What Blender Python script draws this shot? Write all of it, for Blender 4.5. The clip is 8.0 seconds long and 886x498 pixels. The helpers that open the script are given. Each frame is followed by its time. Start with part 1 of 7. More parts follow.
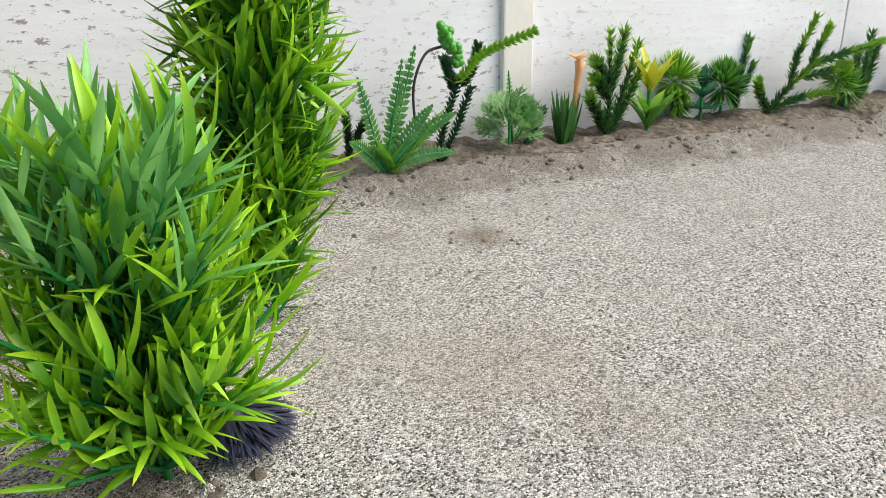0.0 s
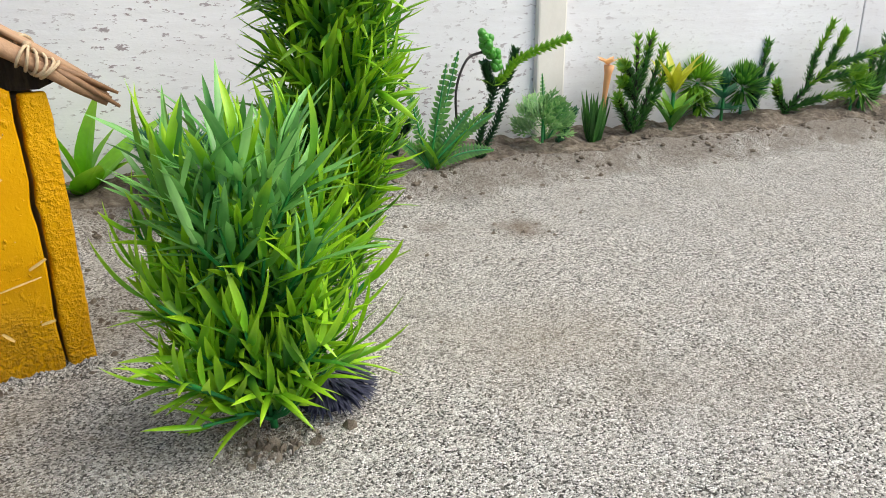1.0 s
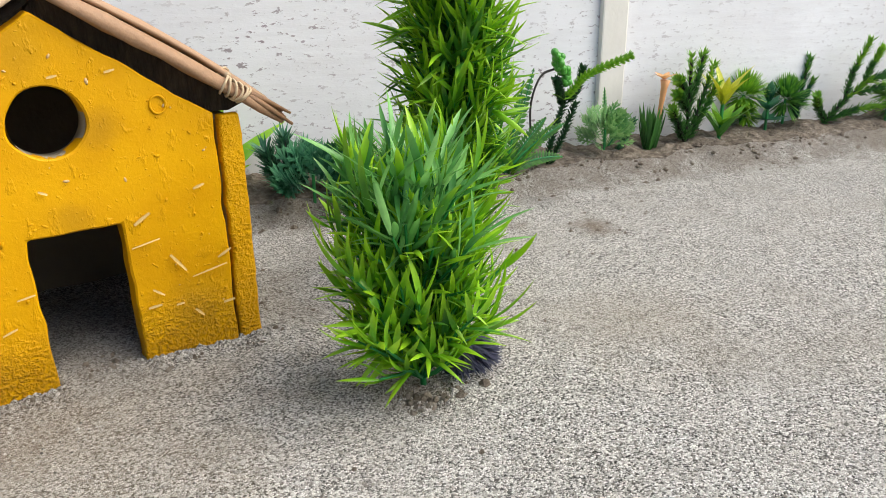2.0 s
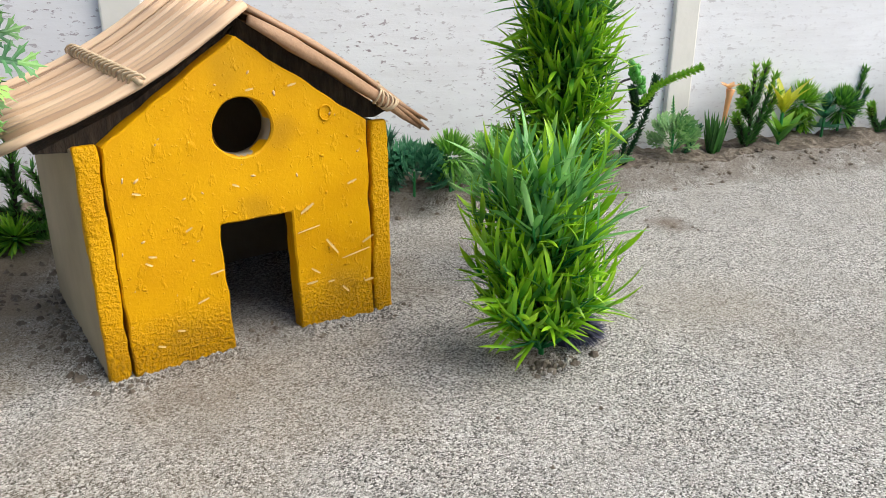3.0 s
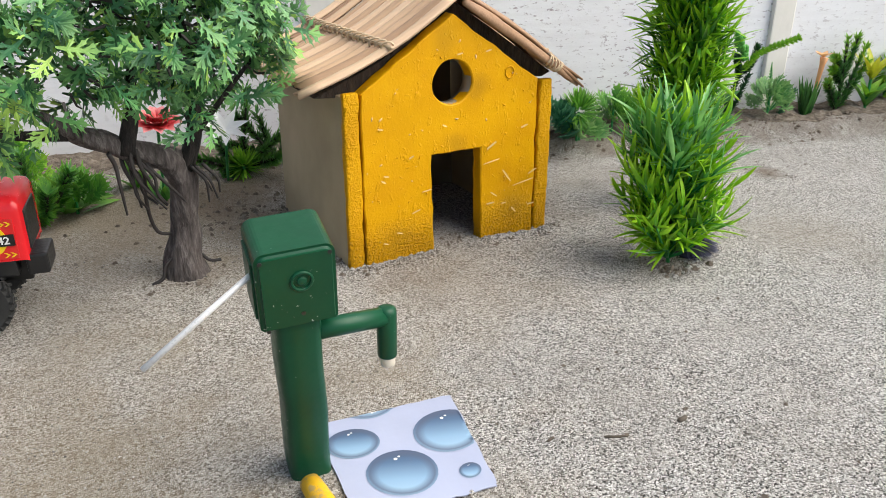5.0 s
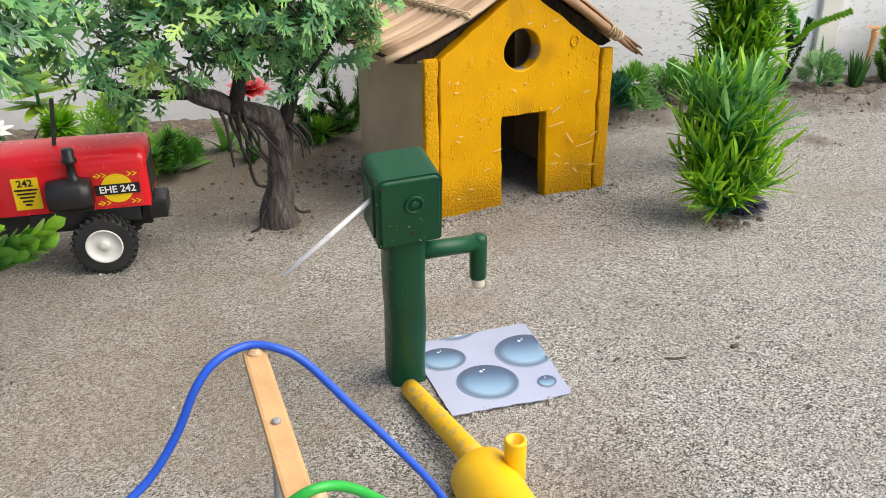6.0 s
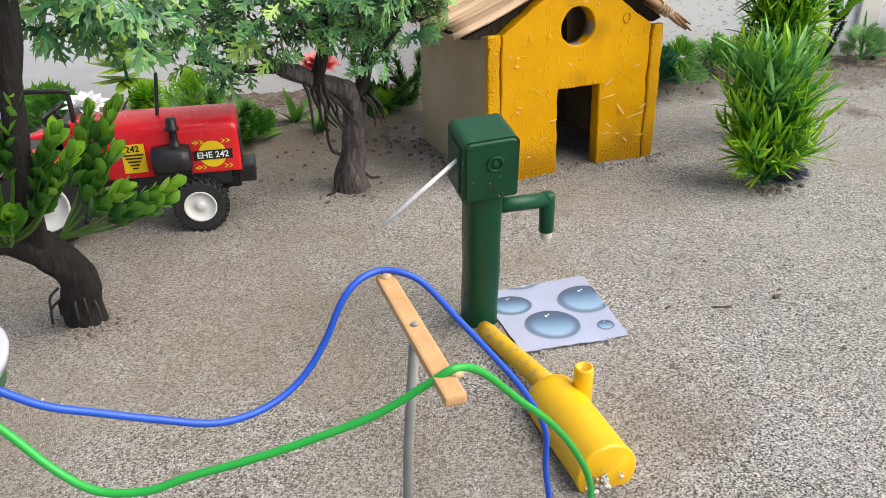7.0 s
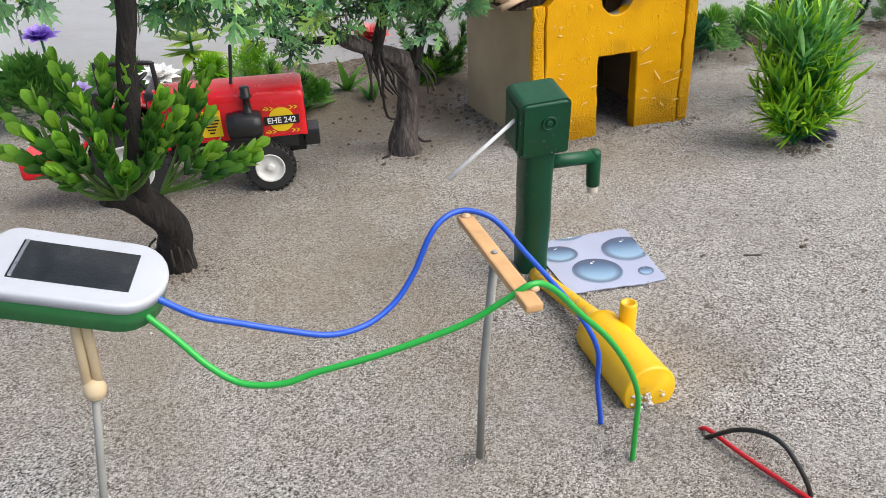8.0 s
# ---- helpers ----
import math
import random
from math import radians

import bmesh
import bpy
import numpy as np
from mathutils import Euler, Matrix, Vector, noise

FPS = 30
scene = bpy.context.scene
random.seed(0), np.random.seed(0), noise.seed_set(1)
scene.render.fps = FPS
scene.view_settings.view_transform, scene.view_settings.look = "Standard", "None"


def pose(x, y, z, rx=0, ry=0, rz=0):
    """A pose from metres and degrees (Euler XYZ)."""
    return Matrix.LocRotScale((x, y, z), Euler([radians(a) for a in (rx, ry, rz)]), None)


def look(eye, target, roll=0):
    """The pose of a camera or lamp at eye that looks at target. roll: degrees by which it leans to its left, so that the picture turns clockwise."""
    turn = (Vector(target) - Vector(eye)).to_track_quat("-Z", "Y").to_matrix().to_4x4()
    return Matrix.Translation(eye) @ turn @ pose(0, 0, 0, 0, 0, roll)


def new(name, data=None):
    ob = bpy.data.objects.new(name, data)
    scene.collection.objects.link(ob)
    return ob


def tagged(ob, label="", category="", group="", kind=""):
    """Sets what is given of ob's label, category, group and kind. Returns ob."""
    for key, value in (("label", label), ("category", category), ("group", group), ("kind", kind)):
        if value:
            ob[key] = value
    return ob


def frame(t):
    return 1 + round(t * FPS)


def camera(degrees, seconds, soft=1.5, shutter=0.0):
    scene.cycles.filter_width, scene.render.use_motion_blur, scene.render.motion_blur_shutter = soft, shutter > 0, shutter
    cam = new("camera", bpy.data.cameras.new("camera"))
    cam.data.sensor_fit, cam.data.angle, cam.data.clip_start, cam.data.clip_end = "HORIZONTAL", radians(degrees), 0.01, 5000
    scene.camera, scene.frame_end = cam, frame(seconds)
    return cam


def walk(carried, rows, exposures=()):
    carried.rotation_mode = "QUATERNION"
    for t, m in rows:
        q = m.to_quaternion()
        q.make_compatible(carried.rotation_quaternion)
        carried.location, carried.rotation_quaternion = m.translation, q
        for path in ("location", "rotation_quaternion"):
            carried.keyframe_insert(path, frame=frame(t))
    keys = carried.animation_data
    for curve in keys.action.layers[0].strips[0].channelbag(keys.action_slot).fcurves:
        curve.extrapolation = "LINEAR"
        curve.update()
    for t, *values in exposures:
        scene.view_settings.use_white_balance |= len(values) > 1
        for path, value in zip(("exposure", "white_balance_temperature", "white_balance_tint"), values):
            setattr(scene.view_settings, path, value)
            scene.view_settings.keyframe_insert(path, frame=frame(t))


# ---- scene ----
cam = camera(59.0, 8.0, 0.7)
PATH = [
    (0, (0.077, 0.106, 0.111), (1.269, 1.558, -0.574), -0.6),
    (0.5, (0.064, 0.098, 0.115), (1.238, 1.557, -0.587), -0.5),
    (1, (0.046, 0.09, 0.121), (1.207, 1.56, -0.58), -0.5),
    (1.5, (0.021, 0.081, 0.128), (1.164, 1.565, -0.572), -0.5),
    (2, (-0.011, 0.072, 0.137), (1.11, 1.573, -0.564), -0.5),
    (2.2, (-0.022, 0.066, 0.139), (1.08, 1.585, -0.555), -0.7),
    (3.3, (-0.083, 0.05, 0.157), (0.963, 1.593, -0.568), 0.1),
    (3.5, (-0.092, 0.042, 0.16), (0.936, 1.593, -0.572), -0.2),
    (4, (-0.116, 0.026, 0.166), (0.87, 1.597, -0.583), -0.2),
    (4.5, (-0.137, 0.011, 0.169), (0.805, 1.6, -0.596), -0.4),
    (4.7, (-0.148, 0.006, 0.171), (0.781, 1.593, -0.615), -0.0),
    (5.8, (-0.193, -0.025, 0.17), (0.636, 1.595, -0.658), -0.6),
    (6, (-0.198, -0.031, 0.17), (0.611, 1.596, -0.666), -0.6),
    (6.5, (-0.214, -0.044, 0.175), (0.553, 1.591, -0.686), -0.9),
    (7, (-0.229, -0.057, 0.178), (0.494, 1.583, -0.71), -1.4),
    (7.5, (-0.243, -0.071, 0.181), (0.439, 1.57, -0.736), -1.9),
    (8, (-0.256, -0.085, 0.187), (0.389, 1.553, -0.763), -2.6),
]
walk(cam, [(t, look(eye, target, roll)) for t, eye, target, roll in PATH], [(0, 0.42, 6720, 5), (2.0, 0.36, 6650, 6), (4.2, 0.36, 6480, 6), (6.2, 0.27, 6800, 8), (8.0, 0.22, 6520, 9)])

# ---- world, sun, exposure ----
scene.view_settings.exposure = 0.45
world = bpy.data.worlds.new("sky")
scene.world = world
world.use_nodes = True
wn = world.node_tree
sky = wn.nodes.new("ShaderNodeTexSky")
sky.sky_type = "NISHITA"
sky.sun_disc = False
SUN_ELEVATION, SUN_AZIMUTH = 50.0, 128.0
sky.sun_elevation, sky.sun_rotation = radians(SUN_ELEVATION), radians(SUN_AZIMUTH)
sky.air_density, sky.dust_density = 1.0, 3.0
wn.links.new(sky.outputs[0], wn.nodes["Background"].inputs[0])
wn.nodes["Background"].inputs[1].default_value = 0.15
sun = new("sun", bpy.data.lights.new("sun", "SUN"))
sun.data.energy, sun.data.angle, sun.data.color = 3.4, radians(70), (1.0, 0.96, 0.9)
_el, _az = radians(SUN_ELEVATION), radians(SUN_AZIMUTH)
sun.matrix_world = look(Vector((math.sin(_az) * math.cos(_el), math.cos(_az) * math.cos(_el), math.sin(_el))), (0, 0, 0))

# ---- materials ----
def material(name, rough=0.6, metal=0.0, spec=0.5):
    m = bpy.data.materials.new(name)
    m.use_nodes = True
    nt = m.node_tree
    b = nt.nodes["Principled BSDF"]
    b.inputs["Roughness"].default_value = rough
    b.inputs["Metallic"].default_value = metal
    b.inputs["Specular IOR Level"].default_value = spec
    return m, nt, b


def node(nt, kind, **values):
    n = nt.nodes.new(kind)
    for key, value in values.items():
        n.inputs[key.replace("_", " ")].default_value = value
    return n


def ramp(nt, source, stops):
    r = nt.nodes.new("ShaderNodeValToRGB")
    while len(r.color_ramp.elements) < len(stops):
        r.color_ramp.elements.new(0.5)
    for e, (at, c) in zip(r.color_ramp.elements, stops):
        e.position = at
        e.color = (*c, 1) if len(c) == 3 else (c[0], c[0], c[0], 1)
    nt.links.new(source, r.inputs[0])
    return r.outputs[0]


def mix(nt, fac, a, b, mode="MIX"):
    n = nt.nodes.new("ShaderNodeMix")
    n.data_type, n.blend_type = "RGBA", mode
    for sock, value in ((n.inputs[0], fac), (n.inputs[6], a), (n.inputs[7], b)):
        if isinstance(value, bpy.types.NodeSocket):
            nt.links.new(value, sock)
        elif isinstance(value, (int, float)):
            sock.default_value = value
        else:
            sock.default_value = (*value, 1)
    return n.outputs[2]


def coords(nt, scale=(1, 1, 1), kind="Object"):
    t = nt.nodes.new("ShaderNodeTexCoord")
    mp = nt.nodes.new("ShaderNodeMapping")
    mp.inputs["Scale"].default_value = scale
    nt.links.new(t.outputs[kind], mp.inputs[0])
    return mp.outputs[0]


def noise_tex(nt, vec, scale, detail=4.0, rough=0.55):
    n = node(nt, "ShaderNodeTexNoise", Scale=scale, Detail=detail, Roughness=rough)
    nt.links.new(vec, n.inputs["Vector"])
    return n.outputs["Fac"]


def voronoi(nt, vec, scale, feature="F1", out="Distance"):
    n = node(nt, "ShaderNodeTexVoronoi", Scale=scale)
    n.feature = feature
    nt.links.new(vec, n.inputs["Vector"])
    return n.outputs[out]


def bump(nt, b, height, strength, distance, normal=None):
    n = node(nt, "ShaderNodeBump", Strength=strength, Distance=distance)
    nt.links.new(height, n.inputs["Height"])
    if normal:
        nt.links.new(normal, n.inputs["Normal"])
    nt.links.new(n.outputs[0], b.inputs["Normal"])
    return n.outputs[0]


def painted(name, colour, rough=0.4, wear=0.12, scale=120.0, relief=0.0003, metal=0.0):
    """Paint or plastic with faint mottling, dust and relief."""
    m, nt, b = material(name, rough, metal)
    v = coords(nt)
    big = noise_tex(nt, v, scale * 0.25, 5)
    fine = noise_tex(nt, v, scale * 4, 3)
    dark = tuple(c * (1 - wear) for c in colour)
    light = tuple(min(1, c * (1 + wear) + wear * 0.03) for c in colour)
    c = mix(nt, ramp(nt, big, [(0.3, (0,)), (0.7, (1,))]), dark, light)
    nt.links.new(c, b.inputs["Base Color"])
    nt.links.new(ramp(nt, fine, [(0.2, (max(0, rough - 0.1),)), (0.8, (min(1, rough + 0.12),))]), b.inputs["Roughness"])
    bump(nt, b, fine, 0.25, relief)
    return m


def leaf_material(name, stops, tip, tip_from=0.55, rough=0.42, own=True, back=0.25, rib_depth=0.35):
    """Plastic foliage: each leaf takes its own green, and pales towards its moulded tip."""
    m, nt, b = material(name, rough)
    if own:
        rnd = nt.nodes.new("ShaderNodeObjectInfo").outputs["Random"]
    else:
        rnd = nt.nodes.new("ShaderNodeNewGeometry").outputs["Random Per Island"]
    base = ramp(nt, rnd, stops)
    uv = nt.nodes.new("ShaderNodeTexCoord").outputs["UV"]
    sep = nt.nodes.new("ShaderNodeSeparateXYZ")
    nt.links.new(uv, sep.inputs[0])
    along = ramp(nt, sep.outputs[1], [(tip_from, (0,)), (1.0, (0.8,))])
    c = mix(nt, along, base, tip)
    v = coords(nt, (1, 1, 1))
    c = mix(nt, 0.35, c, ramp(nt, noise_tex(nt, v, 260, 3), [(0.3, (0.35, 0.4, 0.3)), (0.7, (0.75, 0.75, 0.7))]), "OVERLAY")
    nt.links.new(c, b.inputs["Base Color"])
    b.inputs["Subsurface Weight"].default_value = 0.0
    rib = ramp(nt, sep.outputs[0], [(0.40, (1,)), (0.5, (0,)), (0.6, (1,))])
    bump(nt, b, rib, rib_depth, 0.0003)
    tr = nt.nodes.new("ShaderNodeBsdfTranslucent")
    nt.links.new(c, tr.inputs[0])
    ms = nt.nodes.new("ShaderNodeMixShader")
    ms.inputs[0].default_value = back
    nt.links.new(b.outputs[0], ms.inputs[1])
    nt.links.new(tr.outputs[0], ms.inputs[2])
    nt.links.new(ms.outputs[0], nt.nodes["Material Output"].inputs[0])
    return m


# sand: pale, grey, tan and dark grains, with damp and dusty patches
M_SAND, nt, b = material("sand", 0.95, 0, 0.2)
v = coords(nt)
grains = voronoi(nt, v, 1900, "F1", "Color")
sepc = nt.nodes.new("ShaderNodeSeparateColor")
nt.links.new(grains, sepc.inputs[0])
gcol = ramp(nt, sepc.outputs[0], [(0.0, (0.018, 0.017, 0.016)), (0.19, (0.09, 0.085, 0.078)), (0.32, (0.32, 0.307, 0.287)), (0.64, (0.52, 0.502, 0.475)), (0.82, (0.72, 0.70, 0.67)), (1.0, (0.88, 0.86, 0.83))])
big = voronoi(nt, v, 1150, "F1", "Color")
sepb = nt.nodes.new("ShaderNodeSeparateColor")
nt.links.new(big, sepb.inputs[0])
gcol = mix(nt, ramp(nt, sepb.outputs[1], [(0.84, (0,)), (0.88, (0.85,))]), gcol, ramp(nt, sepb.outputs[0], [(0.0, (0.05, 0.045, 0.04)), (0.3, (0.22, 0.20, 0.175)), (0.7, (0.52, 0.49, 0.45)), (1.0, (0.85, 0.83, 0.79))]))
# dust that fills the grain here and there, damp tan patches, faint cloudy tint
dust = noise_tex(nt, v, 16, 5, 0.6)
gcol = mix(nt, ramp(nt, dust, [(0.42, (0.0,)), (0.66, (0.30,))]), gcol, (0.44, 0.42, 0.395))
patch = noise_tex(nt, v, 8, 6, 0.6)
gcol = mix(nt, ramp(nt, patch, [(0.50, (0,)), (0.70, (0.32,))]), gcol, (0.27, 0.232, 0.182))
patch2 = noise_tex(nt, v, 34, 6, 0.7)
gcol = mix(nt, 0.45, gcol, ramp(nt, patch2, [(0.3, (0.40, 0.385, 0.37)), (0.7, (0.60, 0.60, 0.61))]), "OVERLAY")


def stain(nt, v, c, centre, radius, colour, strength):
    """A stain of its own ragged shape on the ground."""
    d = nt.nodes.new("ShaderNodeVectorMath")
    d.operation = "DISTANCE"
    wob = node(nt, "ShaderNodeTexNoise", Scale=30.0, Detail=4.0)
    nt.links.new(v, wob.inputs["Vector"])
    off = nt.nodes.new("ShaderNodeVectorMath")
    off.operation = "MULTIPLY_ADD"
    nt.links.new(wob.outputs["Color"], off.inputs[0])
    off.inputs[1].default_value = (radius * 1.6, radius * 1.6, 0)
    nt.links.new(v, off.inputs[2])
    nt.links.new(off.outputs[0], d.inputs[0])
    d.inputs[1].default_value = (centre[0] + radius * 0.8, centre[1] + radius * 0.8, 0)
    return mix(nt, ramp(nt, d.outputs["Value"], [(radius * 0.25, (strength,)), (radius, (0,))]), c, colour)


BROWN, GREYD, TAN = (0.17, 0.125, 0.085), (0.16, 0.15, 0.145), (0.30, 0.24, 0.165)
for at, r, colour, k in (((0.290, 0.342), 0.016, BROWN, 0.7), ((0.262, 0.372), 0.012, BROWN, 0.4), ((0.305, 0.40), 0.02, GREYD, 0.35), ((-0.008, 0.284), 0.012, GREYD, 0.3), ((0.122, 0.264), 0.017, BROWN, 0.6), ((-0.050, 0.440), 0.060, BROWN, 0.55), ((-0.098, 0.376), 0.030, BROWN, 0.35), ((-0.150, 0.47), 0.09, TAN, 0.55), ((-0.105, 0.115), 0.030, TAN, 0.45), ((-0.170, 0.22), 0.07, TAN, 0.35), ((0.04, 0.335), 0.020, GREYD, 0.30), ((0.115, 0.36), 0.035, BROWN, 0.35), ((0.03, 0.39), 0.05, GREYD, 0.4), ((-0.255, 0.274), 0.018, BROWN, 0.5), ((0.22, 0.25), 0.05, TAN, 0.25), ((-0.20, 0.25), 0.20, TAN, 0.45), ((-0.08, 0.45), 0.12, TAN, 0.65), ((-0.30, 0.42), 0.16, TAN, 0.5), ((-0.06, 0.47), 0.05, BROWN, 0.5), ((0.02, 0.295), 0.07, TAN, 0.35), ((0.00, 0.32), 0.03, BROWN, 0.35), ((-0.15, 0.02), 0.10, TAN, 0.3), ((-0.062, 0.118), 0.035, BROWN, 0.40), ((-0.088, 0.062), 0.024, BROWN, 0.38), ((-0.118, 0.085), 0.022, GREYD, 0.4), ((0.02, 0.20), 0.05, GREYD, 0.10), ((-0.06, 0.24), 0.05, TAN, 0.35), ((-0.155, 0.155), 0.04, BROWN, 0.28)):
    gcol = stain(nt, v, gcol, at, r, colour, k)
# soil spilled from the planted bank, worked into the sand in a ragged band beside the wall
along = nt.nodes.new("ShaderNodeVectorMath")
along.operation = "DOT_PRODUCT"
nt.links.new(v, along.inputs[0])
along.inputs[1].default_value = (0.2588, 0.966, 0)
ragged = nt.nodes.new("ShaderNodeMath")
ragged.operation = "MULTIPLY_ADD"
nt.links.new(noise_tex(nt, v, 45, 5, 0.7), ragged.inputs[0])
ragged.inputs[1].default_value = 0.09
nt.links.new(along.outputs["Value"], ragged.inputs[2])
gcol = mix(nt, ramp(nt, ragged.outputs[0], [(0.500, (0,)), (0.530, (0.74,))]), gcol, (0.20, 0.168, 0.138))
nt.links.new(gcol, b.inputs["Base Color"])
cell = voronoi(nt, v, 1900)
n1 = bump(nt, b, cell, 1.0, -0.0009)
n2 = bump(nt, b, noise_tex(nt, v, 420, 4, 0.7), 0.5, 0.0015, n1)

# single loose grains
M_GRAIN, nt, b = material("loose_grain", 0.9, 0, 0.25)
rnd_grain = nt.nodes.new("ShaderNodeNewGeometry").outputs["Random Per Island"]
c = ramp(nt, rnd_grain, [(0.0, (0.10, 0.092, 0.083)), (0.2, (0.22, 0.205, 0.185)), (0.45, (0.36, 0.335, 0.30)), (0.8, (0.50, 0.475, 0.44)), (1.0, (0.66, 0.64, 0.60))])
nt.links.new(mix(nt, 0.4, c, ramp(nt, noise_tex(nt, coords(nt), 2500, 2), [(0.3, (0.3, 0.3, 0.3)), (0.7, (0.7, 0.7, 0.7))]), "OVERLAY"), b.inputs["Base Color"])

# earth: brown lumpy soil along the wall foot
M_EARTH, nt, b = material("earth", 0.97, 0, 0.15)
v = coords(nt)
c = ramp(nt, noise_tex(nt, v, 180, 6, 0.7), [(0.25, (0.07, 0.055, 0.044)), (0.5, (0.165, 0.135, 0.108)), (0.75, (0.33, 0.29, 0.245))])
nt.links.new(c, b.inputs["Base Color"])
bump(nt, b, noise_tex(nt, v, 420, 5, 0.7), 0.9, 0.002)

# whitewashed board, streaked and speckled
M_WALL, nt, b = material("whitewash", 0.72)
v = coords(nt)
vs = coords(nt, (0.12, 1, 1))
streak = noise_tex(nt, vs, 160, 4, 0.6)
c = mix(nt, ramp(nt, noise_tex(nt, v, 7, 4), [(0.35, (0,)), (0.7, (1,))]), (0.70, 0.69, 0.72), (0.80, 0.80, 0.83))
c = mix(nt, ramp(nt, streak, [(0.45, (0,)), (0.7, (0.35,))]), c, (0.62, 0.60, 0.62))
speck = noise_tex(nt, coords(nt, (0.42, 1, 1)), 320, 3, 0.72)
where = noise_tex(nt, v, 13, 3)
sm = nt.nodes.new("ShaderNodeMath")
sm.operation = "MULTIPLY"
nt.links.new(ramp(nt, speck, [(0.575, (0,)), (0.62, (1,))]), sm.inputs[0])
nt.links.new(ramp(nt, where, [(0.38, (0.25,)), (0.58, (0.95,))]), sm.inputs[1])
along_wall = nt.nodes.new("ShaderNodeSeparateXYZ")
nt.links.new(v, along_wall.inputs[0])
reach = nt.nodes.new("ShaderNodeMapRange")
reach.inputs["From Min"].default_value, reach.inputs["From Max"].default_value = -0.28, 0.72
nt.links.new(along_wall.outputs[0], reach.inputs["Value"])
sm2 = nt.nodes.new("ShaderNodeMath")
sm2.operation = "MULTIPLY"
nt.links.new(sm.outputs[0], sm2.inputs[0])
nt.links.new(ramp(nt, reach.outputs[0], [(0.0, (0.08,)), (0.14, (1,)), (0.50, (1,)), (0.62, (0.35,))]), sm2.inputs[1])
c = mix(nt, sm2.outputs[0], c, (0.27, 0.22, 0.24))
nt.links.new(c, b.inputs["Base Color"])
n1 = bump(nt, b, streak, 0.3, 0.0006)
bump(nt, b, speck, 0.25, 0.0006, n1)

# yellow daub, thick paint over clay with pits and scuffs
def yellow_paint(name, lumpy):
    m, nt, b = material(name, 0.48, 0, 0.18)
    v = coords(nt)
    c = mix(nt, ramp(nt, noise_tex(nt, v, 38, 5), [(0.3, (0,)), (0.7, (1,))]), (0.62, 0.292, 0.0006), (0.73, 0.372, 0.001))
    c = mix(nt, ramp(nt, noise_tex(nt, v, 21, 4), [(0.56, (0,)), (0.74, (0.55,))]), c, (0.55, 0.275, 0.003))
    # handled smudges on the gable, over the doorway and beside the hole
    sx = nt.nodes.new("ShaderNodeSeparateXYZ")
    nt.links.new(v, sx.inputs[0])
    flat = nt.nodes.new("ShaderNodeCombineXYZ")
    nt.links.new(sx.outputs[0], flat.inputs[0])
    nt.links.new(sx.outputs[2], flat.inputs[1])
    if not lumpy:
        for at, r, k in (((0.036, 0.057), 0.0085, 0.45), ((0.030, 0.112), 0.012, 0.35), ((0.050, 0.088), 0.008, 0.5), ((0.072, 0.020), 0.012, 0.4), ((0.004, 0.012), 0.012, 0.3)):
            c = stain(nt, flat.outputs[0], c, at, r, (0.34, 0.18, 0.010), k)
    # grit that the paint took up along the foot
    grit = nt.nodes.new("ShaderNodeMath")
    grit.operation = "MULTIPLY"
    nt.links.new(ramp(nt, sx.outputs[2], [(0.006, (1,)), (0.024, (0.3 if lumpy else 0.05,))]), grit.inputs[0])
    grains_y = ramp(nt, noise_tex(nt, v, 640, 3, 0.65), [(0.42, (0,)), (0.68, (1,))])
    nt.links.new(grains_y, grit.inputs[1])
    c = mix(nt, ramp(nt, grit.outputs[0], [(0.32, (0,)), (0.6, (0.45,))]), c, (0.46, 0.235, 0.01))
    nt.links.new(c, b.inputs["Base Color"])
    n1 = bump(nt, b, noise_tex(nt, v, 34, 2, 0.4), 0.25, 0.0012)
    n2 = bump(nt, b, ramp(nt, noise_tex(nt, v, 480, 2, 0.5), [(0.64, (0,)), (0.76, (1,))]), 0.5, 0.0006, n1)
    n3 = bump(nt, b, ramp(nt, noise_tex(nt, coords(nt, (1, 1, 0.6)), 170, 4, 0.6), [(0.57, (0,)), (0.70, (1,))]), 0.55, 0.0008, n2)
    bump(nt, b, grit.outputs[0], 1.0, 0.0014, n3)
    return m


M_YELLOW = yellow_paint("yellow_daub_paint", False)
M_YELLOWR = yellow_paint("gritty_yellow_paint", True)
M_CEMENT = painted("raw_clay_board", (0.42, 0.335, 0.215), 0.9, 0.16, 90, 0.0006)
M_LEVER = painted("bare_lever_steel", (0.80, 0.79, 0.78), 0.30, 0.10, 400, 0.0001, 0.1)
M_GLUE = painted("clear_glue", (0.50, 0.34, 0.19), 0.2, 0.08)
# even brown of the back wall, darker than the side walls
M_DARKIN = painted("dark_brown_board", (0.17, 0.13, 0.09), 0.9, 0.2, 160, 0.0006)


def straw_material(name, lo, mid, hi, own=True):
    m, nt, b = material(name, 0.6)
    v = coords(nt, (1.0, 0.05, 1.0)) if own else coords(nt)
    oi = nt.nodes.new("ShaderNodeObjectInfo").outputs["Random"] if own else nt.nodes.new("ShaderNodeNewGeometry").outputs["Random Per Island"]
    c = ramp(nt, oi, [(0.0, lo), (0.5, mid), (1.0, hi)])
    fib = noise_tex(nt, v, 520, 3, 0.6)
    c = mix(nt, 0.32, c, ramp(nt, fib, [(0.3, (0.33, 0.31, 0.29)), (0.7, (0.68, 0.66, 0.63))]), "OVERLAY")
    nt.links.new(c, b.inputs["Base Color"])
    bump(nt, b, fib, 0.6, 0.0005)
    return m


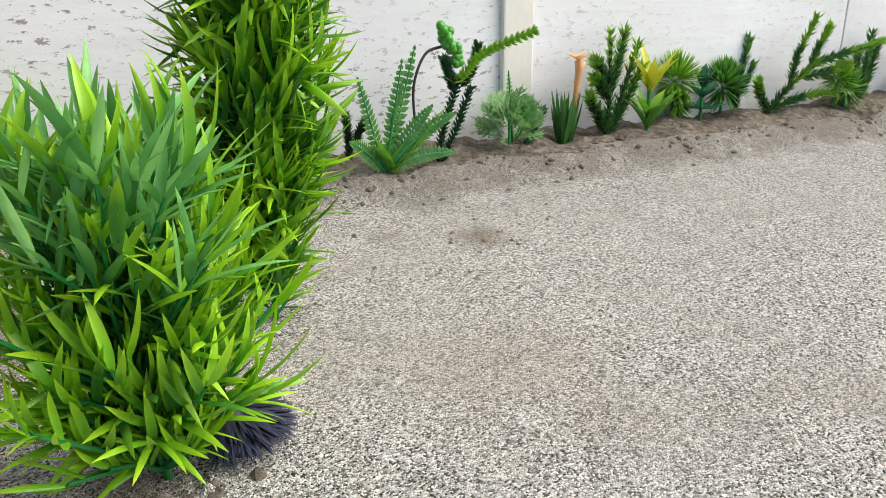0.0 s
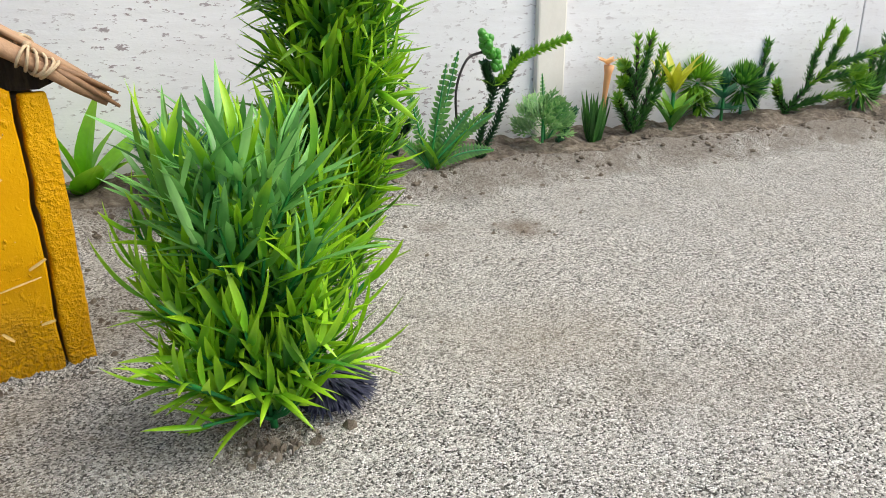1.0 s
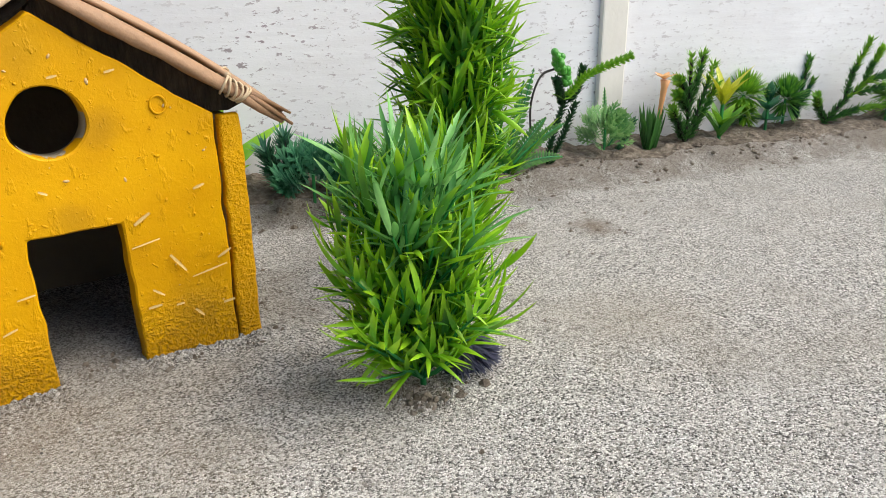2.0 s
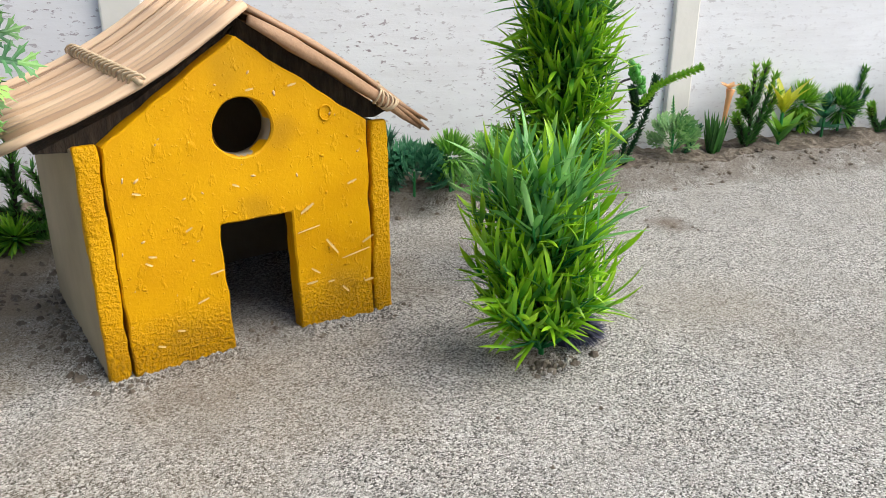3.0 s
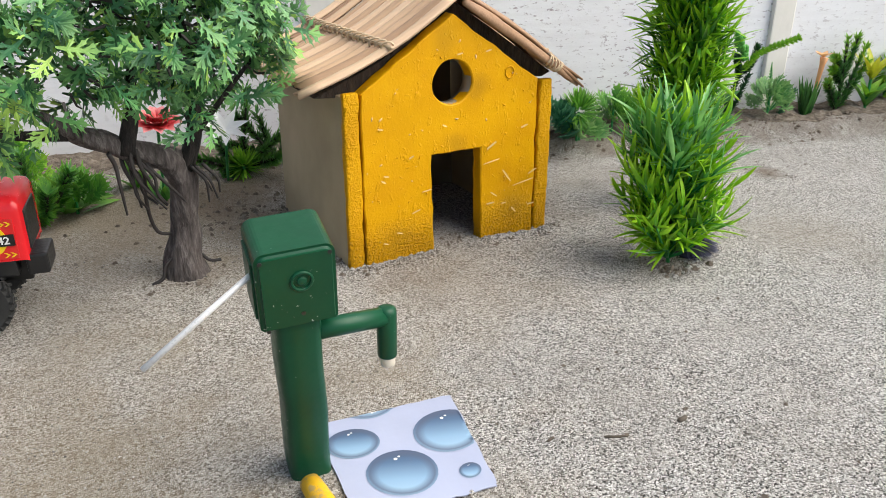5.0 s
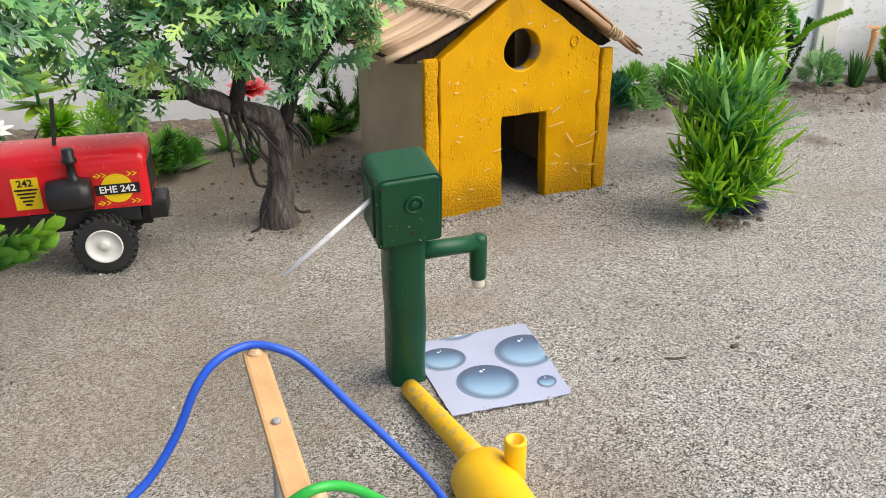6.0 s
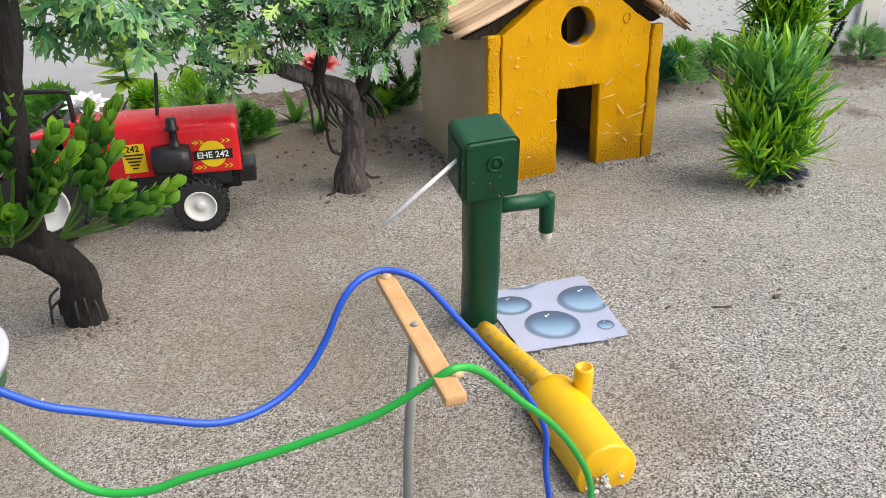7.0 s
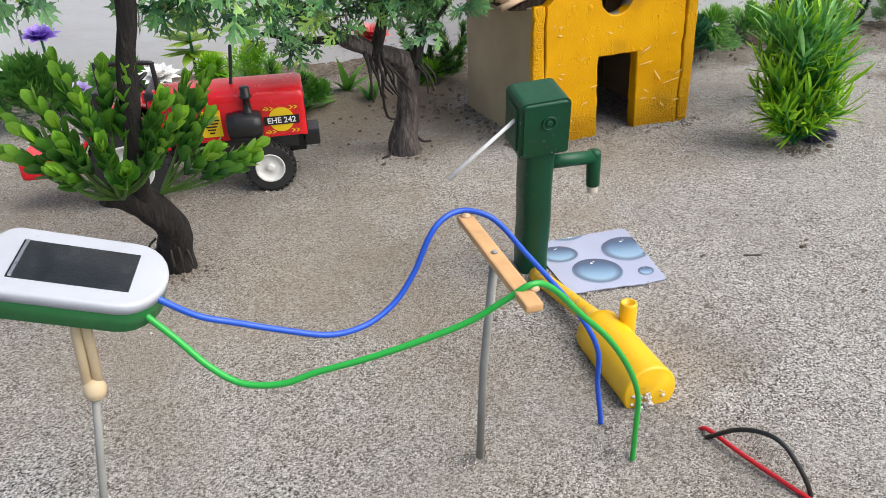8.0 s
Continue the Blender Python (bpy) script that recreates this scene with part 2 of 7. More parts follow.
M_STRAW = straw_material("dry_reed", (0.27, 0.15, 0.085), (0.50, 0.33, 0.205), (0.74, 0.54, 0.37))
M_SHEATH = straw_material("brown_stem", (0.20, 0.105, 0.055), (0.27, 0.15, 0.08), (0.34, 0.20, 0.115), False)
M_CORD = straw_material("twine", (0.36, 0.25, 0.15), (0.5, 0.38, 0.25), (0.62, 0.5, 0.36), False)
M_CHIP = painted("straw_chip", (0.70, 0.46, 0.16), 0.6, 0.2, 200, 0.0002)
M_STICK = painted("pale_wood", (0.60, 0.345, 0.155), 0.6, 0.16, 300, 0.0004)
M_GREEN, nt, b = material("green_enamel", 0.36, 0, 0.3)
v = coords(nt)
c = mix(nt, ramp(nt, noise_tex(nt, v, 40, 5), [(0.3, (0,)), (0.7, (1,))]), (0.003, 0.048, 0.021), (0.005, 0.068, 0.030))
fleck = noise_tex(nt, v, 700, 2, 0.6)
fm = nt.nodes.new("ShaderNodeMath")
fm.operation = "MULTIPLY"
nt.links.new(ramp(nt, fleck, [(0.70, (0,)), (0.73, (1,))]), fm.inputs[0])
nt.links.new(ramp(nt, noise_tex(nt, v, 70, 3), [(0.5, (0,)), (0.62, (0.8,))]), fm.inputs[1])
c = mix(nt, fm.outputs[0], c, (0.42, 0.46, 0.42))
nt.links.new(c, b.inputs["Base Color"])
nt.links.new(ramp(nt, noise_tex(nt, v, 300, 3), [(0.2, (0.26,)), (0.8, (0.5,))]), b.inputs["Roughness"])
bump(nt, b, noise_tex(nt, v, 140, 4), 0.2, 0.0006)
M_GREYROD = painted("grey_rod", (0.24, 0.24, 0.225), 0.5, 0.2, 300, 0.0002)
M_NOZZLE = painted("translucent_plastic", (0.62, 0.56, 0.47), 0.4, 0.08)
M_YPLASTIC = painted("yellow_plastic_paint", (0.80, 0.46, 0.008), 0.36, 0.12, 120, 0.0004)
M_YSCUFF, nt, b = material("scuffed_yellow_paint", 0.6)
v = coords(nt)
c = mix(nt, ramp(nt, noise_tex(nt, v, 330, 4, 0.7), [(0.53, (0,)), (0.62, (0.7,))]), (0.76, 0.43, 0.008), (0.40, 0.29, 0.15))
nt.links.new(c, b.inputs["Base Color"])
bump(nt, b, noise_tex(nt, v, 500, 4, 0.7), 0.6, 0.0006)
M_BLUEW = painted("blue_wire", (0.012, 0.085, 0.55), 0.4, 0.08)
M_GREENW = painted("green_wire", (0.02, 0.37, 0.05), 0.4, 0.08)
M_REDW = painted("red_wire", (0.55, 0.01, 0.02), 0.4, 0.08)
M_BLACKW = painted("black_wire", (0.012, 0.011, 0.011), 0.45, 0.1)
M_WHITEP = painted("white_plastic", (0.42, 0.44, 0.49), 0.35, 0.10)
M_GREENP = painted("green_plastic", (0.015, 0.19, 0.045), 0.4, 0.1)
M_CREAM = painted("cream_plastic", (0.66, 0.52, 0.33), 0.5, 0.12)
M_CELL = painted("solar_cell", (0.010, 0.012, 0.013), 0.12, 0.4, 500, 0.00005)
M_SILVER = painted("silver_tape", (0.6, 0.6, 0.6), 0.3, 0.1, 200, 0.0002, 1.0)
M_RED = painted("red_plastic", (0.74, 0.014, 0.022), 0.2, 0.06, 80, 0.0001)
M_BLACK = painted("black_plastic", (0.012, 0.012, 0.013), 0.38, 0.25, 200, 0.0002)
M_TYRE = painted("rubber", (0.014, 0.014, 0.014), 0.75, 0.3, 300, 0.0004)
M_RIM = painted("white_rim", (0.74, 0.73, 0.70), 0.4, 0.06)
M_LABELR = painted("red_sticker", (0.66, 0.02, 0.02), 0.35, 0.05)
M_LABELY = painted("yellow_sticker", (0.85, 0.58, 0.01), 0.35, 0.06)
M_LABELW = painted("white_ink", (0.8, 0.8, 0.8), 0.4, 0.03)
M_LABELK = painted("black_ink", (0.01, 0.01, 0.01), 0.4, 0.05)
M_CARD = painted("printed_card", (0.36, 0.395, 0.53), 0.5, 0.12, 60)
M_NAVY = painted("navy_bristle", (0.022, 0.024, 0.055), 0.55, 0.3)

# card drop print: blue discs that pale towards one side
M_DROP, nt, b = material("printed_drop", 0.4)
g = nt.nodes.new("ShaderNodeTexCoord")
sep = nt.nodes.new("ShaderNodeSeparateXYZ")
nt.links.new(g.outputs["UV"], sep.inputs[0])
c = ramp(nt, sep.outputs[1], [(0.0, (0.34, 0.50, 0.64)), (0.35, (0.22, 0.36, 0.52)), (0.75, (0.07, 0.13, 0.23)), (1.0, (0.04, 0.065, 0.12))])
edge = ramp(nt, sep.outputs[0], [(0.66, (0,)), (0.90, (0.85,)), (1.0, (0.35,))])
c = mix(nt, edge, c, (0.075, 0.10, 0.165))
nt.links.new(c, b.inputs["Base Color"])

# bark
def bark(name, lo, mid, hi):
    m, nt, b = material(name, 0.85)
    v = coords(nt, (1, 1, 0.22))
    f = noise_tex(nt, v, 420, 5, 0.65)
    nt.links.new(ramp(nt, f, [(0.28, lo), (0.5, mid), (0.74, hi)]), b.inputs["Base Color"])
    bump(nt, b, f, 0.9, 0.0022)
    return m


# brown reed underside, darkened in the colour for the shade of the roof gap
M_UNDER_SHADE = bark("shaded_reed_underside", (0.014, 0.009, 0.006), (0.040, 0.026, 0.017), (0.085, 0.058, 0.037))
M_BARK = bark("grey_bark", (0.03, 0.024, 0.022), (0.085, 0.07, 0.066), (0.20, 0.175, 0.165))
M_BARKD = bark("dark_bark", (0.004, 0.0034, 0.003), (0.011, 0.0085, 0.0075), (0.034, 0.026, 0.023))
M_ROOT = painted("root_plastic", (0.020, 0.015, 0.014), 0.6, 0.3)

LIMEB = [(0.0, (0.065, 0.25, 0.014)), (0.5, (0.13, 0.37, 0.014)), (1.0, (0.26, 0.54, 0.02))]
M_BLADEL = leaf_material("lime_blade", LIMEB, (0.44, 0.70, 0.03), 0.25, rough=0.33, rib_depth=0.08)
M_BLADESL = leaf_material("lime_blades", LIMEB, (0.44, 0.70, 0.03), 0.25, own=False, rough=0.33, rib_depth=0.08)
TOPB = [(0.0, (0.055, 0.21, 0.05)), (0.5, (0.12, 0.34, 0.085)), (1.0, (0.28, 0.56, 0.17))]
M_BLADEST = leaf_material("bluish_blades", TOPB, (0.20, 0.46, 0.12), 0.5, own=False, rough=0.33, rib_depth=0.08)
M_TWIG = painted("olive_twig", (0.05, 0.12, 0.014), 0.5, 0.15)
# blade green darkened to paint in the shade deep inside the bushes
M_BLADES_SHADE = leaf_material("inner_shade_blades", [(0.0, (0.018, 0.095, 0.018)), (0.5, (0.034, 0.15, 0.022)), (1.0, (0.065, 0.23, 0.028))], (0.10, 0.28, 0.03), 0.5, own=False, rough=0.33, rib_depth=0.08)
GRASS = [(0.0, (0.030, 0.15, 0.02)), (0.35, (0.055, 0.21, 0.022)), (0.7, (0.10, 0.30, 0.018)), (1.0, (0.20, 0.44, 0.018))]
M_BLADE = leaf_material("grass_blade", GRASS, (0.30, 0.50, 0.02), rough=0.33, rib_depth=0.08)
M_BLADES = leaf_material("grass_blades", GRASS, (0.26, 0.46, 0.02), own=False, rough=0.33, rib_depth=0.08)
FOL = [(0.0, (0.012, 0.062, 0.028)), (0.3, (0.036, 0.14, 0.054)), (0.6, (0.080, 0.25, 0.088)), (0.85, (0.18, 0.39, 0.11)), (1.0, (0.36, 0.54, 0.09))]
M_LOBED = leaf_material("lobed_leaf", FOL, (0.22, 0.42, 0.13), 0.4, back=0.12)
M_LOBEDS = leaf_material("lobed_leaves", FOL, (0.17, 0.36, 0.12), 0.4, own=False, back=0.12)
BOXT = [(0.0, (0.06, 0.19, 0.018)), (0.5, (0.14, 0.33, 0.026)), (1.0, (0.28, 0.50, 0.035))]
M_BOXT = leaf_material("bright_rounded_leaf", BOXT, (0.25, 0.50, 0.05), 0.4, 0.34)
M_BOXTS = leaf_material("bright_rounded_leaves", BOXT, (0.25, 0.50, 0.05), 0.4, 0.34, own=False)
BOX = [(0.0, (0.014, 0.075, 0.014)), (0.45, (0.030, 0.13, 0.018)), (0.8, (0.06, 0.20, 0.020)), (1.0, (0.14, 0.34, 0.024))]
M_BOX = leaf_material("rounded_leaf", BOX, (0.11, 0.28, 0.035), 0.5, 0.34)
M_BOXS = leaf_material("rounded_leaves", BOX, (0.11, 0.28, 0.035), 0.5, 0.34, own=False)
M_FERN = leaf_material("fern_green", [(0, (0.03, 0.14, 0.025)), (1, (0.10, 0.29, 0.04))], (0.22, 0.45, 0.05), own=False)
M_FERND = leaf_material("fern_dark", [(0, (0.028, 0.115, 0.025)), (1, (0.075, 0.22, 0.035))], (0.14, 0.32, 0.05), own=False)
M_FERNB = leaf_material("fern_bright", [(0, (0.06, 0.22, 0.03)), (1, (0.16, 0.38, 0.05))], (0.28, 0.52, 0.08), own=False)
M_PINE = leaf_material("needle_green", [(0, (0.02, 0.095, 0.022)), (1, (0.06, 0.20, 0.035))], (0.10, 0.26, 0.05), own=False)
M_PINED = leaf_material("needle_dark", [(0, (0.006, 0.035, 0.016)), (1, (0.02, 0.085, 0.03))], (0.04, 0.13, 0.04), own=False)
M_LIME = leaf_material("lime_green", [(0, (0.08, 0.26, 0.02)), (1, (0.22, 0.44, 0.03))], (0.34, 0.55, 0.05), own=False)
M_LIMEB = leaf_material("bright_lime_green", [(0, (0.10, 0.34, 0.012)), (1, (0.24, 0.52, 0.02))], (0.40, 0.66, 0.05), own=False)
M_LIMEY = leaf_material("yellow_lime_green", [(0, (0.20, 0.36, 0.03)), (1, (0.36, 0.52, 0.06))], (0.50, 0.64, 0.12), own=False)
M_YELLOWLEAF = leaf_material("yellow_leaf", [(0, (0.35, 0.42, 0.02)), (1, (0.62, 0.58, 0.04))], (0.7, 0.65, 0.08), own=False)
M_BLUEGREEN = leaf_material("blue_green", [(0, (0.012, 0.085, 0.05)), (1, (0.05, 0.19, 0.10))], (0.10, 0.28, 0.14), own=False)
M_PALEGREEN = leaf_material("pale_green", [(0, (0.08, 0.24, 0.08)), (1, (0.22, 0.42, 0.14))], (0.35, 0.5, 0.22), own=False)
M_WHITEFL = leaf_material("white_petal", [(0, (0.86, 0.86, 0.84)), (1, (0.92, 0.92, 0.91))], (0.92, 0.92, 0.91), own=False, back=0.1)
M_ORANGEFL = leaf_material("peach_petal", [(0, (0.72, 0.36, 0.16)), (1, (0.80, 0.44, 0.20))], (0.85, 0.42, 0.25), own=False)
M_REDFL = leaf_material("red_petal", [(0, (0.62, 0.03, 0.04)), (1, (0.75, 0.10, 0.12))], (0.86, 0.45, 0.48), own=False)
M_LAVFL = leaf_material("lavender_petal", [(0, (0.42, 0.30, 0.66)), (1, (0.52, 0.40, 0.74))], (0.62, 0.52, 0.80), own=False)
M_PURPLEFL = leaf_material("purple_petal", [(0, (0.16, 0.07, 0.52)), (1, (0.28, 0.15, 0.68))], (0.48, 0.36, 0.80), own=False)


# ---- building helpers ----
def part(name, bm, mat, parent=None, label="", smooth=False):
    me = bpy.data.meshes.new(name)
    if smooth:
        for f in bm.faces:
            f.smooth = True
    bm.to_mesh(me)
    bm.free()
    me.materials.append(mat)
    ob = new(name, me)
    if parent:
        ob.parent = parent
    if label:
        ob["label"] = label
    return ob


def thing(name, label, category, m=None, group="", kind=""):
    ob = new(name)
    ob.empty_display_size = 0.01
    if m is not None:
        ob.matrix_world = m
    return tagged(ob, label, category, group, kind)


def add_box(bm, lo, hi, bevel=0.0, m=None, seg=2):
    lo, hi = Vector(lo), Vector(hi)
    r = bmesh.ops.create_cube(bm, size=1.0)
    vs = r["verts"]
    for v in vs:
        v.co = Vector([(lo[i] + hi[i]) / 2 + v.co[i] * (hi[i] - lo[i]) for i in range(3)])
    if bevel:
        es = list({e for v in vs for e in v.link_edges})
        r = bmesh.ops.bevel(bm, geom=es, offset=bevel, segments=seg, affect="EDGES", profile=0.6)
        vs = list({v for f in r["faces"] for v in f.verts} | {v for v in vs if v.is_valid})
    if m is not None:
        for v in vs:
            v.co = m @ v.co
    return vs


def box(lo, hi, bevel=0.0, seg=2):
    bm = bmesh.new()
    add_box(bm, lo, hi, bevel, None, seg)
    return bm


def add_tube(bm, pts, radii, seg=10, caps=True, wobble=0.0, flat=1.0):
    """A tube along a line of points, with one radius or one for each point."""
    pts = [Vector(p) for p in pts]
    if not hasattr(radii, "__len__"):
        radii = [radii] * len(pts)
    t0 = (pts[1] - pts[0]).normalized()
    side = t0.orthogonal().normalized()
    rings = []
    for i, p in enumerate(pts):
        t = (pts[min(i + 1, len(pts) - 1)] - pts[max(i - 1, 0)]).normalized()
        side = (side - t * side.dot(t)).normalized()
        other = t.cross(side)
        ring = []
        for k in range(seg):
            a = 2 * math.pi * k / seg
            r = radii[i]
            if wobble:
                r *= 1 + wobble * noise.noise(Vector((p.x * 90 + math.cos(a) * 1.3, p.y * 90 + math.sin(a) * 1.3, p.z * 60)))
            ring.append(bm.verts.new(p + side * math.cos(a) * r + other * math.sin(a) * r * flat))
        rings.append(ring)
    for a, b in zip(rings, rings[1:]):
        for k in range(seg):
            bm.faces.new((a[k], a[(k + 1) % seg], b[(k + 1) % seg], b[k]))
    if caps:
        bm.faces.new(list(reversed(rings[0])))
        bm.faces.new(rings[-1])
    return rings


def tube(pts, radii, seg=10, caps=True, wobble=0.0, flat=1.0):
    bm = bmesh.new()
    add_tube(bm, pts, radii, seg, caps, wobble, flat)
    return bm


def curve_through(pts, n=8):
    """A smooth line through the points."""
    p = [Vector(q) for q in pts]
    p = [p[0] * 2 - p[1]] + p + [p[-1] * 2 - p[-2]]
    out = []
    for i in range(1, len(p) - 2):
        for k in range(n):
            t = k / n
            out.append(0.5 * (2 * p[i] + (p[i + 1] - p[i - 1]) * t + (2 * p[i - 1] - 5 * p[i] + 4 * p[i + 1] - p[i + 2]) * t * t + (3 * p[i] - p[i - 1] - 3 * p[i + 1] + p[i + 2]) * t ** 3))
    out.append(p[-2])
    return out


def lathe(profile, seg=24, m=None):
    """A turned body about z from (radius, height) pairs."""
    bm = bmesh.new()
    rings = []
    for r, z in profile:
        rings.append([bm.verts.new((r * math.cos(2 * math.pi * k / seg), r * math.sin(2 * math.pi * k / seg), z)) for k in range(seg)])
    for a, b in zip(rings, rings[1:]):
        for k in range(seg):
            bm.faces.new((a[k], a[(k + 1) % seg], b[(k + 1) % seg], b[k]))
    bm.faces.new(list(reversed(rings[0])))
    bm.faces.new(rings[-1])
    if m is not None:
        bm.transform(m)
    bmesh.ops.recalc_face_normals(bm, faces=bm.faces)
    return bm


def sheet_prism(outline, holes, thick, fine=0.0):
    """A slab standing in the xz plane, front at y = 0, with openings."""
    bm = bmesh.new()
    edges = []
    for loop in [outline] + holes:
        vs = [bm.verts.new((x, 0, z)) for x, z in loop]
        edges += [bm.edges.new((vs[i], vs[(i + 1) % len(vs)])) for i in range(len(vs))]
    bmesh.ops.triangle_fill(bm, use_beauty=True, use_dissolve=False, edges=edges)
    if fine:
        for _ in range(5):
            long = [e for e in bm.edges if e.calc_length() > fine]
            if not long:
                break
            bmesh.ops.subdivide_edges(bm, edges=long, cuts=1)
            bmesh.ops.triangulate(bm, faces=[f for f in bm.faces if len(f.verts) > 3])
    front = list(bm.faces)
    r = bmesh.ops.extrude_face_region(bm, geom=front)
    for g in r["geom"]:
        if isinstance(g, bmesh.types.BMVert):
            g.co.y += thick
    bmesh.ops.recalc_face_normals(bm, faces=bm.faces)
    return bm


# ---- foliage helpers ----
class Soup:
    """Many leaves gathered into one mesh."""

    def __init__(self):
        self.v, self.f, self.uv, self.n = [], [], [], 0

    def add(self, leaf, m):
        v, f, uv = leaf
        a = np.array(m)
        self.v.append(v @ a[:3, :3].T + a[:3, 3])
        self.f += [tuple(i + self.n for i in q) for q in f]
        self.uv.append(uv)
        self.n += len(v)

    def mesh(self, name, mat):
        me = bpy.data.meshes.new(name)
        me.from_pydata(np.concatenate(self.v).tolist(), [], self.f)
        uv = np.concatenate(self.uv)
        layer = me.uv_layers.new(name="UVMap")
        idx = np.empty(len(me.loops), dtype=np.int32)
        me.loops.foreach_get("vertex_index", idx)
        layer.data.foreach_set("uv", uv[idx].ravel())
        me.polygons.foreach_set("use_smooth", [True] * len(me.polygons))
        me.materials.append(mat)
        return me

    def part(self, name, mat, parent, label="", kind=""):
        ob = new(name, self.mesh(name, mat))
        ob.parent = parent
        return tagged(ob, label, "", "", kind)


def strip_leaf(length, width, shape, curl=0.0, fold=0.25, n=5, twist=0.0):
    """A leaf along y, its face up z. shape: width along it, 0 to 1."""
    v, uv, f = [], [], []
    for i in range(n + 1):
        s = i / n
        w = width * 0.5 * shape(s)
        y, z = length * s, curl * length * s * s
        a = twist * s
        for side in (-1, 0, 1):
            x, dz = side * w * math.cos(a), (abs(side) * w * fold) + side * w * math.sin(a)
            v.append((x, y, z + dz))
            uv.append((0.5 + 0.5 * side, s))
    for i in range(n):
        for k in range(2):
            q = i * 3 + k
            f.append((q, q + 1, q + 4, q + 3))
    return np.array(v), f, np.array(uv)


def lobed_leaf(size, curl=0.1, seed=0):
    """A deeply cut leaf: a rib with pointed, toothed lobes on both sides."""
    rnd = random.Random(seed)
    v, uv, f = [], [], []

    def lobe(base, ang, length, w):
        i = len(v)
        d = (math.sin(ang), math.cos(ang))
        p = (d[1], -d[0])
        for s, o in ((0.0, 0.35), (0.0, -0.35), (0.42, 0.5), (0.42, -0.5), (0.62, 0.95), (0.62, -0.95), (0.68, 0.32), (0.68, -0.32), (1.0, 0.0)):
            x, y = base[0] + d[0] * length * s + p[0] * w * o, base[1] + d[1] * length * s + p[1] * w * o
            r = math.hypot(x, y)
            v.append((x, y, curl * r * r / size + 0.06 * abs(x)))
            uv.append((0.5 + 0.5 * o * 0.6, min(1, r / size)))
        f.extend([(i, i + 1, i + 3, i + 2), (i + 2, i + 3, i + 7, i + 6), (i + 2, i + 6, i + 4), (i + 3, i + 5, i + 7), (i + 6, i + 7, i + 8)])

    w = size * 0.084
    lobe((0, size * 0.42), 0.0, size * 0.58, w * 1.25)
    for k, (y, a, l) in enumerate(((0.14, 1.15, 0.40), (0.30, 0.88, 0.52), (0.48, 0.62, 0.46))):
        for s in (-1, 1):
            lobe((0, size * y), s * (a + rnd.uniform(-0.08, 0.08)), size * l * rnd.uniform(0.9, 1.08), w)
    i = len(v)
    for y, ww in ((-0.12, 0.03), (0.15, 0.07), (0.5, 0.06)):
        for o in (-1, 1):
            v.append((o * ww * size, y * size, curl * y * y * size))
            uv.append((0.5 + o * 0.2, max(0, y)))
    f.extend([(i, i + 1, i + 3, i + 2), (i + 2, i + 3, i + 5, i + 4)])
    return np.array(v), f, np.array(uv)


def taper(s):
    return (0.35 + 1.3 * s) * (1 - s) ** 0.75 * 1.45 if s < 1 else 0.02


def lance(s):
    return max(0.03, math.sin(math.pi * (0.08 + 0.92 * s) ** 0.8))


def leaf_pose(at, along, face, roll=0.0):
    y = Vector(along).normalized()
    z = Vector(face)
    z = z - y * z.dot(y)
    if z.length < 1e-6:
        z = y.orthogonal()
    z.normalize()
    x = y.cross(z)
    m = Matrix((x, y, z)).transposed().to_4x4()
    m.translation = at
    return m @ Matrix.Rotation(roll, 4, "Y") if roll else m


def leaf_objects(name, meshes, places, parent, rnd):
    """Leaves that can be picked apart, on shared meshes."""
    for m in places:
        ob = new(name, rnd.choice(meshes))
        ob.parent = parent
        ob.matrix_basis = m


def one_leaf_mesh(leaf, name, mat):
    s = Soup()
    s.add(leaf, Matrix.Identity(4))
    return s.mesh(name, mat)

# ---- ground and wall ----
WALL_N = Vector((0.2588, 0.966, 0)).normalized()
WALL_T = Vector((WALL_N.y, -WALL_N.x, 0))
WALL_D = 0.530


def wall_dist(x, y):
    return WALL_D - (x * WALL_N.x + y * WALL_N.y)


def at_wall(s, d, z=0.0):
    """A place s along the wall, d in front of it."""
    p = WALL_T * s + WALL_N * (WALL_D - d)
    return Vector((p.x, p.y, z))


def ground_z(x, y):
    z = 0.0012 * noise.noise(Vector((x * 14, y * 14, 0))) + 0.0010 * noise.noise(Vector((x * 55, y * 55, 3))) + 0.0005 * noise.noise(Vector((x * 140, y * 140, 7)))
    # a bank of soil along the wall, steep beside the house, broad and low behind the tractor
    d = wall_dist(x, y)
    if -0.02 < d < 0.115:
        f = max(0.0, min(1.0, (x - 0.04) / 0.10))
        k = max(0.0, min(1.0, (0.112 - 0.050 * f - d) / (0.044 - 0.022 * f)))
        z += (0.0105 + 0.0030 * f) * k * k * (3 - 2 * k) * (0.85 + 0.4 * noise.noise(Vector((x * 40, y * 40, 9))))
    return z


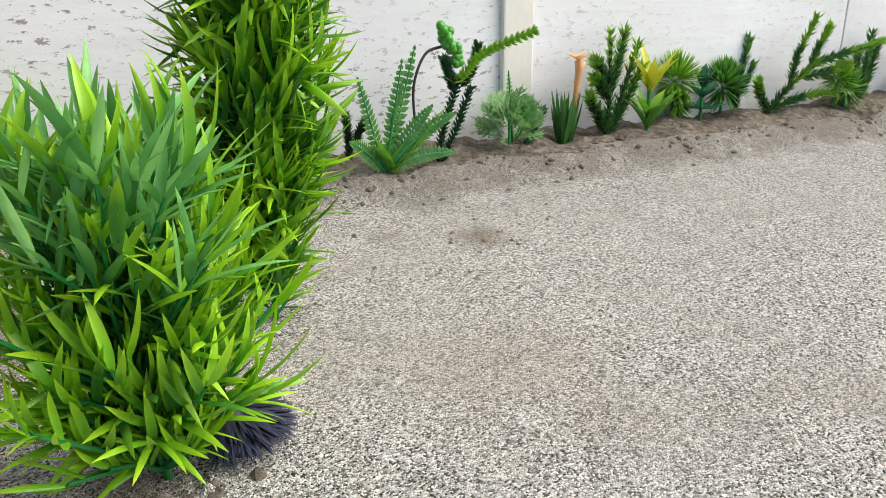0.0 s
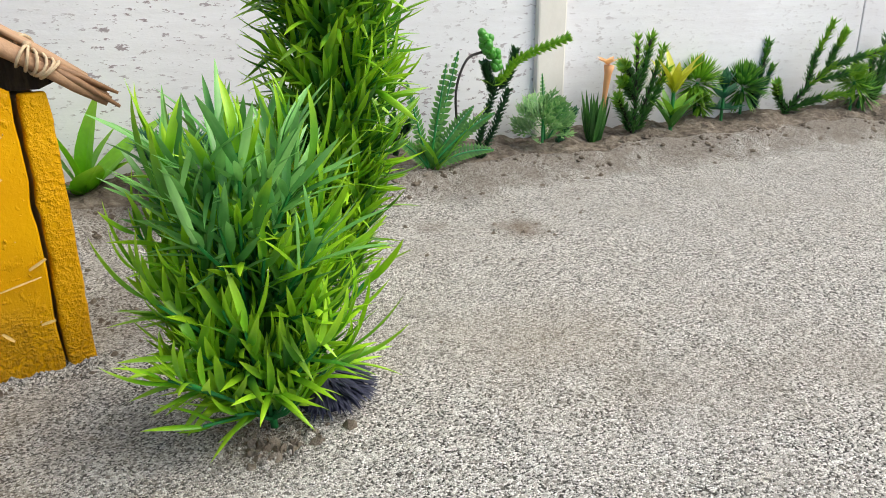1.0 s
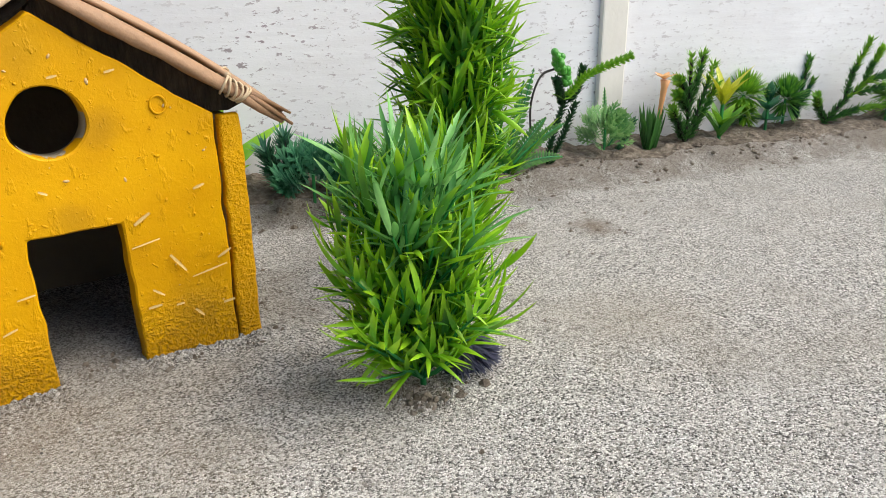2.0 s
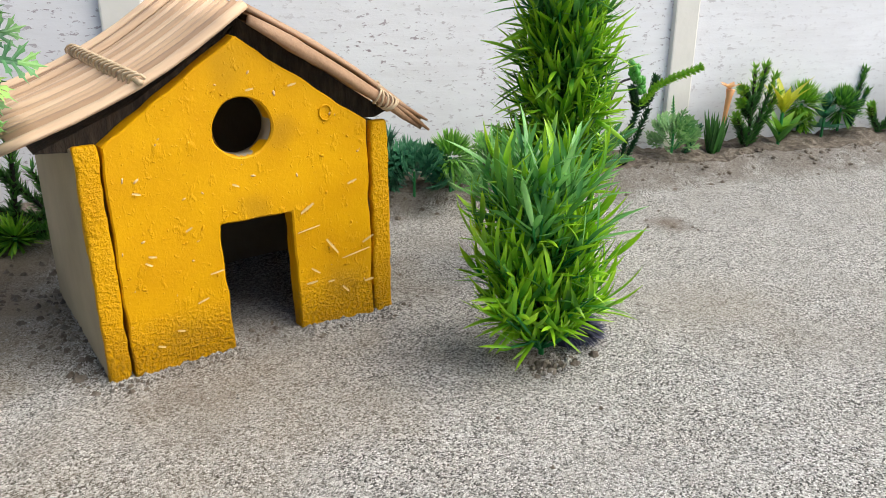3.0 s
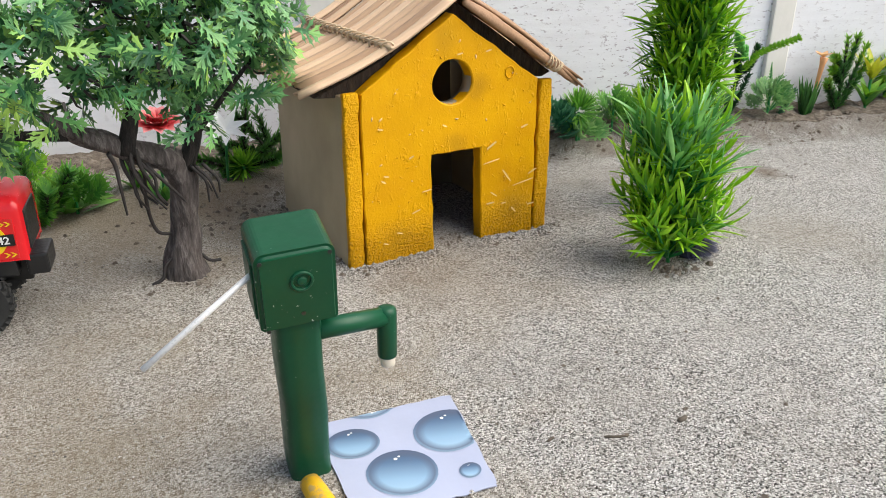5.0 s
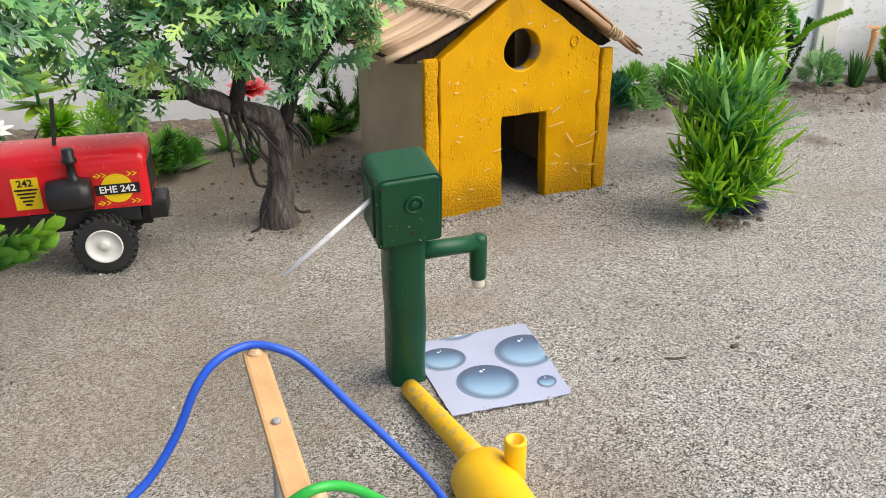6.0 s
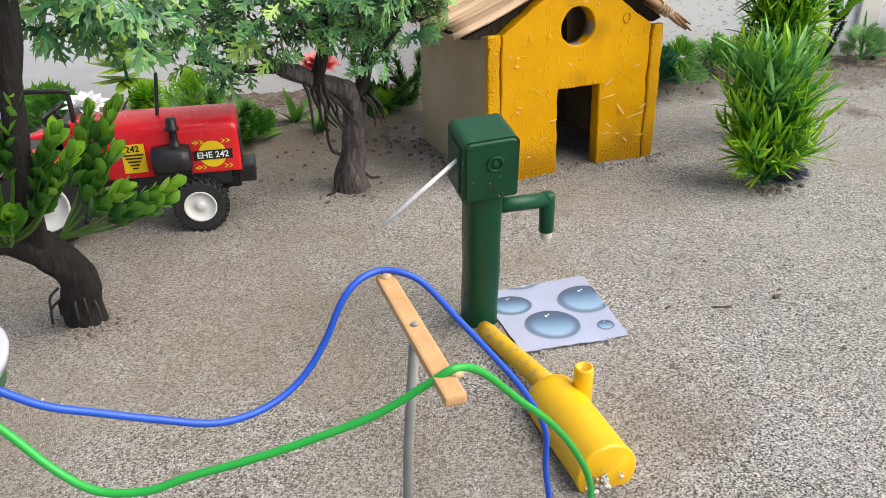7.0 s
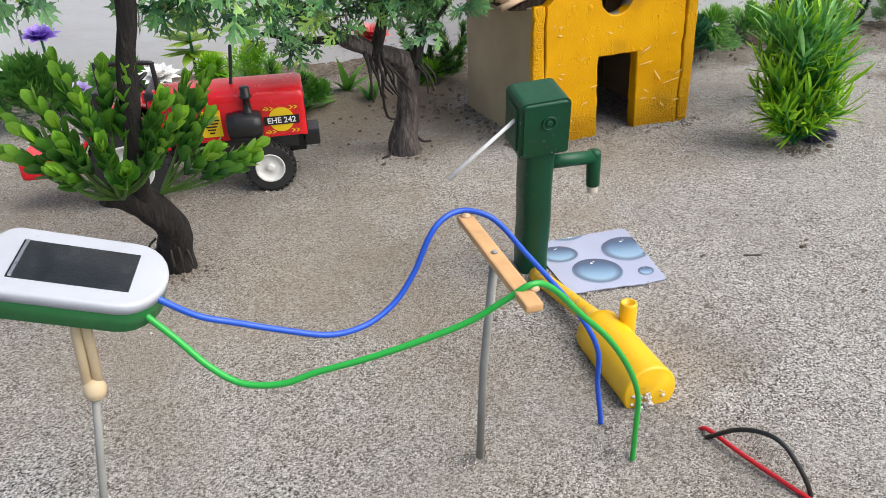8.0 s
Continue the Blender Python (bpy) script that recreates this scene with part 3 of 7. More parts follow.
def build_ground():
    xs = sorted(set([-1.5, -1.2, -0.9, -0.7] + [round(-0.52 + 0.004 * i, 4) for i in range(341)] + [1.0, 1.25, 1.6, 2.0]))
    ys = sorted(set([-1.3, -0.9, -0.6, -0.4, -0.2] + [round(-0.1 + 0.004 * i, 4) for i in range(200)] + [0.8, 1.0, 1.3]))
    verts = [(x, y, ground_z(x, y)) for y in ys for x in xs]
    n = len(xs)
    faces = [(j * n + i, j * n + i + 1, (j + 1) * n + i + 1, (j + 1) * n + i) for j in range(len(ys) - 1) for i in range(n - 1)]
    me = bpy.data.meshes.new("ground")
    me.from_pydata(verts, [], faces)
    me.polygons.foreach_set("use_smooth", [True] * len(faces))
    me.materials.append(M_SAND)
    return tagged(new("ground", me), "coarse pale grey sand with brown patches", "ground", kind="structure")


build_ground()


def build_earth():
    """A ragged strip of clods along the foot of the wall."""
    rnd = random.Random(4)
    verts, faces = [], []
    tops = [(0, 0, 1), (0.9, 0, 0.25), (0.28, 0.86, 0.25), (-0.73, 0.53, 0.2), (-0.73, -0.53, 0.25), (0.28, -0.86, 0.3), (0.8, 0.5, -0.6), (-0.3, 0.9, -0.6), (-0.95, 0, -0.6), (-0.3, -0.9, -0.6), (0.8, -0.5, -0.6)]
    ring = [(0, 1, 2), (0, 2, 3), (0, 3, 4), (0, 4, 5), (0, 5, 1), (1, 6, 2), (2, 6, 7), (2, 7, 3), (3, 7, 8), (3, 8, 4), (4, 8, 9), (4, 9, 5), (5, 9, 10), (5, 10, 1), (1, 10, 6)]
    for _ in range(8200):
        s = rnd.uniform(-0.55, 0.80)
        d = 0.004 + abs(rnd.gauss(0, 0.025))
        if d > 0.066:
            continue
        p = at_wall(s, d)
        r = (0.0006 + 0.0030 * rnd.random() ** 4) * (1.0 if d < 0.036 else 0.62)
        base = len(verts)
        a = rnd.uniform(0, 6.28)
        sx, sy, sz = r * rnd.uniform(0.7, 1.5), r * rnd.uniform(0.7, 1.3), r * rnd.uniform(0.5, 1.0)
        z = ground_z(p.x, p.y)
        for q in tops:
            x, y = q[0] * sx * rnd.uniform(0.8, 1.2), q[1] * sy * rnd.uniform(0.8, 1.2)
            verts.append((p.x + x * math.cos(a) - y * math.sin(a), p.y + x * math.sin(a) + y * math.cos(a), z + q[2] * sz))
        faces += [tuple(base + i for i in f) for f in ring]
    me = bpy.data.meshes.new("earth_clods")
    me.from_pydata(verts, [], faces)
    me.materials.append(M_EARTH)
    tagged(new("earth_clods", me), "brown lumpy soil heaped along the wall foot", "soil", kind="stuff")


build_earth()


def build_soil_bed():
    """Dark turned soil in a ragged bed along the wall."""
    n_s, n_d = 620, 26
    verts, faces = [], []
    for i in range(n_s + 1):
        s = -0.60 + 1.45 * i / n_s
        wide = 0.041 + 0.008 * noise.noise(Vector((s * 16, 0, 5))) + 0.006 * noise.noise(Vector((s * 55, 0, 2)))
        for j in range(n_d + 1):
            q = j / n_d
            d = wide * q
            p = at_wall(s, d)
            z = ground_z(p.x, p.y) + 0.0030 * (1 - q ** 3) + 0.0022 * noise.noise(Vector((p.x * 120, p.y * 120, 1))) * (1 - q * 0.5) + 0.0011 * noise.noise(Vector((p.x * 330, p.y * 330, 4)))
            if j == n_d:
                z = ground_z(p.x, p.y) - 0.002
            verts.append((p.x, p.y, z))
    for i in range(n_s):
        for j in range(n_d):
            a = i * (n_d + 1) + j
            faces.append((a, a + 1, a + n_d + 2, a + n_d + 1))
    me = bpy.data.meshes.new("soil_bed")
    me.from_pydata(verts, [], faces)
    me.materials.append(M_EARTH)
    tagged(new("soil_bed", me), "ragged bed of dark brown soil along wall", "soil", kind="stuff")


build_soil_bed()


def build_crumbs():
    """Coarse grains and crumbs of sand round the feet of things."""
    rnd = random.Random(8)
    verts, faces = [], []
    shape = [(1, 0, 0.1), (0.2, 0.95, 0), (-0.85, 0.45, 0.15), (-0.8, -0.5, 0), (0.25, -0.9, 0.1), (0, 0, 0.85)]
    tri = [(0, 1, 5), (1, 2, 5), (2, 3, 5), (3, 4, 5), (4, 0, 5)]
    spots = [((-0.024, 0.3345), (0.023, 0.3345), 0.0035, 420), ((0.055, 0.3345), (0.098, 0.3345), 0.0035, 420), ((0.108, 0.2545), (0.136, 0.2520), 0.0040, 110), ((0.024, 0.350), (0.054, 0.350), 0.010, 220), ((-0.026, 0.337), (-0.026, 0.437), 0.004, 420), ((0.025, 0.342), (0.053, 0.342), 0.010, 120), ((0.110, 0.264), (0.135, 0.262), 0.008, 260), ((-0.108, 0.372), (-0.088, 0.372), 0.010, 160), ((-0.265, 0.274), (-0.245, 0.274), 0.008, 140), ((-0.1752, 0.0958), (-0.175, 0.0958), 0.004, 60), ((-0.13, 0.0928), (-0.13, 0.0735), 0.004, 60), ((-0.113, 0.088), (-0.100, 0.14), 0.008, 160), ((-0.095, 0.171), (-0.05, 0.162), 0.003, 110), ((-0.25, 0.05), (0.25, 0.35), 0.14, 620)]
    for a, b, spread, n in spots:
        for _ in range(n):
            t = rnd.random()
            x = a[0] + (b[0] - a[0]) * t + rnd.gauss(0, spread)
            y = a[1] + (b[1] - a[1]) * t + rnd.gauss(0, spread) * (0.6 if spread < 0.02 else 1)
            r = (0.00040 + 0.0014 * rnd.random() ** 3.5) * (1.4 if spread < 0.0045 else 1.0)
            z = ground_z(x, y)
            base, w = len(verts), rnd.uniform(0, 6.28)
            for p in shape:
                px, py = p[0] * r * rnd.uniform(0.7, 1.3), p[1] * r * rnd.uniform(0.7, 1.3)
                verts.append((x + px * math.cos(w) - py * math.sin(w), y + px * math.sin(w) + py * math.cos(w), z - 0.0002 + p[2] * r))
            faces += [tuple(base + k for k in f) for f in tri]
    me = bpy.data.meshes.new("sand_crumbs")
    me.from_pydata(verts, [], faces)
    me.materials.append(M_SAND)
    tagged(new("sand_crumbs", me), "loose crumbs of coarse pale sand", "sand", kind="stuff")


build_crumbs()


def build_debris():
    """Brown clods and crumbs of soil fallen round the house and the trees."""
    rnd = random.Random(23)
    verts, faces = [], []
    shape = [(1, 0, 0), (0.3, 0.9, 0.1), (-0.8, 0.5, 0), (-0.8, -0.5, 0.1), (0.3, -0.9, 0), (0.45, 0.1, 0.75), (-0.35, -0.05, 0.85)]
    tri = [(0, 1, 5), (1, 2, 6), (1, 6, 5), (2, 3, 6), (3, 4, 6), (4, 5, 6), (4, 0, 5)]
    spots = [((-0.030, 0.340), (-0.032, 0.440), 0.006, 220, 0.0020), ((-0.080, 0.440), (-0.030, 0.450), 0.016, 160, 0.0022), ((-0.022, 0.333), (0.022, 0.333), 0.003, 90, 0.0013), ((0.056, 0.333), (0.098, 0.333), 0.003, 90, 0.0013), ((0.026, 0.338), (0.052, 0.345), 0.005, 60, 0.0014), ((0.103, 0.335), (0.112, 0.440), 0.008, 130, 0.0016), ((-0.115, 0.366), (-0.085, 0.366), 0.008, 80, 0.0016), ((0.110, 0.256), (0.136, 0.254), 0.004, 70, 0.0022), ((-0.270, 0.272), (-0.240, 0.268), 0.006, 60, 0.0016), ((-0.155, 0.44), (-0.06, 0.47), 0.03, 160, 0.0016), ((-0.05, 0.10), (0.10, 0.24), 0.05, 90, 0.0011), ((0.26, 0.34), (0.32, 0.36), 0.02, 60, 0.0014)]
    for a, b, spread, n, top in spots:
        for _ in range(n):
            t = rnd.random()
            x = a[0] + (b[0] - a[0]) * t + rnd.gauss(0, spread)
            y = a[1] + (b[1] - a[1]) * t + rnd.gauss(0, spread)
            if -0.024 < x < 0.098 and 0.336 < y < 0.44 and not (0.025 < x < 0.053 and y < 0.36):
                continue
            r = 0.0004 + top * rnd.random() ** 3
            z, base, w = ground_z(x, y), len(verts), rnd.uniform(0, 6.28)
            for p in shape:
                px, py = p[0] * r * rnd.uniform(0.7, 1.4), p[1] * r * rnd.uniform(0.6, 1.2)
                verts.append((x + px * math.cos(w) - py * math.sin(w), y + px * math.sin(w) + py * math.cos(w), z - 0.0002 + p[2] * r))
            faces += [tuple(base + k for k in f) for f in tri]
    me = bpy.data.meshes.new("soil_debris")
    me.from_pydata(verts, [], faces)
    me.materials.append(M_EARTH)
    tagged(new("soil_debris", me), "scattered brown clods of soil on sand", "soil", kind="stuff")


build_debris()


def build_grains():
    """Loose coarse grains lying all over the near sand."""
    rng = np.random.default_rng(17)
    n = 52000
    x, y = rng.uniform(-0.32, 0.36, n), rng.uniform(-0.03, 0.42, n)
    keep = (y > 0.02 - 0.45 * (x + 0.2)) & (y < 0.46 - 0.25 * x)
    inside = (x > -0.022) & (x < 0.096) & (y > 0.336) & (y < 0.44)
    oncard = (x > -0.096) & (x < -0.036) & (y > 0.164) & (y < 0.222)
    x, y = x[keep & ~inside & ~oncard], y[keep & ~inside & ~oncard]
    n = len(x)
    r = 0.00026 + 0.00045 * rng.random(n) ** 3
    z = np.array([ground_z(a, b) for a, b in zip(x.tolist(), y.tolist())])
    shape = np.array([(1, 0, -0.2), (0.2, 0.95, -0.2), (-0.85, 0.45, -0.2), (-0.8, -0.5, -0.2), (0.25, -0.9, -0.2), (0.1, 0, 0.75)])
    jit = rng.uniform(0.65, 1.35, (n, 6, 3))
    pts = shape[None] * jit * r[:, None, None]
    w = rng.uniform(0, 6.28, n)
    c, s = np.cos(w)[:, None], np.sin(w)[:, None]
    px, py = pts[..., 0] * c - pts[..., 1] * s, pts[..., 0] * s + pts[..., 1] * c
    verts = np.stack([px + x[:, None], py + y[:, None], pts[..., 2] + z[:, None]], -1).reshape(-1, 3)
    tri = np.array([(0, 1, 5), (1, 2, 5), (2, 3, 5), (3, 4, 5), (4, 0, 5)])
    faces = (np.arange(n)[:, None, None] * 6 + tri[None]).reshape(-1, 3)
    me = bpy.data.meshes.new("sand_grains")
    me.from_pydata(verts.tolist(), [], faces.tolist())
    me.materials.append(M_GRAIN)
    tagged(new("sand_grains", me), "loose coarse grains lying on the sand", "sand", kind="stuff")


build_grains()


def build_scrap(at, turn, length, r, label):
    """A dark broken scrap lying on the sand."""
    pts = [Vector((length * (k / 5 - 0.5), 0.0012 * noise.noise(Vector((k * 0.9, at[0] * 99, 0))), r * 0.55 + 0.0005 * noise.noise(Vector((k, 3, at[1] * 50))))) for k in range(6)]
    ob = part("twig_scrap", tube(pts, [r * 0.4, r, r * 0.8, r, r * 0.9, r * 0.3], 6, True, 0.4), M_ROOTSCRAP, None, "", True)
    ob.matrix_world = pose(at[0], at[1], ground_z(at[0], at[1]), 0, 0, turn)
    tagged(ob, label, "twig", group="scraps on the sand")


M_ROOTSCRAP = painted("dry_scrap", (0.10, 0.08, 0.06), 0.85, 0.3, 300, 0.0006)
build_scrap((0.0010, 0.1640), -28, 0.0085, 0.0006, "thin dark dry twig scrap on sand")
build_scrap((-0.0200, 0.1740), 10, 0.0040, 0.0006, "short dark twig scrap on sand")
build_scrap((0.0290, 0.1600), 5, 0.0050, 0.0011, "small grey-brown clod of dry mud on sand")


def build_wall():
    h = 0.62
    m = Matrix((WALL_T, WALL_N, Vector((0, 0, 1)))).transposed().to_4x4()
    m.translation = WALL_N * WALL_D
    wall = new("wall_back")
    wall.matrix_world = m
    tagged(wall, "whitewashed board wall with streaks and dark specks", "wall", kind="structure")
    seams = [-1.3, -0.7, -0.0965, 0.279, 0.548, 1.1, 1.7]
    for a, b in zip(seams, seams[1:]):
        part("panel", box((a + 0.0006, 0, -0.03), (b - 0.0006, 0.02, h), 0.0008), M_WALL, wall)
    # raised battens that cover two of the joints
    for s, w in ((-0.0965, 0.0225), (0.279, 0.020)):
        bm = box((s - w / 2, -0.0045, -0.02), (s + w / 2, 0.0005, h - 0.004), 0.0012)
        part("batten", bm, M_BATTEN, wall, "greyish cream batten over the joint")
    return wall


M_BATTEN = painted("cream_batten", (0.72, 0.69, 0.64), 0.7, 0.1, 60, 0.0005)
build_wall()


# ---- the yellow house ----
M_CRUMB = painted("paint_crumb", (0.64, 0.42, 0.20), 0.7, 0.3, 300, 0.0003)
M_LINING = painted("bare_clay", (0.46, 0.40, 0.30), 0.9, 0.15, 200, 0.0005)


def build_house():
    hx, hy = 0.0, 0.3375
    house = thing("model_house", "yellow daubed model house with reed roof standing on sand", "model house", pose(hx, hy, 0))
    rnd = random.Random(7)
    circle = [(0.0352 + 0.0115 * math.cos(2 * math.pi * k / 32), 0.0895 + 0.0114 * math.sin(2 * math.pi * k / 32)) for k in range(32)]
    outline = [(-0.0155, -0.004), (0.0247, -0.004), (0.0226, 0.0536), (0.0527, 0.0532), (0.0538, -0.004), (0.0886, -0.004), (0.0876, 0.0862), (0.0352, 0.1228), (-0.0155, 0.0885)]
    bm = sheet_prism(outline, [circle], 0.0085, 0.0035)
    bmesh.ops.bevel(bm, geom=[e for e in bm.edges if len(e.link_faces) == 2 and e.calc_face_angle() > 1.0], offset=0.0006, segments=1, affect="EDGES")
    for v in bm.verts:
        c = v.co
        v.co += Vector((0.0009 * noise.noise(c * 110), 0.00035 * noise.noise(c * 45 + Vector((5, 0, 0))), 0.0006 * noise.noise(c * 120 + Vector((0, 9, 0)))))
    front = part("front_wall", bm, M_YELLOW, house, "yellow painted front with square doorway and round hole", True)
    front.data.set_sharp_from_angle(angle=radians(32))
    mark = [(0.0693 + 0.0026 * math.cos(2 * math.pi * k / 20), -0.0002, 0.0916 + 0.0030 * math.sin(2 * math.pi * k / 20)) for k in range(21)]
    part("pressed_ring", tube(mark, 0.00045, 6, False), M_YELLOW, front, "ring pressed into the paint", True)
    # side walls, bare clay with painted front ends
    for name, x0, x1, top in (("left", -0.0242, -0.0168, 0.0897), ("right", 0.0899, 0.0977, 0.0855)):
        side = part("side_wall", box((x0, 0.0035, -0.004), (x1, 0.100, top - 0.002), 0.0006), M_CEMENT, house, "bare grey-brown clay side wall")
        bm = box((x0 - 0.0003, 0.0, -0.004), (x1 + 0.0003, 0.0042, top), 0.0013, 3)
        bmesh.ops.subdivide_edges(bm, edges=[e for e in bm.edges if e.calc_length() > 0.02], cuts=24, use_grid_fill=True)
        for v in bm.verts:
            v.co += Vector((0.0009 * noise.noise(v.co * 150), 0.0005 * noise.noise(v.co * 170 + Vector((3, 0, 0))), 0))
        part("painted_edge", bm, M_YELLOWR, side, "yellow painted front end", True)
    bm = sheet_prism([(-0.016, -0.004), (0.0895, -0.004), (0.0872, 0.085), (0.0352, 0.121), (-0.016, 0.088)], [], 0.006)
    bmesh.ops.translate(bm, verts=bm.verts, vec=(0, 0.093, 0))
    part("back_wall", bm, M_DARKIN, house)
    # chips of straw and blobs caught in the paint
    chip = one_leaf_mesh(strip_leaf(1.0, 0.20, lambda q: 1 - 0.7 * abs(q - 0.45), 0.06, 0.35, 4, 0.5), "straw_chip", M_CHIP)
    caught = [((0.0559, 0.0522), (0.0613, 0.0558), 1.5), ((0.0539, 0.0441), (0.0635, 0.0461), 0.7), ((0.0665, 0.0390), (0.0713, 0.0322), 1.3), ((0.0735, 0.0290), (0.0862, 0.0317), 0.7), ((0.0774, 0.0613), (0.0813, 0.0627), 1.2), ((0.0538, 0.1035), (0.0570, 0.1043), 1.0), ((0.0370, 0.1033), (0.0400, 0.1039), 1.0), ((0.0565, 0.0210), (0.0612, 0.0215), 1.2), ((0.0838, 0.0161), (0.0880, 0.0167), 1.2), ((0.0835, 0.0342), (0.0885, 0.0369), 1.2), ((0.0168, 0.0348), (0.0222, 0.0358), 0.8), ((0.0108, 0.0240), (0.0152, 0.0257), 0.9), ((0.0730, 0.0163), (0.0758, 0.0132), 1.2), ((0.0590, 0.0275), (0.0626, 0.0248), 1.0)]
    for k in range(12):
        x, z, w = rnd.uniform(-0.012, 0.084), rnd.uniform(0.006, 0.082), rnd.uniform(-0.6, 0.6)
        if 0.018 < x < 0.058 and z < 0.056 or math.hypot(x - 0.0352, z - 0.0895) < 0.0150:
            continue
        caught.append(((x, z), (x + 0.0028 * math.cos(w), z + 0.0028 * math.sin(w)), 1.0))
    for (xa, za), (xb, zb), wide in caught:
        way = Vector((xb - xa, 0, zb - za))
        ob = new("straw_chip", chip)
        ob.parent = front
        ob.matrix_basis = leaf_pose((xa, -0.0009, za), way + Vector((0, -0.06 * way.length, 0)), (0, -1, 0)) @ Matrix.Diagonal((wide * 0.0044, way.length, 0.004, 1))
    # pale crumbs and yellow pimples caught in the paint
    for name, mat, count, big, label in (("pale_grit", M_CRUMB, 40, 0.0008, "pale crumbs caught in the paint"), ("paint_grit", M_YELLOW, 150, 0.0007, "lumps under the paint")):
        bm = bmesh.new()
        for k in range(count):
            x, z = rnd.uniform(-0.014, 0.086), rnd.uniform(0.004, 0.112)
            if 0.02 < x < 0.056 and z < 0.056 or math.hypot(x - 0.0352, z - 0.0895) < 0.0138 or z > 0.118 - abs(x - 0.0352) * 0.72:
                continue
            r = big * rnd.uniform(0.3, 1.0) ** 1.6
            m = Matrix.Translation((x, -0.0001, z)) @ Matrix.Rotation(rnd.uniform(0, 3.1), 4, "Y") @ Matrix.Diagonal((r * rnd.uniform(1, 2.4), r * 0.5, r * rnd.uniform(0.5, 1), 1))
            bmesh.ops.create_icosphere(bm, subdivisions=1, radius=1, matrix=m)
        part(name, bm, mat, front, label, True)["kind"] = "stuff"
    bm = bmesh.new()
    ringo = []
    for y, r in ((0.0012, 0.01135), (0.0098, 0.01125), (0.0098, 0.0120)):
        ringo.append([bm.verts.new((0.0352 + r * math.cos(2 * math.pi * k / 32), y, 0.0895 + r * math.sin(2 * math.pi * k / 32))) for k in range(32)])
    for p, q in zip(ringo, ringo[1:]):
        for k in range(32):
            bm.faces.new((p[k], p[(k + 1) % 32], q[(k + 1) % 32], q[k]))
    part("hole_lining", bm, M_LINING, front, "bare pale clay inside the hole", True)
    # added filler boards, coloured near-black for the shade between gable and reeds
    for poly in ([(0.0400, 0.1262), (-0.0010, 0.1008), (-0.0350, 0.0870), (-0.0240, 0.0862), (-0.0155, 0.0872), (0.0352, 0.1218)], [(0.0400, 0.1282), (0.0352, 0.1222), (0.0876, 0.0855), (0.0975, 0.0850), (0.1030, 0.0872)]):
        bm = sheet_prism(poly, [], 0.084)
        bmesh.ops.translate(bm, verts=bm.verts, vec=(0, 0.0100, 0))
        part("roof_gap_board", bm, M_UNDER_SHADE, house, "added board, coloured near-black for the shade under the reeds")
    # roof: reed strips laid down the slope, on both sides
    ridge = (0.0400, 0.1290)
    for name, eave, n, y0, y1 in (("left", (-0.0428, 0.0885), 13, -0.0025, 0.112), ("right", (0.1105, 0.0835), 15, 0.0, 0.110)):
        slope = thing("roof_slope", "", "")
        slope.parent = house
        d = Vector((eave[0] - ridge[0], 0, eave[1] - ridge[1]))
        length = d.length
        d.normalize()
        up = Vector((0, 1, 0)).cross(d)
        if up.z < 0:
            up = -up
        w = (y1 - y0) / n
        for i in range(n):
            y = y0 + w * (i + 0.5)
            bm = bmesh.new()
            L = length * rnd.uniform(0.97, 1.045)
            ww = w * rnd.uniform(0.38, 0.52)
            lift = rnd.uniform(0, 0.0030)
            off = rnd.uniform(-0.0011, 0.0011)
            sag = 0.0022 if name == "right" else -0.0046
            steps = 8
            top, bot = [], []
            for k in range(steps + 1):
                s = k / steps
                fray = 1.0 if k < steps else 0.9
                c = Vector((ridge[0], y + off * (1 - 2 * s), ridge[1])) + d * (s * L - 0.002) + up * (0.0014 + lift + sag * math.sin(math.pi * s))
                row, low = [], []
                for q in (-1, -0.45, 0.45, 1):
                    hgt = 0.0016 * (1 - q * q) + 0.0003 * noise.noise(Vector((i * 7.1, s * 9, q * 2)))
                    e = c + Vector((0, q * ww * fray, 0)) + up * hgt
                    if k == steps:
                        e += d * rnd.uniform(-0.0012, 0.0014)
                    row.append(bm.verts.new(e))
                    low.append(bm.verts.new(e - up * 0.0013))
                top.append(row)
                bot.append(low)
            for k in range(steps):
                for q in range(3):
                    bm.faces.new((top[k][q], top[k][q + 1], top[k + 1][q + 1], top[k + 1][q]))
                    bm.faces.new((bot[k][q], bot[k + 1][q], bot[k + 1][q + 1], bot[k][q + 1]))
                bm.faces.new((top[k][0], top[k + 1][0], bot[k + 1][0], bot[k][0]))
                bm.faces.new((top[k][3], bot[k][3], bot[k + 1][3], top[k + 1][3]))
            for k in (0, steps):
                for q in range(3):
                    bm.faces.new((top[k][q], bot[k][q], bot[k][q + 1], top[k][q + 1]))
            bmesh.ops.recalc_face_normals(bm, faces=bm.faces)
            mm = Matrix((up.cross(d), d, up)).transposed().to_4x4()
            mm.translation = (ridge[0], y, ridge[1])
            bm.transform(mm.inverted())
            ob = part("reed_strip", bm, M_STRAW, slope, "", True)
            ob.matrix_basis = mm
        # twine lashing across the strips
        s = 0.485 if name == "left" else 0.74
        c0 = Vector((ridge[0], 0, ridge[1])) + d * (s * length) + up * (0.0042 if name == "right" else 0.0004)
        rod = [c0 + Vector((0, y0 - 0.001 + (y1 - y0 + 0.004) * k / 10, 0)) + up * 0.0005 * noise.noise(Vector((k, 1, 2))) for k in range(11)]
        lash = part("lashing", tube(rod, 0.0012, 7), M_CORD, slope, "pale twine lashing", True)
        turns = 17
        for k in range(turns):
            bm = bmesh.new()
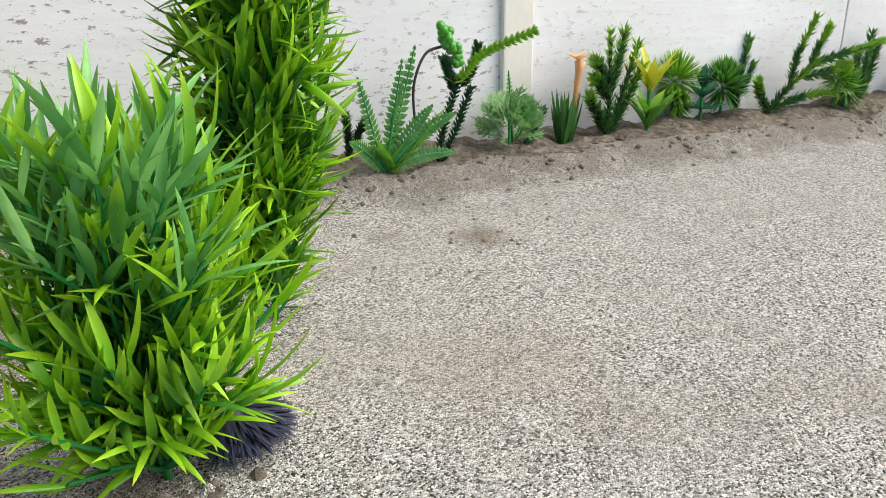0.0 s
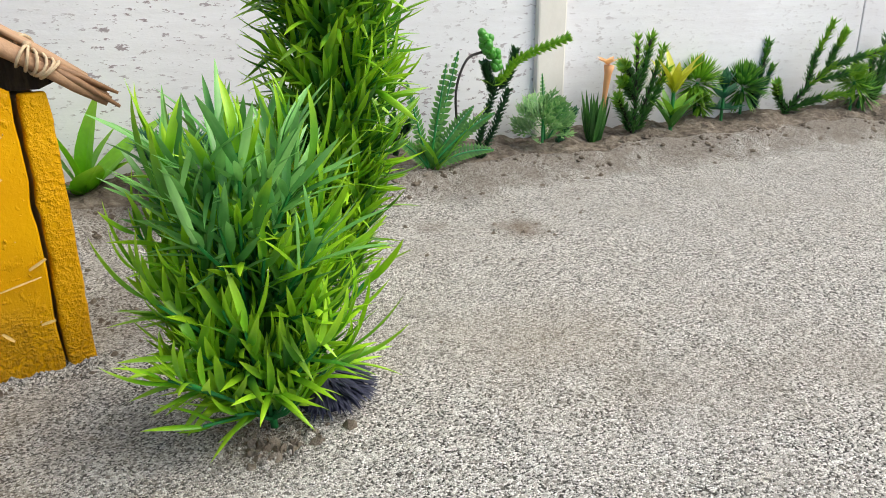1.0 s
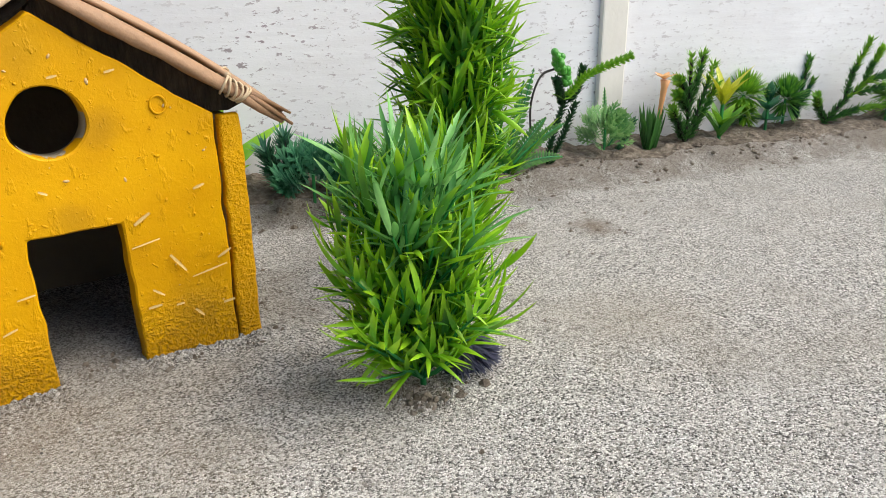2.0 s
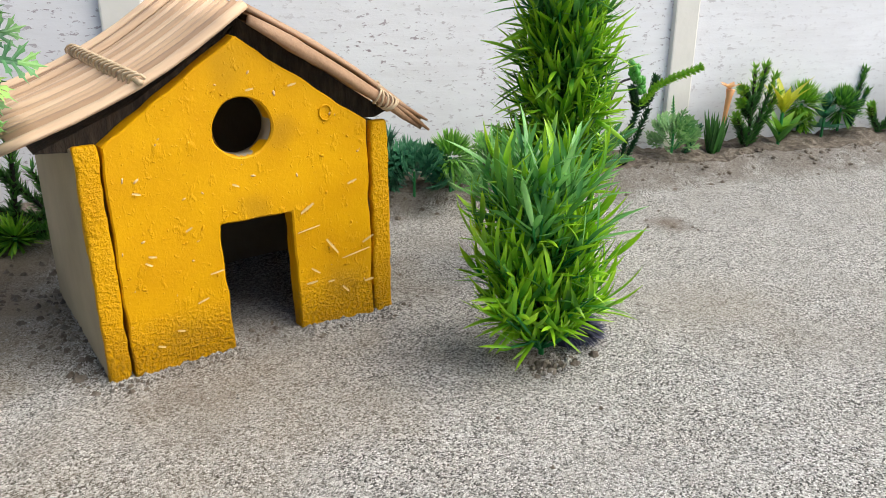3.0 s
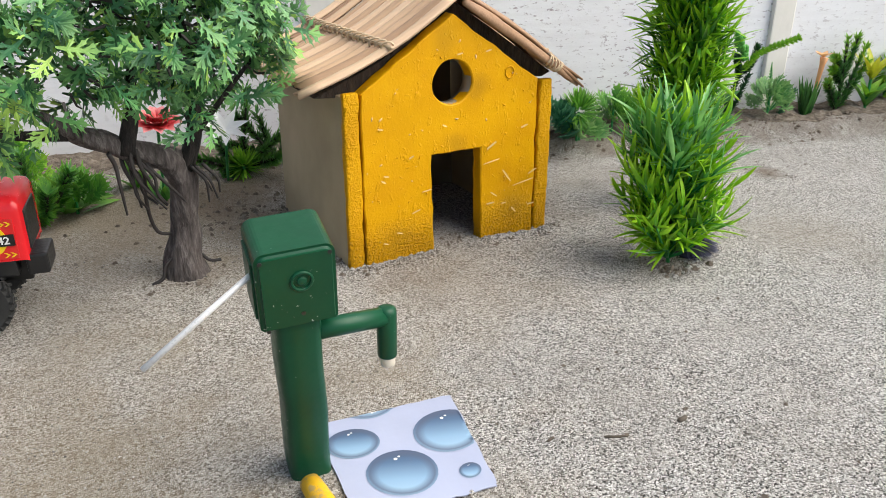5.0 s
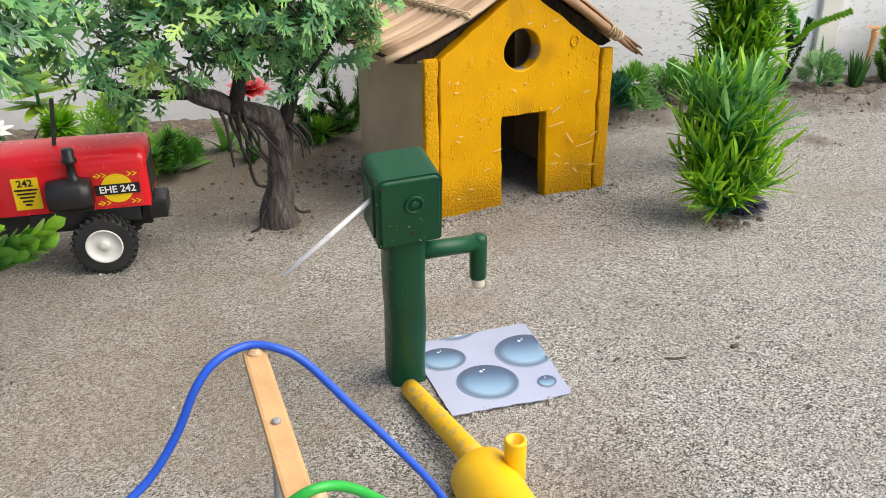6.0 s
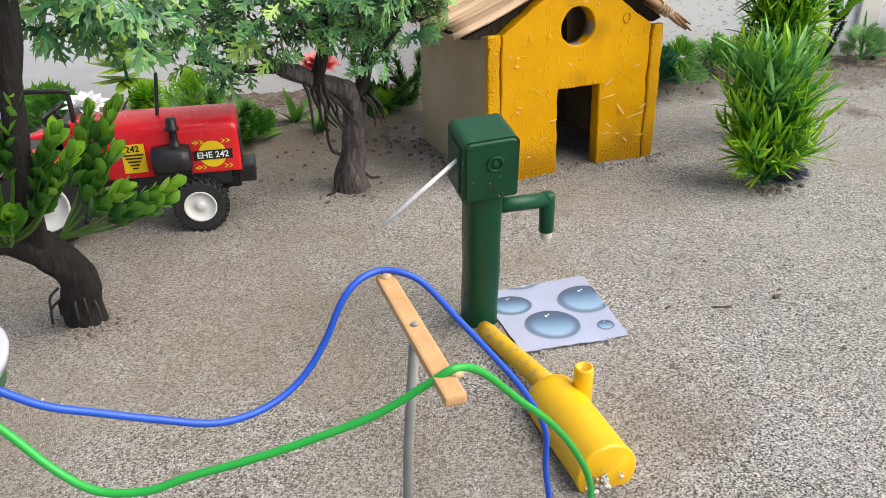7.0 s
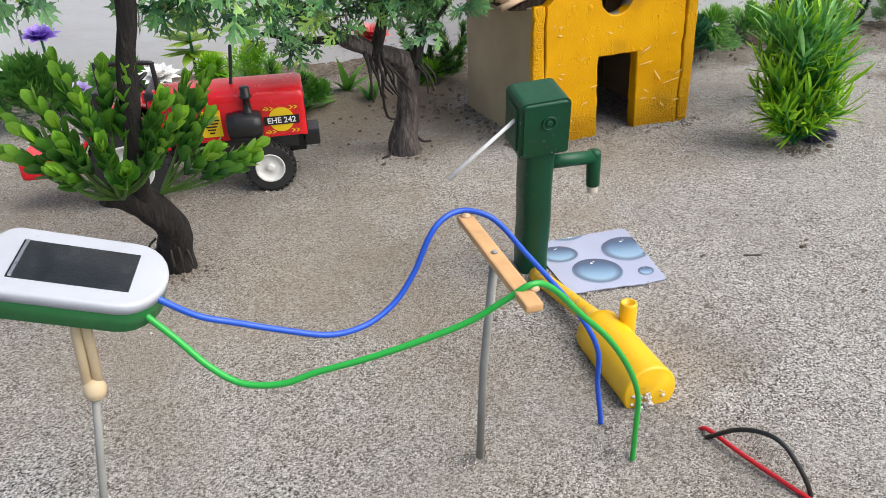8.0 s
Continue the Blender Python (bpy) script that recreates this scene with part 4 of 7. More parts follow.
            yy = y0 + (y1 - y0) * (k + 0.5) / turns
            o = c0 + Vector((0, yy, 0))
            loop = [o + d * (0.0026 * math.cos(a)) + up * (0.0023 * math.sin(a)) + Vector((0, 0.0026 * math.cos(a) * 0.7, 0)) for a in [2 * math.pi * j / 10 for j in range(11)]]
            add_tube(bm, loop, 0.00055, 5, False)
            part("twine_turn", bm, M_CORD, lash, "", True)
    # broken ends of a thicker stem at the front of the right-hand slope
    d = Vector((0.1105 - 0.0400, 0, 0.0835 - 0.1290)).normalized()
    start = Vector((0.0400, 0.0, 0.1285))
    stem = [start + d * (0.087 * k / 9) + Vector((0, -0.002, 0.0012 * math.sin(k * 0.35))) for k in range(10)]
    part("edge_stem", tube(stem, [0.0024, 0.0030, 0.0033, 0.0034, 0.0032, 0.0030, 0.0029, 0.0027, 0.0023, 0.0016], 11, True, 0.35, 0.72), M_SHEATH, house, "split brown stem at the gable edge", True)
    for k in range(6):
        q = start + d * 0.066 + Vector((0, -0.002, 0.002))
        e = q + d * rnd.uniform(0.016, 0.025) + Vector((0, rnd.uniform(-0.003, 0.003), rnd.uniform(-0.002, 0.003)))
        part("splinter", tube([q, (q + e) / 2 + Vector((0, 0, 0.0006)), e], [0.0014, 0.0011, 0.0005], 6, True, 0.3), M_SHEATH, house, "", True)
    for k in range(6):
        bm = bmesh.new()
        o = start + d * (0.062 + 0.0016 * k) + Vector((0, -0.002, 0.0012))
        up = Vector((0, 1, 0)).cross(d)
        add_tube(bm, [o + up * 0.0032 * math.cos(a) + Vector((0, 0.0034 * math.sin(a), 0)) + d * 0.0012 * math.sin(a + k) for a in [2 * math.pi * j / 10 for j in range(11)]], 0.0005, 5, False)
        part("end_lashing", bm, M_CORD, house, "pale frayed twine", True)
    return house


build_house()


# ---- hand pump, drain card, buried motor ----
PUMP_AT = pose(-0.0984, 0.2025, 0, 11.0, -2.5, -8)


def build_pump():
    pump = thing("hand_pump", "dark green painted miniature hand pump in the sand", "hand pump", PUMP_AT)
    back = PUMP_AT.inverted()
    bm = bmesh.new()
    rings = []
    for k in range(15):
        z = -0.006 + 0.076 * k / 14
        w = 0.0068 * (1 + 0.035 * noise.noise(Vector((0, 0, z * 60))))
        d = 0.0072
        row = []
        for j in range(20):
            a = 2 * math.pi * j / 20
            c, s = math.cos(a), math.sin(a)
            x = w * math.copysign(abs(c) ** 0.45, c) + 0.0004 * noise.noise(Vector((z * 50, 4, 1)))
            y = d * math.copysign(abs(s) ** 0.45, s)
            row.append(bm.verts.new((x, y, z)))
        rings.append(row)
    for a, b in zip(rings, rings[1:]):
        for j in range(20):
            bm.faces.new((a[j], a[(j + 1) % 20], b[(j + 1) % 20], b[j]))
    bm.faces.new(rings[-1])
    bm.faces.new(list(reversed(rings[0])))
    part("column", bm, M_GREEN, pump, "", True)
    # head: a box with rounded shoulders
    prof = []
    w, z0, z1, r = 0.0108, 0.0674, 0.0928, 0.0030
    prof += [(-w + 0.0008, z0), (w - 0.0008, z0), (w, z0 + 0.0008)]
    prof += [(w - r + r * math.sin(a), z1 - r + r * math.cos(a)) for a in [math.pi / 2 * (1 - k / 6) for k in range(7)]]
    prof += [(-w + r - r * math.sin(a), z1 - r + r * math.cos(a)) for a in [math.pi / 2 * k / 6 for k in range(7)]]
    prof += [(-w, z0 + 0.0008)]
    bm = sheet_prism(prof, [], 0.0205)
    bmesh.ops.translate(bm, verts=bm.verts, vec=(0.0003, -0.0090, 0))
    bmesh.ops.bevel(bm, geom=[e for e in bm.edges if e.calc_face_angle(0) > 1.2 and abs(e.verts[0].co.y - e.verts[1].co.y) < 1e-6], offset=0.0013, segments=3, affect="EDGES")
    head = part("head", bm, M_GREEN, pump)
    # lid with the seam round it, the moulded ring and the screw marks
    ring = [(0.0014 + 0.0028 * math.cos(2 * math.pi * k / 24), -0.0092, 0.0832 + 0.0028 * math.sin(2 * math.pi * k / 24)) for k in range(25)]
    part("moulded_ring", tube(ring, 0.0005, 6, False), M_GREEN, head, "", True)
    part("boss", lathe([(0.0014, 0), (0.0014, 0.0005), (0.0010, 0.0007)], 14, pose(0.0014, -0.0089, 0.0832, 90)), M_GREEN, head, "", True)
    for x, z in ((-0.0090, 0.0908), (0.0094, 0.0908), (0.0012, 0.0722), (-0.0086, 0.0682)):
        part("pin_hole", lathe([(0.0006, 0), (0.0006, 0.0003)], 10, pose(x, -0.0089, z, 90)), M_BLACK, head)
    part("side_panel", box((-0.0112, -0.0050, 0.0700), (-0.0100, 0.0075, 0.0885), 0.0004), M_GREEN, head)
    # spout
    turn = back @ Vector((-0.0745, 0.1893, 0.0563))
    root = back @ Vector((-0.1000, 0.1880, 0.0588))
    part("spout_pipe", tube([root, root.lerp(turn, 0.5), turn], 0.0031, 16), M_GREEN, pump, "", True)
    drop = Matrix.Translation(turn) @ (back.to_3x3().to_4x4())
    part("elbow", lathe([(0.0029, -0.0138), (0.0031, -0.0134), (0.0032, 0.0012), (0.0029, 0.0027), (0.0018, 0.0033)], 18, drop), M_GREEN, pump, "", True)
    part("nozzle", lathe([(0.0021, -0.0172), (0.0024, -0.0166), (0.0024, -0.012)], 16, drop), M_NOZZLE, pump, "pale translucent nozzle", True)
    # lever
    a, b = back @ Vector((-0.1105, 0.1866, 0.0838)), back @ Vector((-0.1457, 0.1854, 0.0614))
    lever = part("lever", tube([a, a.lerp(b, 0.5), b], 0.00085, 12), M_LEVER, pump, "bare steel lever rod", True)
    bm = bmesh.new()
    for k in range(9):
        add_tube(bm, [a.lerp(b, 0.52 + 0.012 * k), a.lerp(b, 0.526 + 0.012 * k)], 0.00094, 10)
    part("knurling", bm, M_LEVER, lever)
    return pump


build_pump()


def build_card():
    card = thing("drain_card", "bluish printed card with round drops lying on sand", "card", pose(0, 0, 0))
    co = [(-0.0948, 0.1700), (-0.0500, 0.1618), (-0.0375, 0.2132), (-0.0905, 0.2205)]

    def at(u, v, z):
        p = (Vector(co[0]) * (1 - u) + Vector(co[1]) * u) * (1 - v) + (Vector(co[3]) * (1 - u) + Vector(co[2]) * u) * v
        return Vector((p.x, p.y, z + 0.0006 + 0.0005 * noise.noise(Vector((u * 2, v * 2, 0)))))

    bm = bmesh.new()
    n = 16
    rnd = random.Random(3)
    grid = []
    for j in range(n + 1):
        row = []
        for i in range(n + 1):
            p = at(i / n, j / n, 0.0004)
            if i in (0, n) or j in (0, n):
                p += Vector((rnd.uniform(-1, 1), rnd.uniform(-1, 1), 0)) * 0.00045
            row.append(bm.verts.new(p))
        grid.append(row)
    for j in range(n):
        for i in range(n):
            bm.faces.new((grid[j][i], grid[j][i + 1], grid[j + 1][i + 1], grid[j + 1][i]))
    r = bmesh.ops.extrude_face_region(bm, geom=list(bm.faces))
    for g in r["geom"]:
        if isinstance(g, bmesh.types.BMVert):
            g.co.z += 0.0004
    bmesh.ops.recalc_face_normals(bm, faces=bm.faces)
    part("sheet", bm, M_CARD, card)
    for u, v, r in ((0.42, 0.31, 0.0112), (0.86, 0.62, 0.0114), (0.20, 0.70, 0.0082), (0.87, 0.19, 0.0036), (0.42, 1.11, 0.0090)):
        vs, uv, fs = [], [], []
        rings, seg = 7, 30
        for k in range(rings + 1):
            for j in range(seg):
                a = 2 * math.pi * j / seg
                q = at(min(0.995, u + r * k / rings * math.cos(a) / 0.0455), min(0.995, v + r * k / rings * math.sin(a) / 0.051), 0.00098)
                vs.append(tuple(q))
                uv.append((k / rings, 0.5 + 0.5 * k / rings * math.sin(a + 0.2)))
        for k in range(rings):
            for j in range(seg):
                fs.append((k * seg + j, k * seg + (j + 1) % seg, (k + 1) * seg + (j + 1) % seg, (k + 1) * seg + j))
        s = Soup()
        s.add((np.array(vs), fs, np.array(uv)), Matrix.Identity(4))
        drop = s.part("printed_drop", M_DROP, card, "dark blue printed water drop")
        for du, dv, gr in ((-0.02, 0.62, 0.06), (0.10, 0.70, 0.04)):
            o = at(min(0.99, u + du * r / 0.0455), min(0.99, v + dv * r / 0.051), 0.00108)
            part("printed_glint", lathe([(gr * r, 0), (gr * r * 0.8, 0.00005)], 10, Matrix.Translation(o)), M_LABELW, drop, "white printed glint")
    return card


build_card()


def build_motor():
    motor = thing("pump_motor", "yellow painted motor tube half sunk in sand", "motor", pose(0, 0, 0))
    a, b = Vector((-0.1030, 0.1370, 0.0052)), Vector((-0.1080, 0.0945, 0.0056))
    d = (b - a).normalized()
    line = [a - d * 0.0004, a, a + d * 0.0012] + [a.lerp(b, k / 8) for k in range(1, 8)] + [b - d * 0.0014, b - d * 0.0004, b, b - d * 0.0002, b - d * 0.0060, b - d * 0.0065]
    rad = [0.0076, 0.0088, 0.0098] + [0.0101] * 7 + [0.0104, 0.0103, 0.0096, 0.0086, 0.0082, 0.0030]
    part("casing", tube(line, rad, 28), M_YPLASTIC, motor, "", True)
    p0, p1 = Vector((-0.1022, 0.1905, 0.0030)), Vector((-0.1028, 0.1375, 0.0085))
    part("inlet_pipe", tube([p0.lerp(p1, k / 8) for k in range(9)], [0.0034, 0.0036, 0.0037, 0.0037, 0.0038, 0.0038, 0.0038, 0.0039, 0.0042], 16, True, 0.05), M_YSCUFF, motor, "scuffed yellow pipe", True)
    prof = [(0.0034, -0.01), (0.0034, 0.0206), (0.0031, 0.0214), (0.0024, 0.0214), (0.0023, 0.0140)]
    part("outlet_stub", lathe(prof, 20, pose(-0.0958, 0.1275, 0)), M_YPLASTIC, motor, "", True)
    # sand clinging to the open end
    rnd = random.Random(11)
    bm = bmesh.new()
    for k in range(150):
        c = b + Vector((rnd.gauss(-0.0015, 0.0032), rnd.uniform(-0.0012, 0.004), rnd.gauss(-0.0035, 0.0028)))
        if math.hypot(c.x - b.x, c.z - b.z) > 0.0095:
            continue
        s = rnd.uniform(0.0003, 0.0011)
        bmesh.ops.create_icosphere(bm, subdivisions=1, radius=s, matrix=Matrix.Translation(c) @ Matrix.Diagonal((rnd.uniform(0.6, 1.4), 1, rnd.uniform(0.6, 1.4), 1)))
    part("clinging_sand", bm, M_GRAIN, motor, "pale damp sand")
    return motor


build_motor()


# ---- wire post, wires and the lamp with its solar cell ----
def build_post():
    post = thing("wire_post", "thin grey rod with a wooden cross stick", "post", pose(-0.1752, 0.0958, 0))
    part("rod", tube([(0, 0, -0.004), (0.0004, -0.004, 0.04), (0.0014, -0.0105, 0.0815)], 0.0013, 10), M_GREYROD, post, "", True)
    bm = box((-0.0024, -0.0262, 0.0812), (0.0024, 0.0285, 0.0836), 0.0007)
    bm.transform(Matrix.Translation((0.0010, -0.0130, 0)) @ pose(0, 0, 0, 0, 0, -5.5))
    part("cross_stick", bm, M_STICK, post, "pale sawn wooden stick")
    part("nail", lathe([(0.0009, 0), (0.0009, 0.0004), (0.0005, 0.0007)], 10, pose(0.0012, -0.0110, 0.0837)), M_GREYROD, post)
    for x, y in ((0.0036, 0.0136), (0.0018, -0.0320)):
        part("glue_blob", lathe([(0.0017, 0), (0.0015, 0.0006), (0.0007, 0.0011)], 12, pose(x, y, 0.0834)), M_GLUE, post, "clear whitish glue")
    return post


build_post()


def wire(name, label, pts, r, mat):
    ob = part(name, tube(curve_through(pts, 7), r, 10), mat, None, "", True)
    return tagged(ob, label, "wire")


R_WIRE = 0.0009
wire("blue_wire", "blue insulated wire sagging from lamp over cross stick", [(-0.2650, 0.1040, 0.0860), (-0.2608, 0.1016, 0.0831), (-0.2527, 0.1011, 0.0762), (-0.2433, 0.1005, 0.0716), (-0.2319, 0.0998, 0.0663), (-0.2191, 0.099, 0.0613), (-0.2074, 0.102, 0.0595), (-0.1974, 0.1046, 0.063), (-0.1899, 0.1066, 0.0707), (-0.1843, 0.108, 0.08), (-0.179, 0.1094, 0.0843), (-0.1722, 0.1107, 0.0850), (-0.166, 0.1077, 0.0836), (-0.1613, 0.1058, 0.0794), (-0.1549, 0.1032, 0.0703), (-0.1466, 0.0997, 0.0588), (-0.1379, 0.0962, 0.0456), (-0.1321, 0.0938, 0.032), (-0.1315, 0.0935, 0.0179), (-0.1299, 0.0929, 0.0043), (-0.1295, 0.0927, -0.003)], R_WIRE, M_BLUEW)
wire("green_wire", "green insulated wire sagging from lamp over cross stick", [(-0.2680, 0.1030, 0.0850), (-0.2658, 0.1007, 0.0814), (-0.2594, 0.0964, 0.074), (-0.2529, 0.0921, 0.0659), (-0.2458, 0.0872, 0.0614), (-0.2364, 0.0829, 0.0612), (-0.2277, 0.0803, 0.0638), (-0.215, 0.0764, 0.0667), (-0.2022, 0.0725, 0.0705), (-0.1895, 0.0686, 0.0752), (-0.1798, 0.0656, 0.0812), (-0.1736, 0.0638, 0.0848), (-0.1667, 0.0656, 0.0806), (-0.1564, 0.0678, 0.0686), (-0.1449, 0.0703, 0.0552), (-0.1356, 0.0723, 0.0407), (-0.1301, 0.0734, 0.0272), (-0.1296, 0.0735, 0.0132), (-0.1297, 0.0735, -0.003)], R_WIRE, M_GREENW)
wire("red_wire", "thin red wire lying on sand", [(-0.0993, 0.0770, -0.001), (-0.0988, 0.0735, 0.0012), (-0.0968, 0.060, 0.0012), (-0.0940, 0.045, 0.0014), (-0.0905, 0.030, 0.0012), (-0.0870, 0.014, 0.0012)], 0.0008, M_REDW)
wire("black_wire", "thin black wire arching out of sand", [(-0.1003, 0.0725, -0.001), (-0.0974, 0.063, 0.0090), (-0.0945, 0.0545, 0.0134), (-0.0927, 0.048, 0.0133), (-0.0914, 0.0429, 0.0095), (-0.0900, 0.0384, 0.0036), (-0.0895, 0.0360, -0.002)], 0.0008, M_BLACKW)


def build_solar():
    lamp = thing("solar_panel", "white and green toy solar panel on a thin stalk", "solar panel", pose(-0.2820, 0.1080, 0))
    ex = Vector((0.0265, -0.0069, -0.0080)).normalized()
    ey = Vector((0.0045, 0.0148, 0.0020))
    ey = (ey - ex * ey.dot(ex)).normalized()
    top = Matrix((ex, ey, ex.cross(ey))).transposed().to_4x4()
    top.translation = (0.0029, 0.0040, 0.0910)

    def stadium(l, w, z0, z1, bevel):
        bm = bmesh.new()
        pts = []
        for k in range(13):
            a = -math.pi / 2 + math.pi * k / 12
            pts.append((l / 2 - w / 2 * 0.75 + w / 2 * 0.75 * math.cos(a), w / 2 * math.sin(a)))
        for k in range(13):
            a = math.pi / 2 + math.pi * k / 12
            pts.append((-l / 2 + w / 2 * 0.45 + w / 2 * 0.45 * math.cos(a), w / 2 * math.sin(a)))
        vs = [bm.verts.new((x, y, z0)) for x, y in pts]
        f = bm.faces.new(vs)
        r = bmesh.ops.extrude_face_region(bm, geom=[f])
        for g in r["geom"]:
            if isinstance(g, bmesh.types.BMVert):
                g.co.z = z1
        bmesh.ops.recalc_face_normals(bm, faces=bm.faces)
        es = [e for e in bm.edges if abs(e.verts[0].co.z - z1) < 1e-7 and abs(e.verts[1].co.z - z1) < 1e-7]
        bmesh.ops.bevel(bm, geom=es, offset=bevel, segments=3, affect="EDGES", profile=0.6)
        bm.transform(top)
        return bm

    part("base_shell", stadium(0.0440, 0.0262, -0.0070, -0.0008, 0.0006), M_GREENP, lamp, "green lower shell", True)
    part("cover", stadium(0.0450, 0.0271, -0.0010, 0.0018, 0.0012), M_WHITEP, lamp, "white rounded cover", True)
    bm = box((-0.01425, -0.0078, 0.0008), (0.01425, 0.0078, 0.0021), 0.0002)
    bm.transform(top)
    cell = part("solar_cell", bm, M_CELL, lamp, "glossy black solar cell")
    bm = box((-0.0136, -0.0076, 0.0019), (-0.0128, 0.0076, 0.0025), 0.0001)
    bm.transform(top)
    part("contact_strip", bm, M_SILVER, cell, "silver contact strip")
    for dx in (-0.0013, 0.0013):
        part("stalk", tube([(dx + 0.001, 0.003, 0.0890), (dx - 0.0006, 0.0, 0.0585)], 0.00135, 10), M_CREAM, lamp, "cream plastic stalk", True)
    bmk = lathe([(0.0010, -0.0034), (0.0025, -0.0024), (0.0032, 0), (0.0025, 0.0024), (0.0012, 0.0032)], 16, pose(-0.0006, 0, 0.0575))
    part("knob", bmk, M_CREAM, lamp, "", True)
    part("rod", tube([(-0.0006, 0, 0.057), (-0.0052, -0.003, 0.03), (-0.0105, -0.006, -0.004)], 0.0011, 10), M_GREYROD, lamp, "grey metal rod", True)
    return lamp


build_solar()


# ---- toy tractor ----
def text_mesh(body, size, name):
    cu = bpy.data.curves.new(name, "FONT")
    cu.body, cu.size, cu.align_x, cu.align_y, cu.extrude, cu.offset = body, size, "CENTER", "CENTER", 0.0, size * 0.022
    ob = bpy.data.objects.new(name, cu)
    scene.collection.objects.link(ob)
    bpy.context.view_layer.update()
    me = bpy.data.meshes.new_from_object(ob.evaluated_get(bpy.context.evaluated_depsgraph_get()))
    bpy.data.objects.remove(ob)
    me.name = name
    return me


def build_wheel(tractor, at, r, w, rim, out):
    """A wheel at its hub, its outer face towards out (-1 or 1 along y)."""
    wheel = thing("wheel", "", "")
    wheel.parent = tractor
    wheel.matrix_basis = pose(*at, -90 * out, 0, 0)
    prof = [(rim, -w * 0.5), (r * 0.9, -w * 0.5), (r * 0.975, -w * 0.38), (r * 0.985, 0), (r * 0.975, w * 0.38), (r * 0.9, w * 0.5), (rim, w * 0.5), (rim * 0.98, w * 0.3)]
    part("tyre", lathe(prof, 40), M_TYRE, wheel, "black ribbed rubber tyre")
    me = bpy.data.meshes.new("tread_lug")
    bm = box((-0.0008, -r * 0.045, -w * 0.26), (0.0009, r * 0.045, w * 0.26))
    bm.to_mesh(me)
    bm.free()
    me.materials.append(M_TYRE)
    n = 26
    for k in range(n):
        a = 2 * math.pi * k / n
        for s in (-1, 1):
            lug = new("tread_lug", me)
            lug.parent = wheel
            lug.matrix_basis = Matrix.Rotation(a + (0.06 if s > 0 else -0.06), 4, "Z") @ pose(r * 0.975, 0, s * w * 0.26, 24 * s)
    prof = [(rim, w * 0.30), (rim * 1.0, w * 0.52), (rim * 0.93, w * 0.54), (rim * 0.84, w * 0.36), (rim * 0.30, w * 0.30), (rim * 0.26, w * 0.42), (rim * 0.12, w * 0.46), (rim * 0.02, w * 0.46)]
    part("rim", lathe(prof, 32), M_RIM, wheel, "white plastic rim", True)
    return wheel


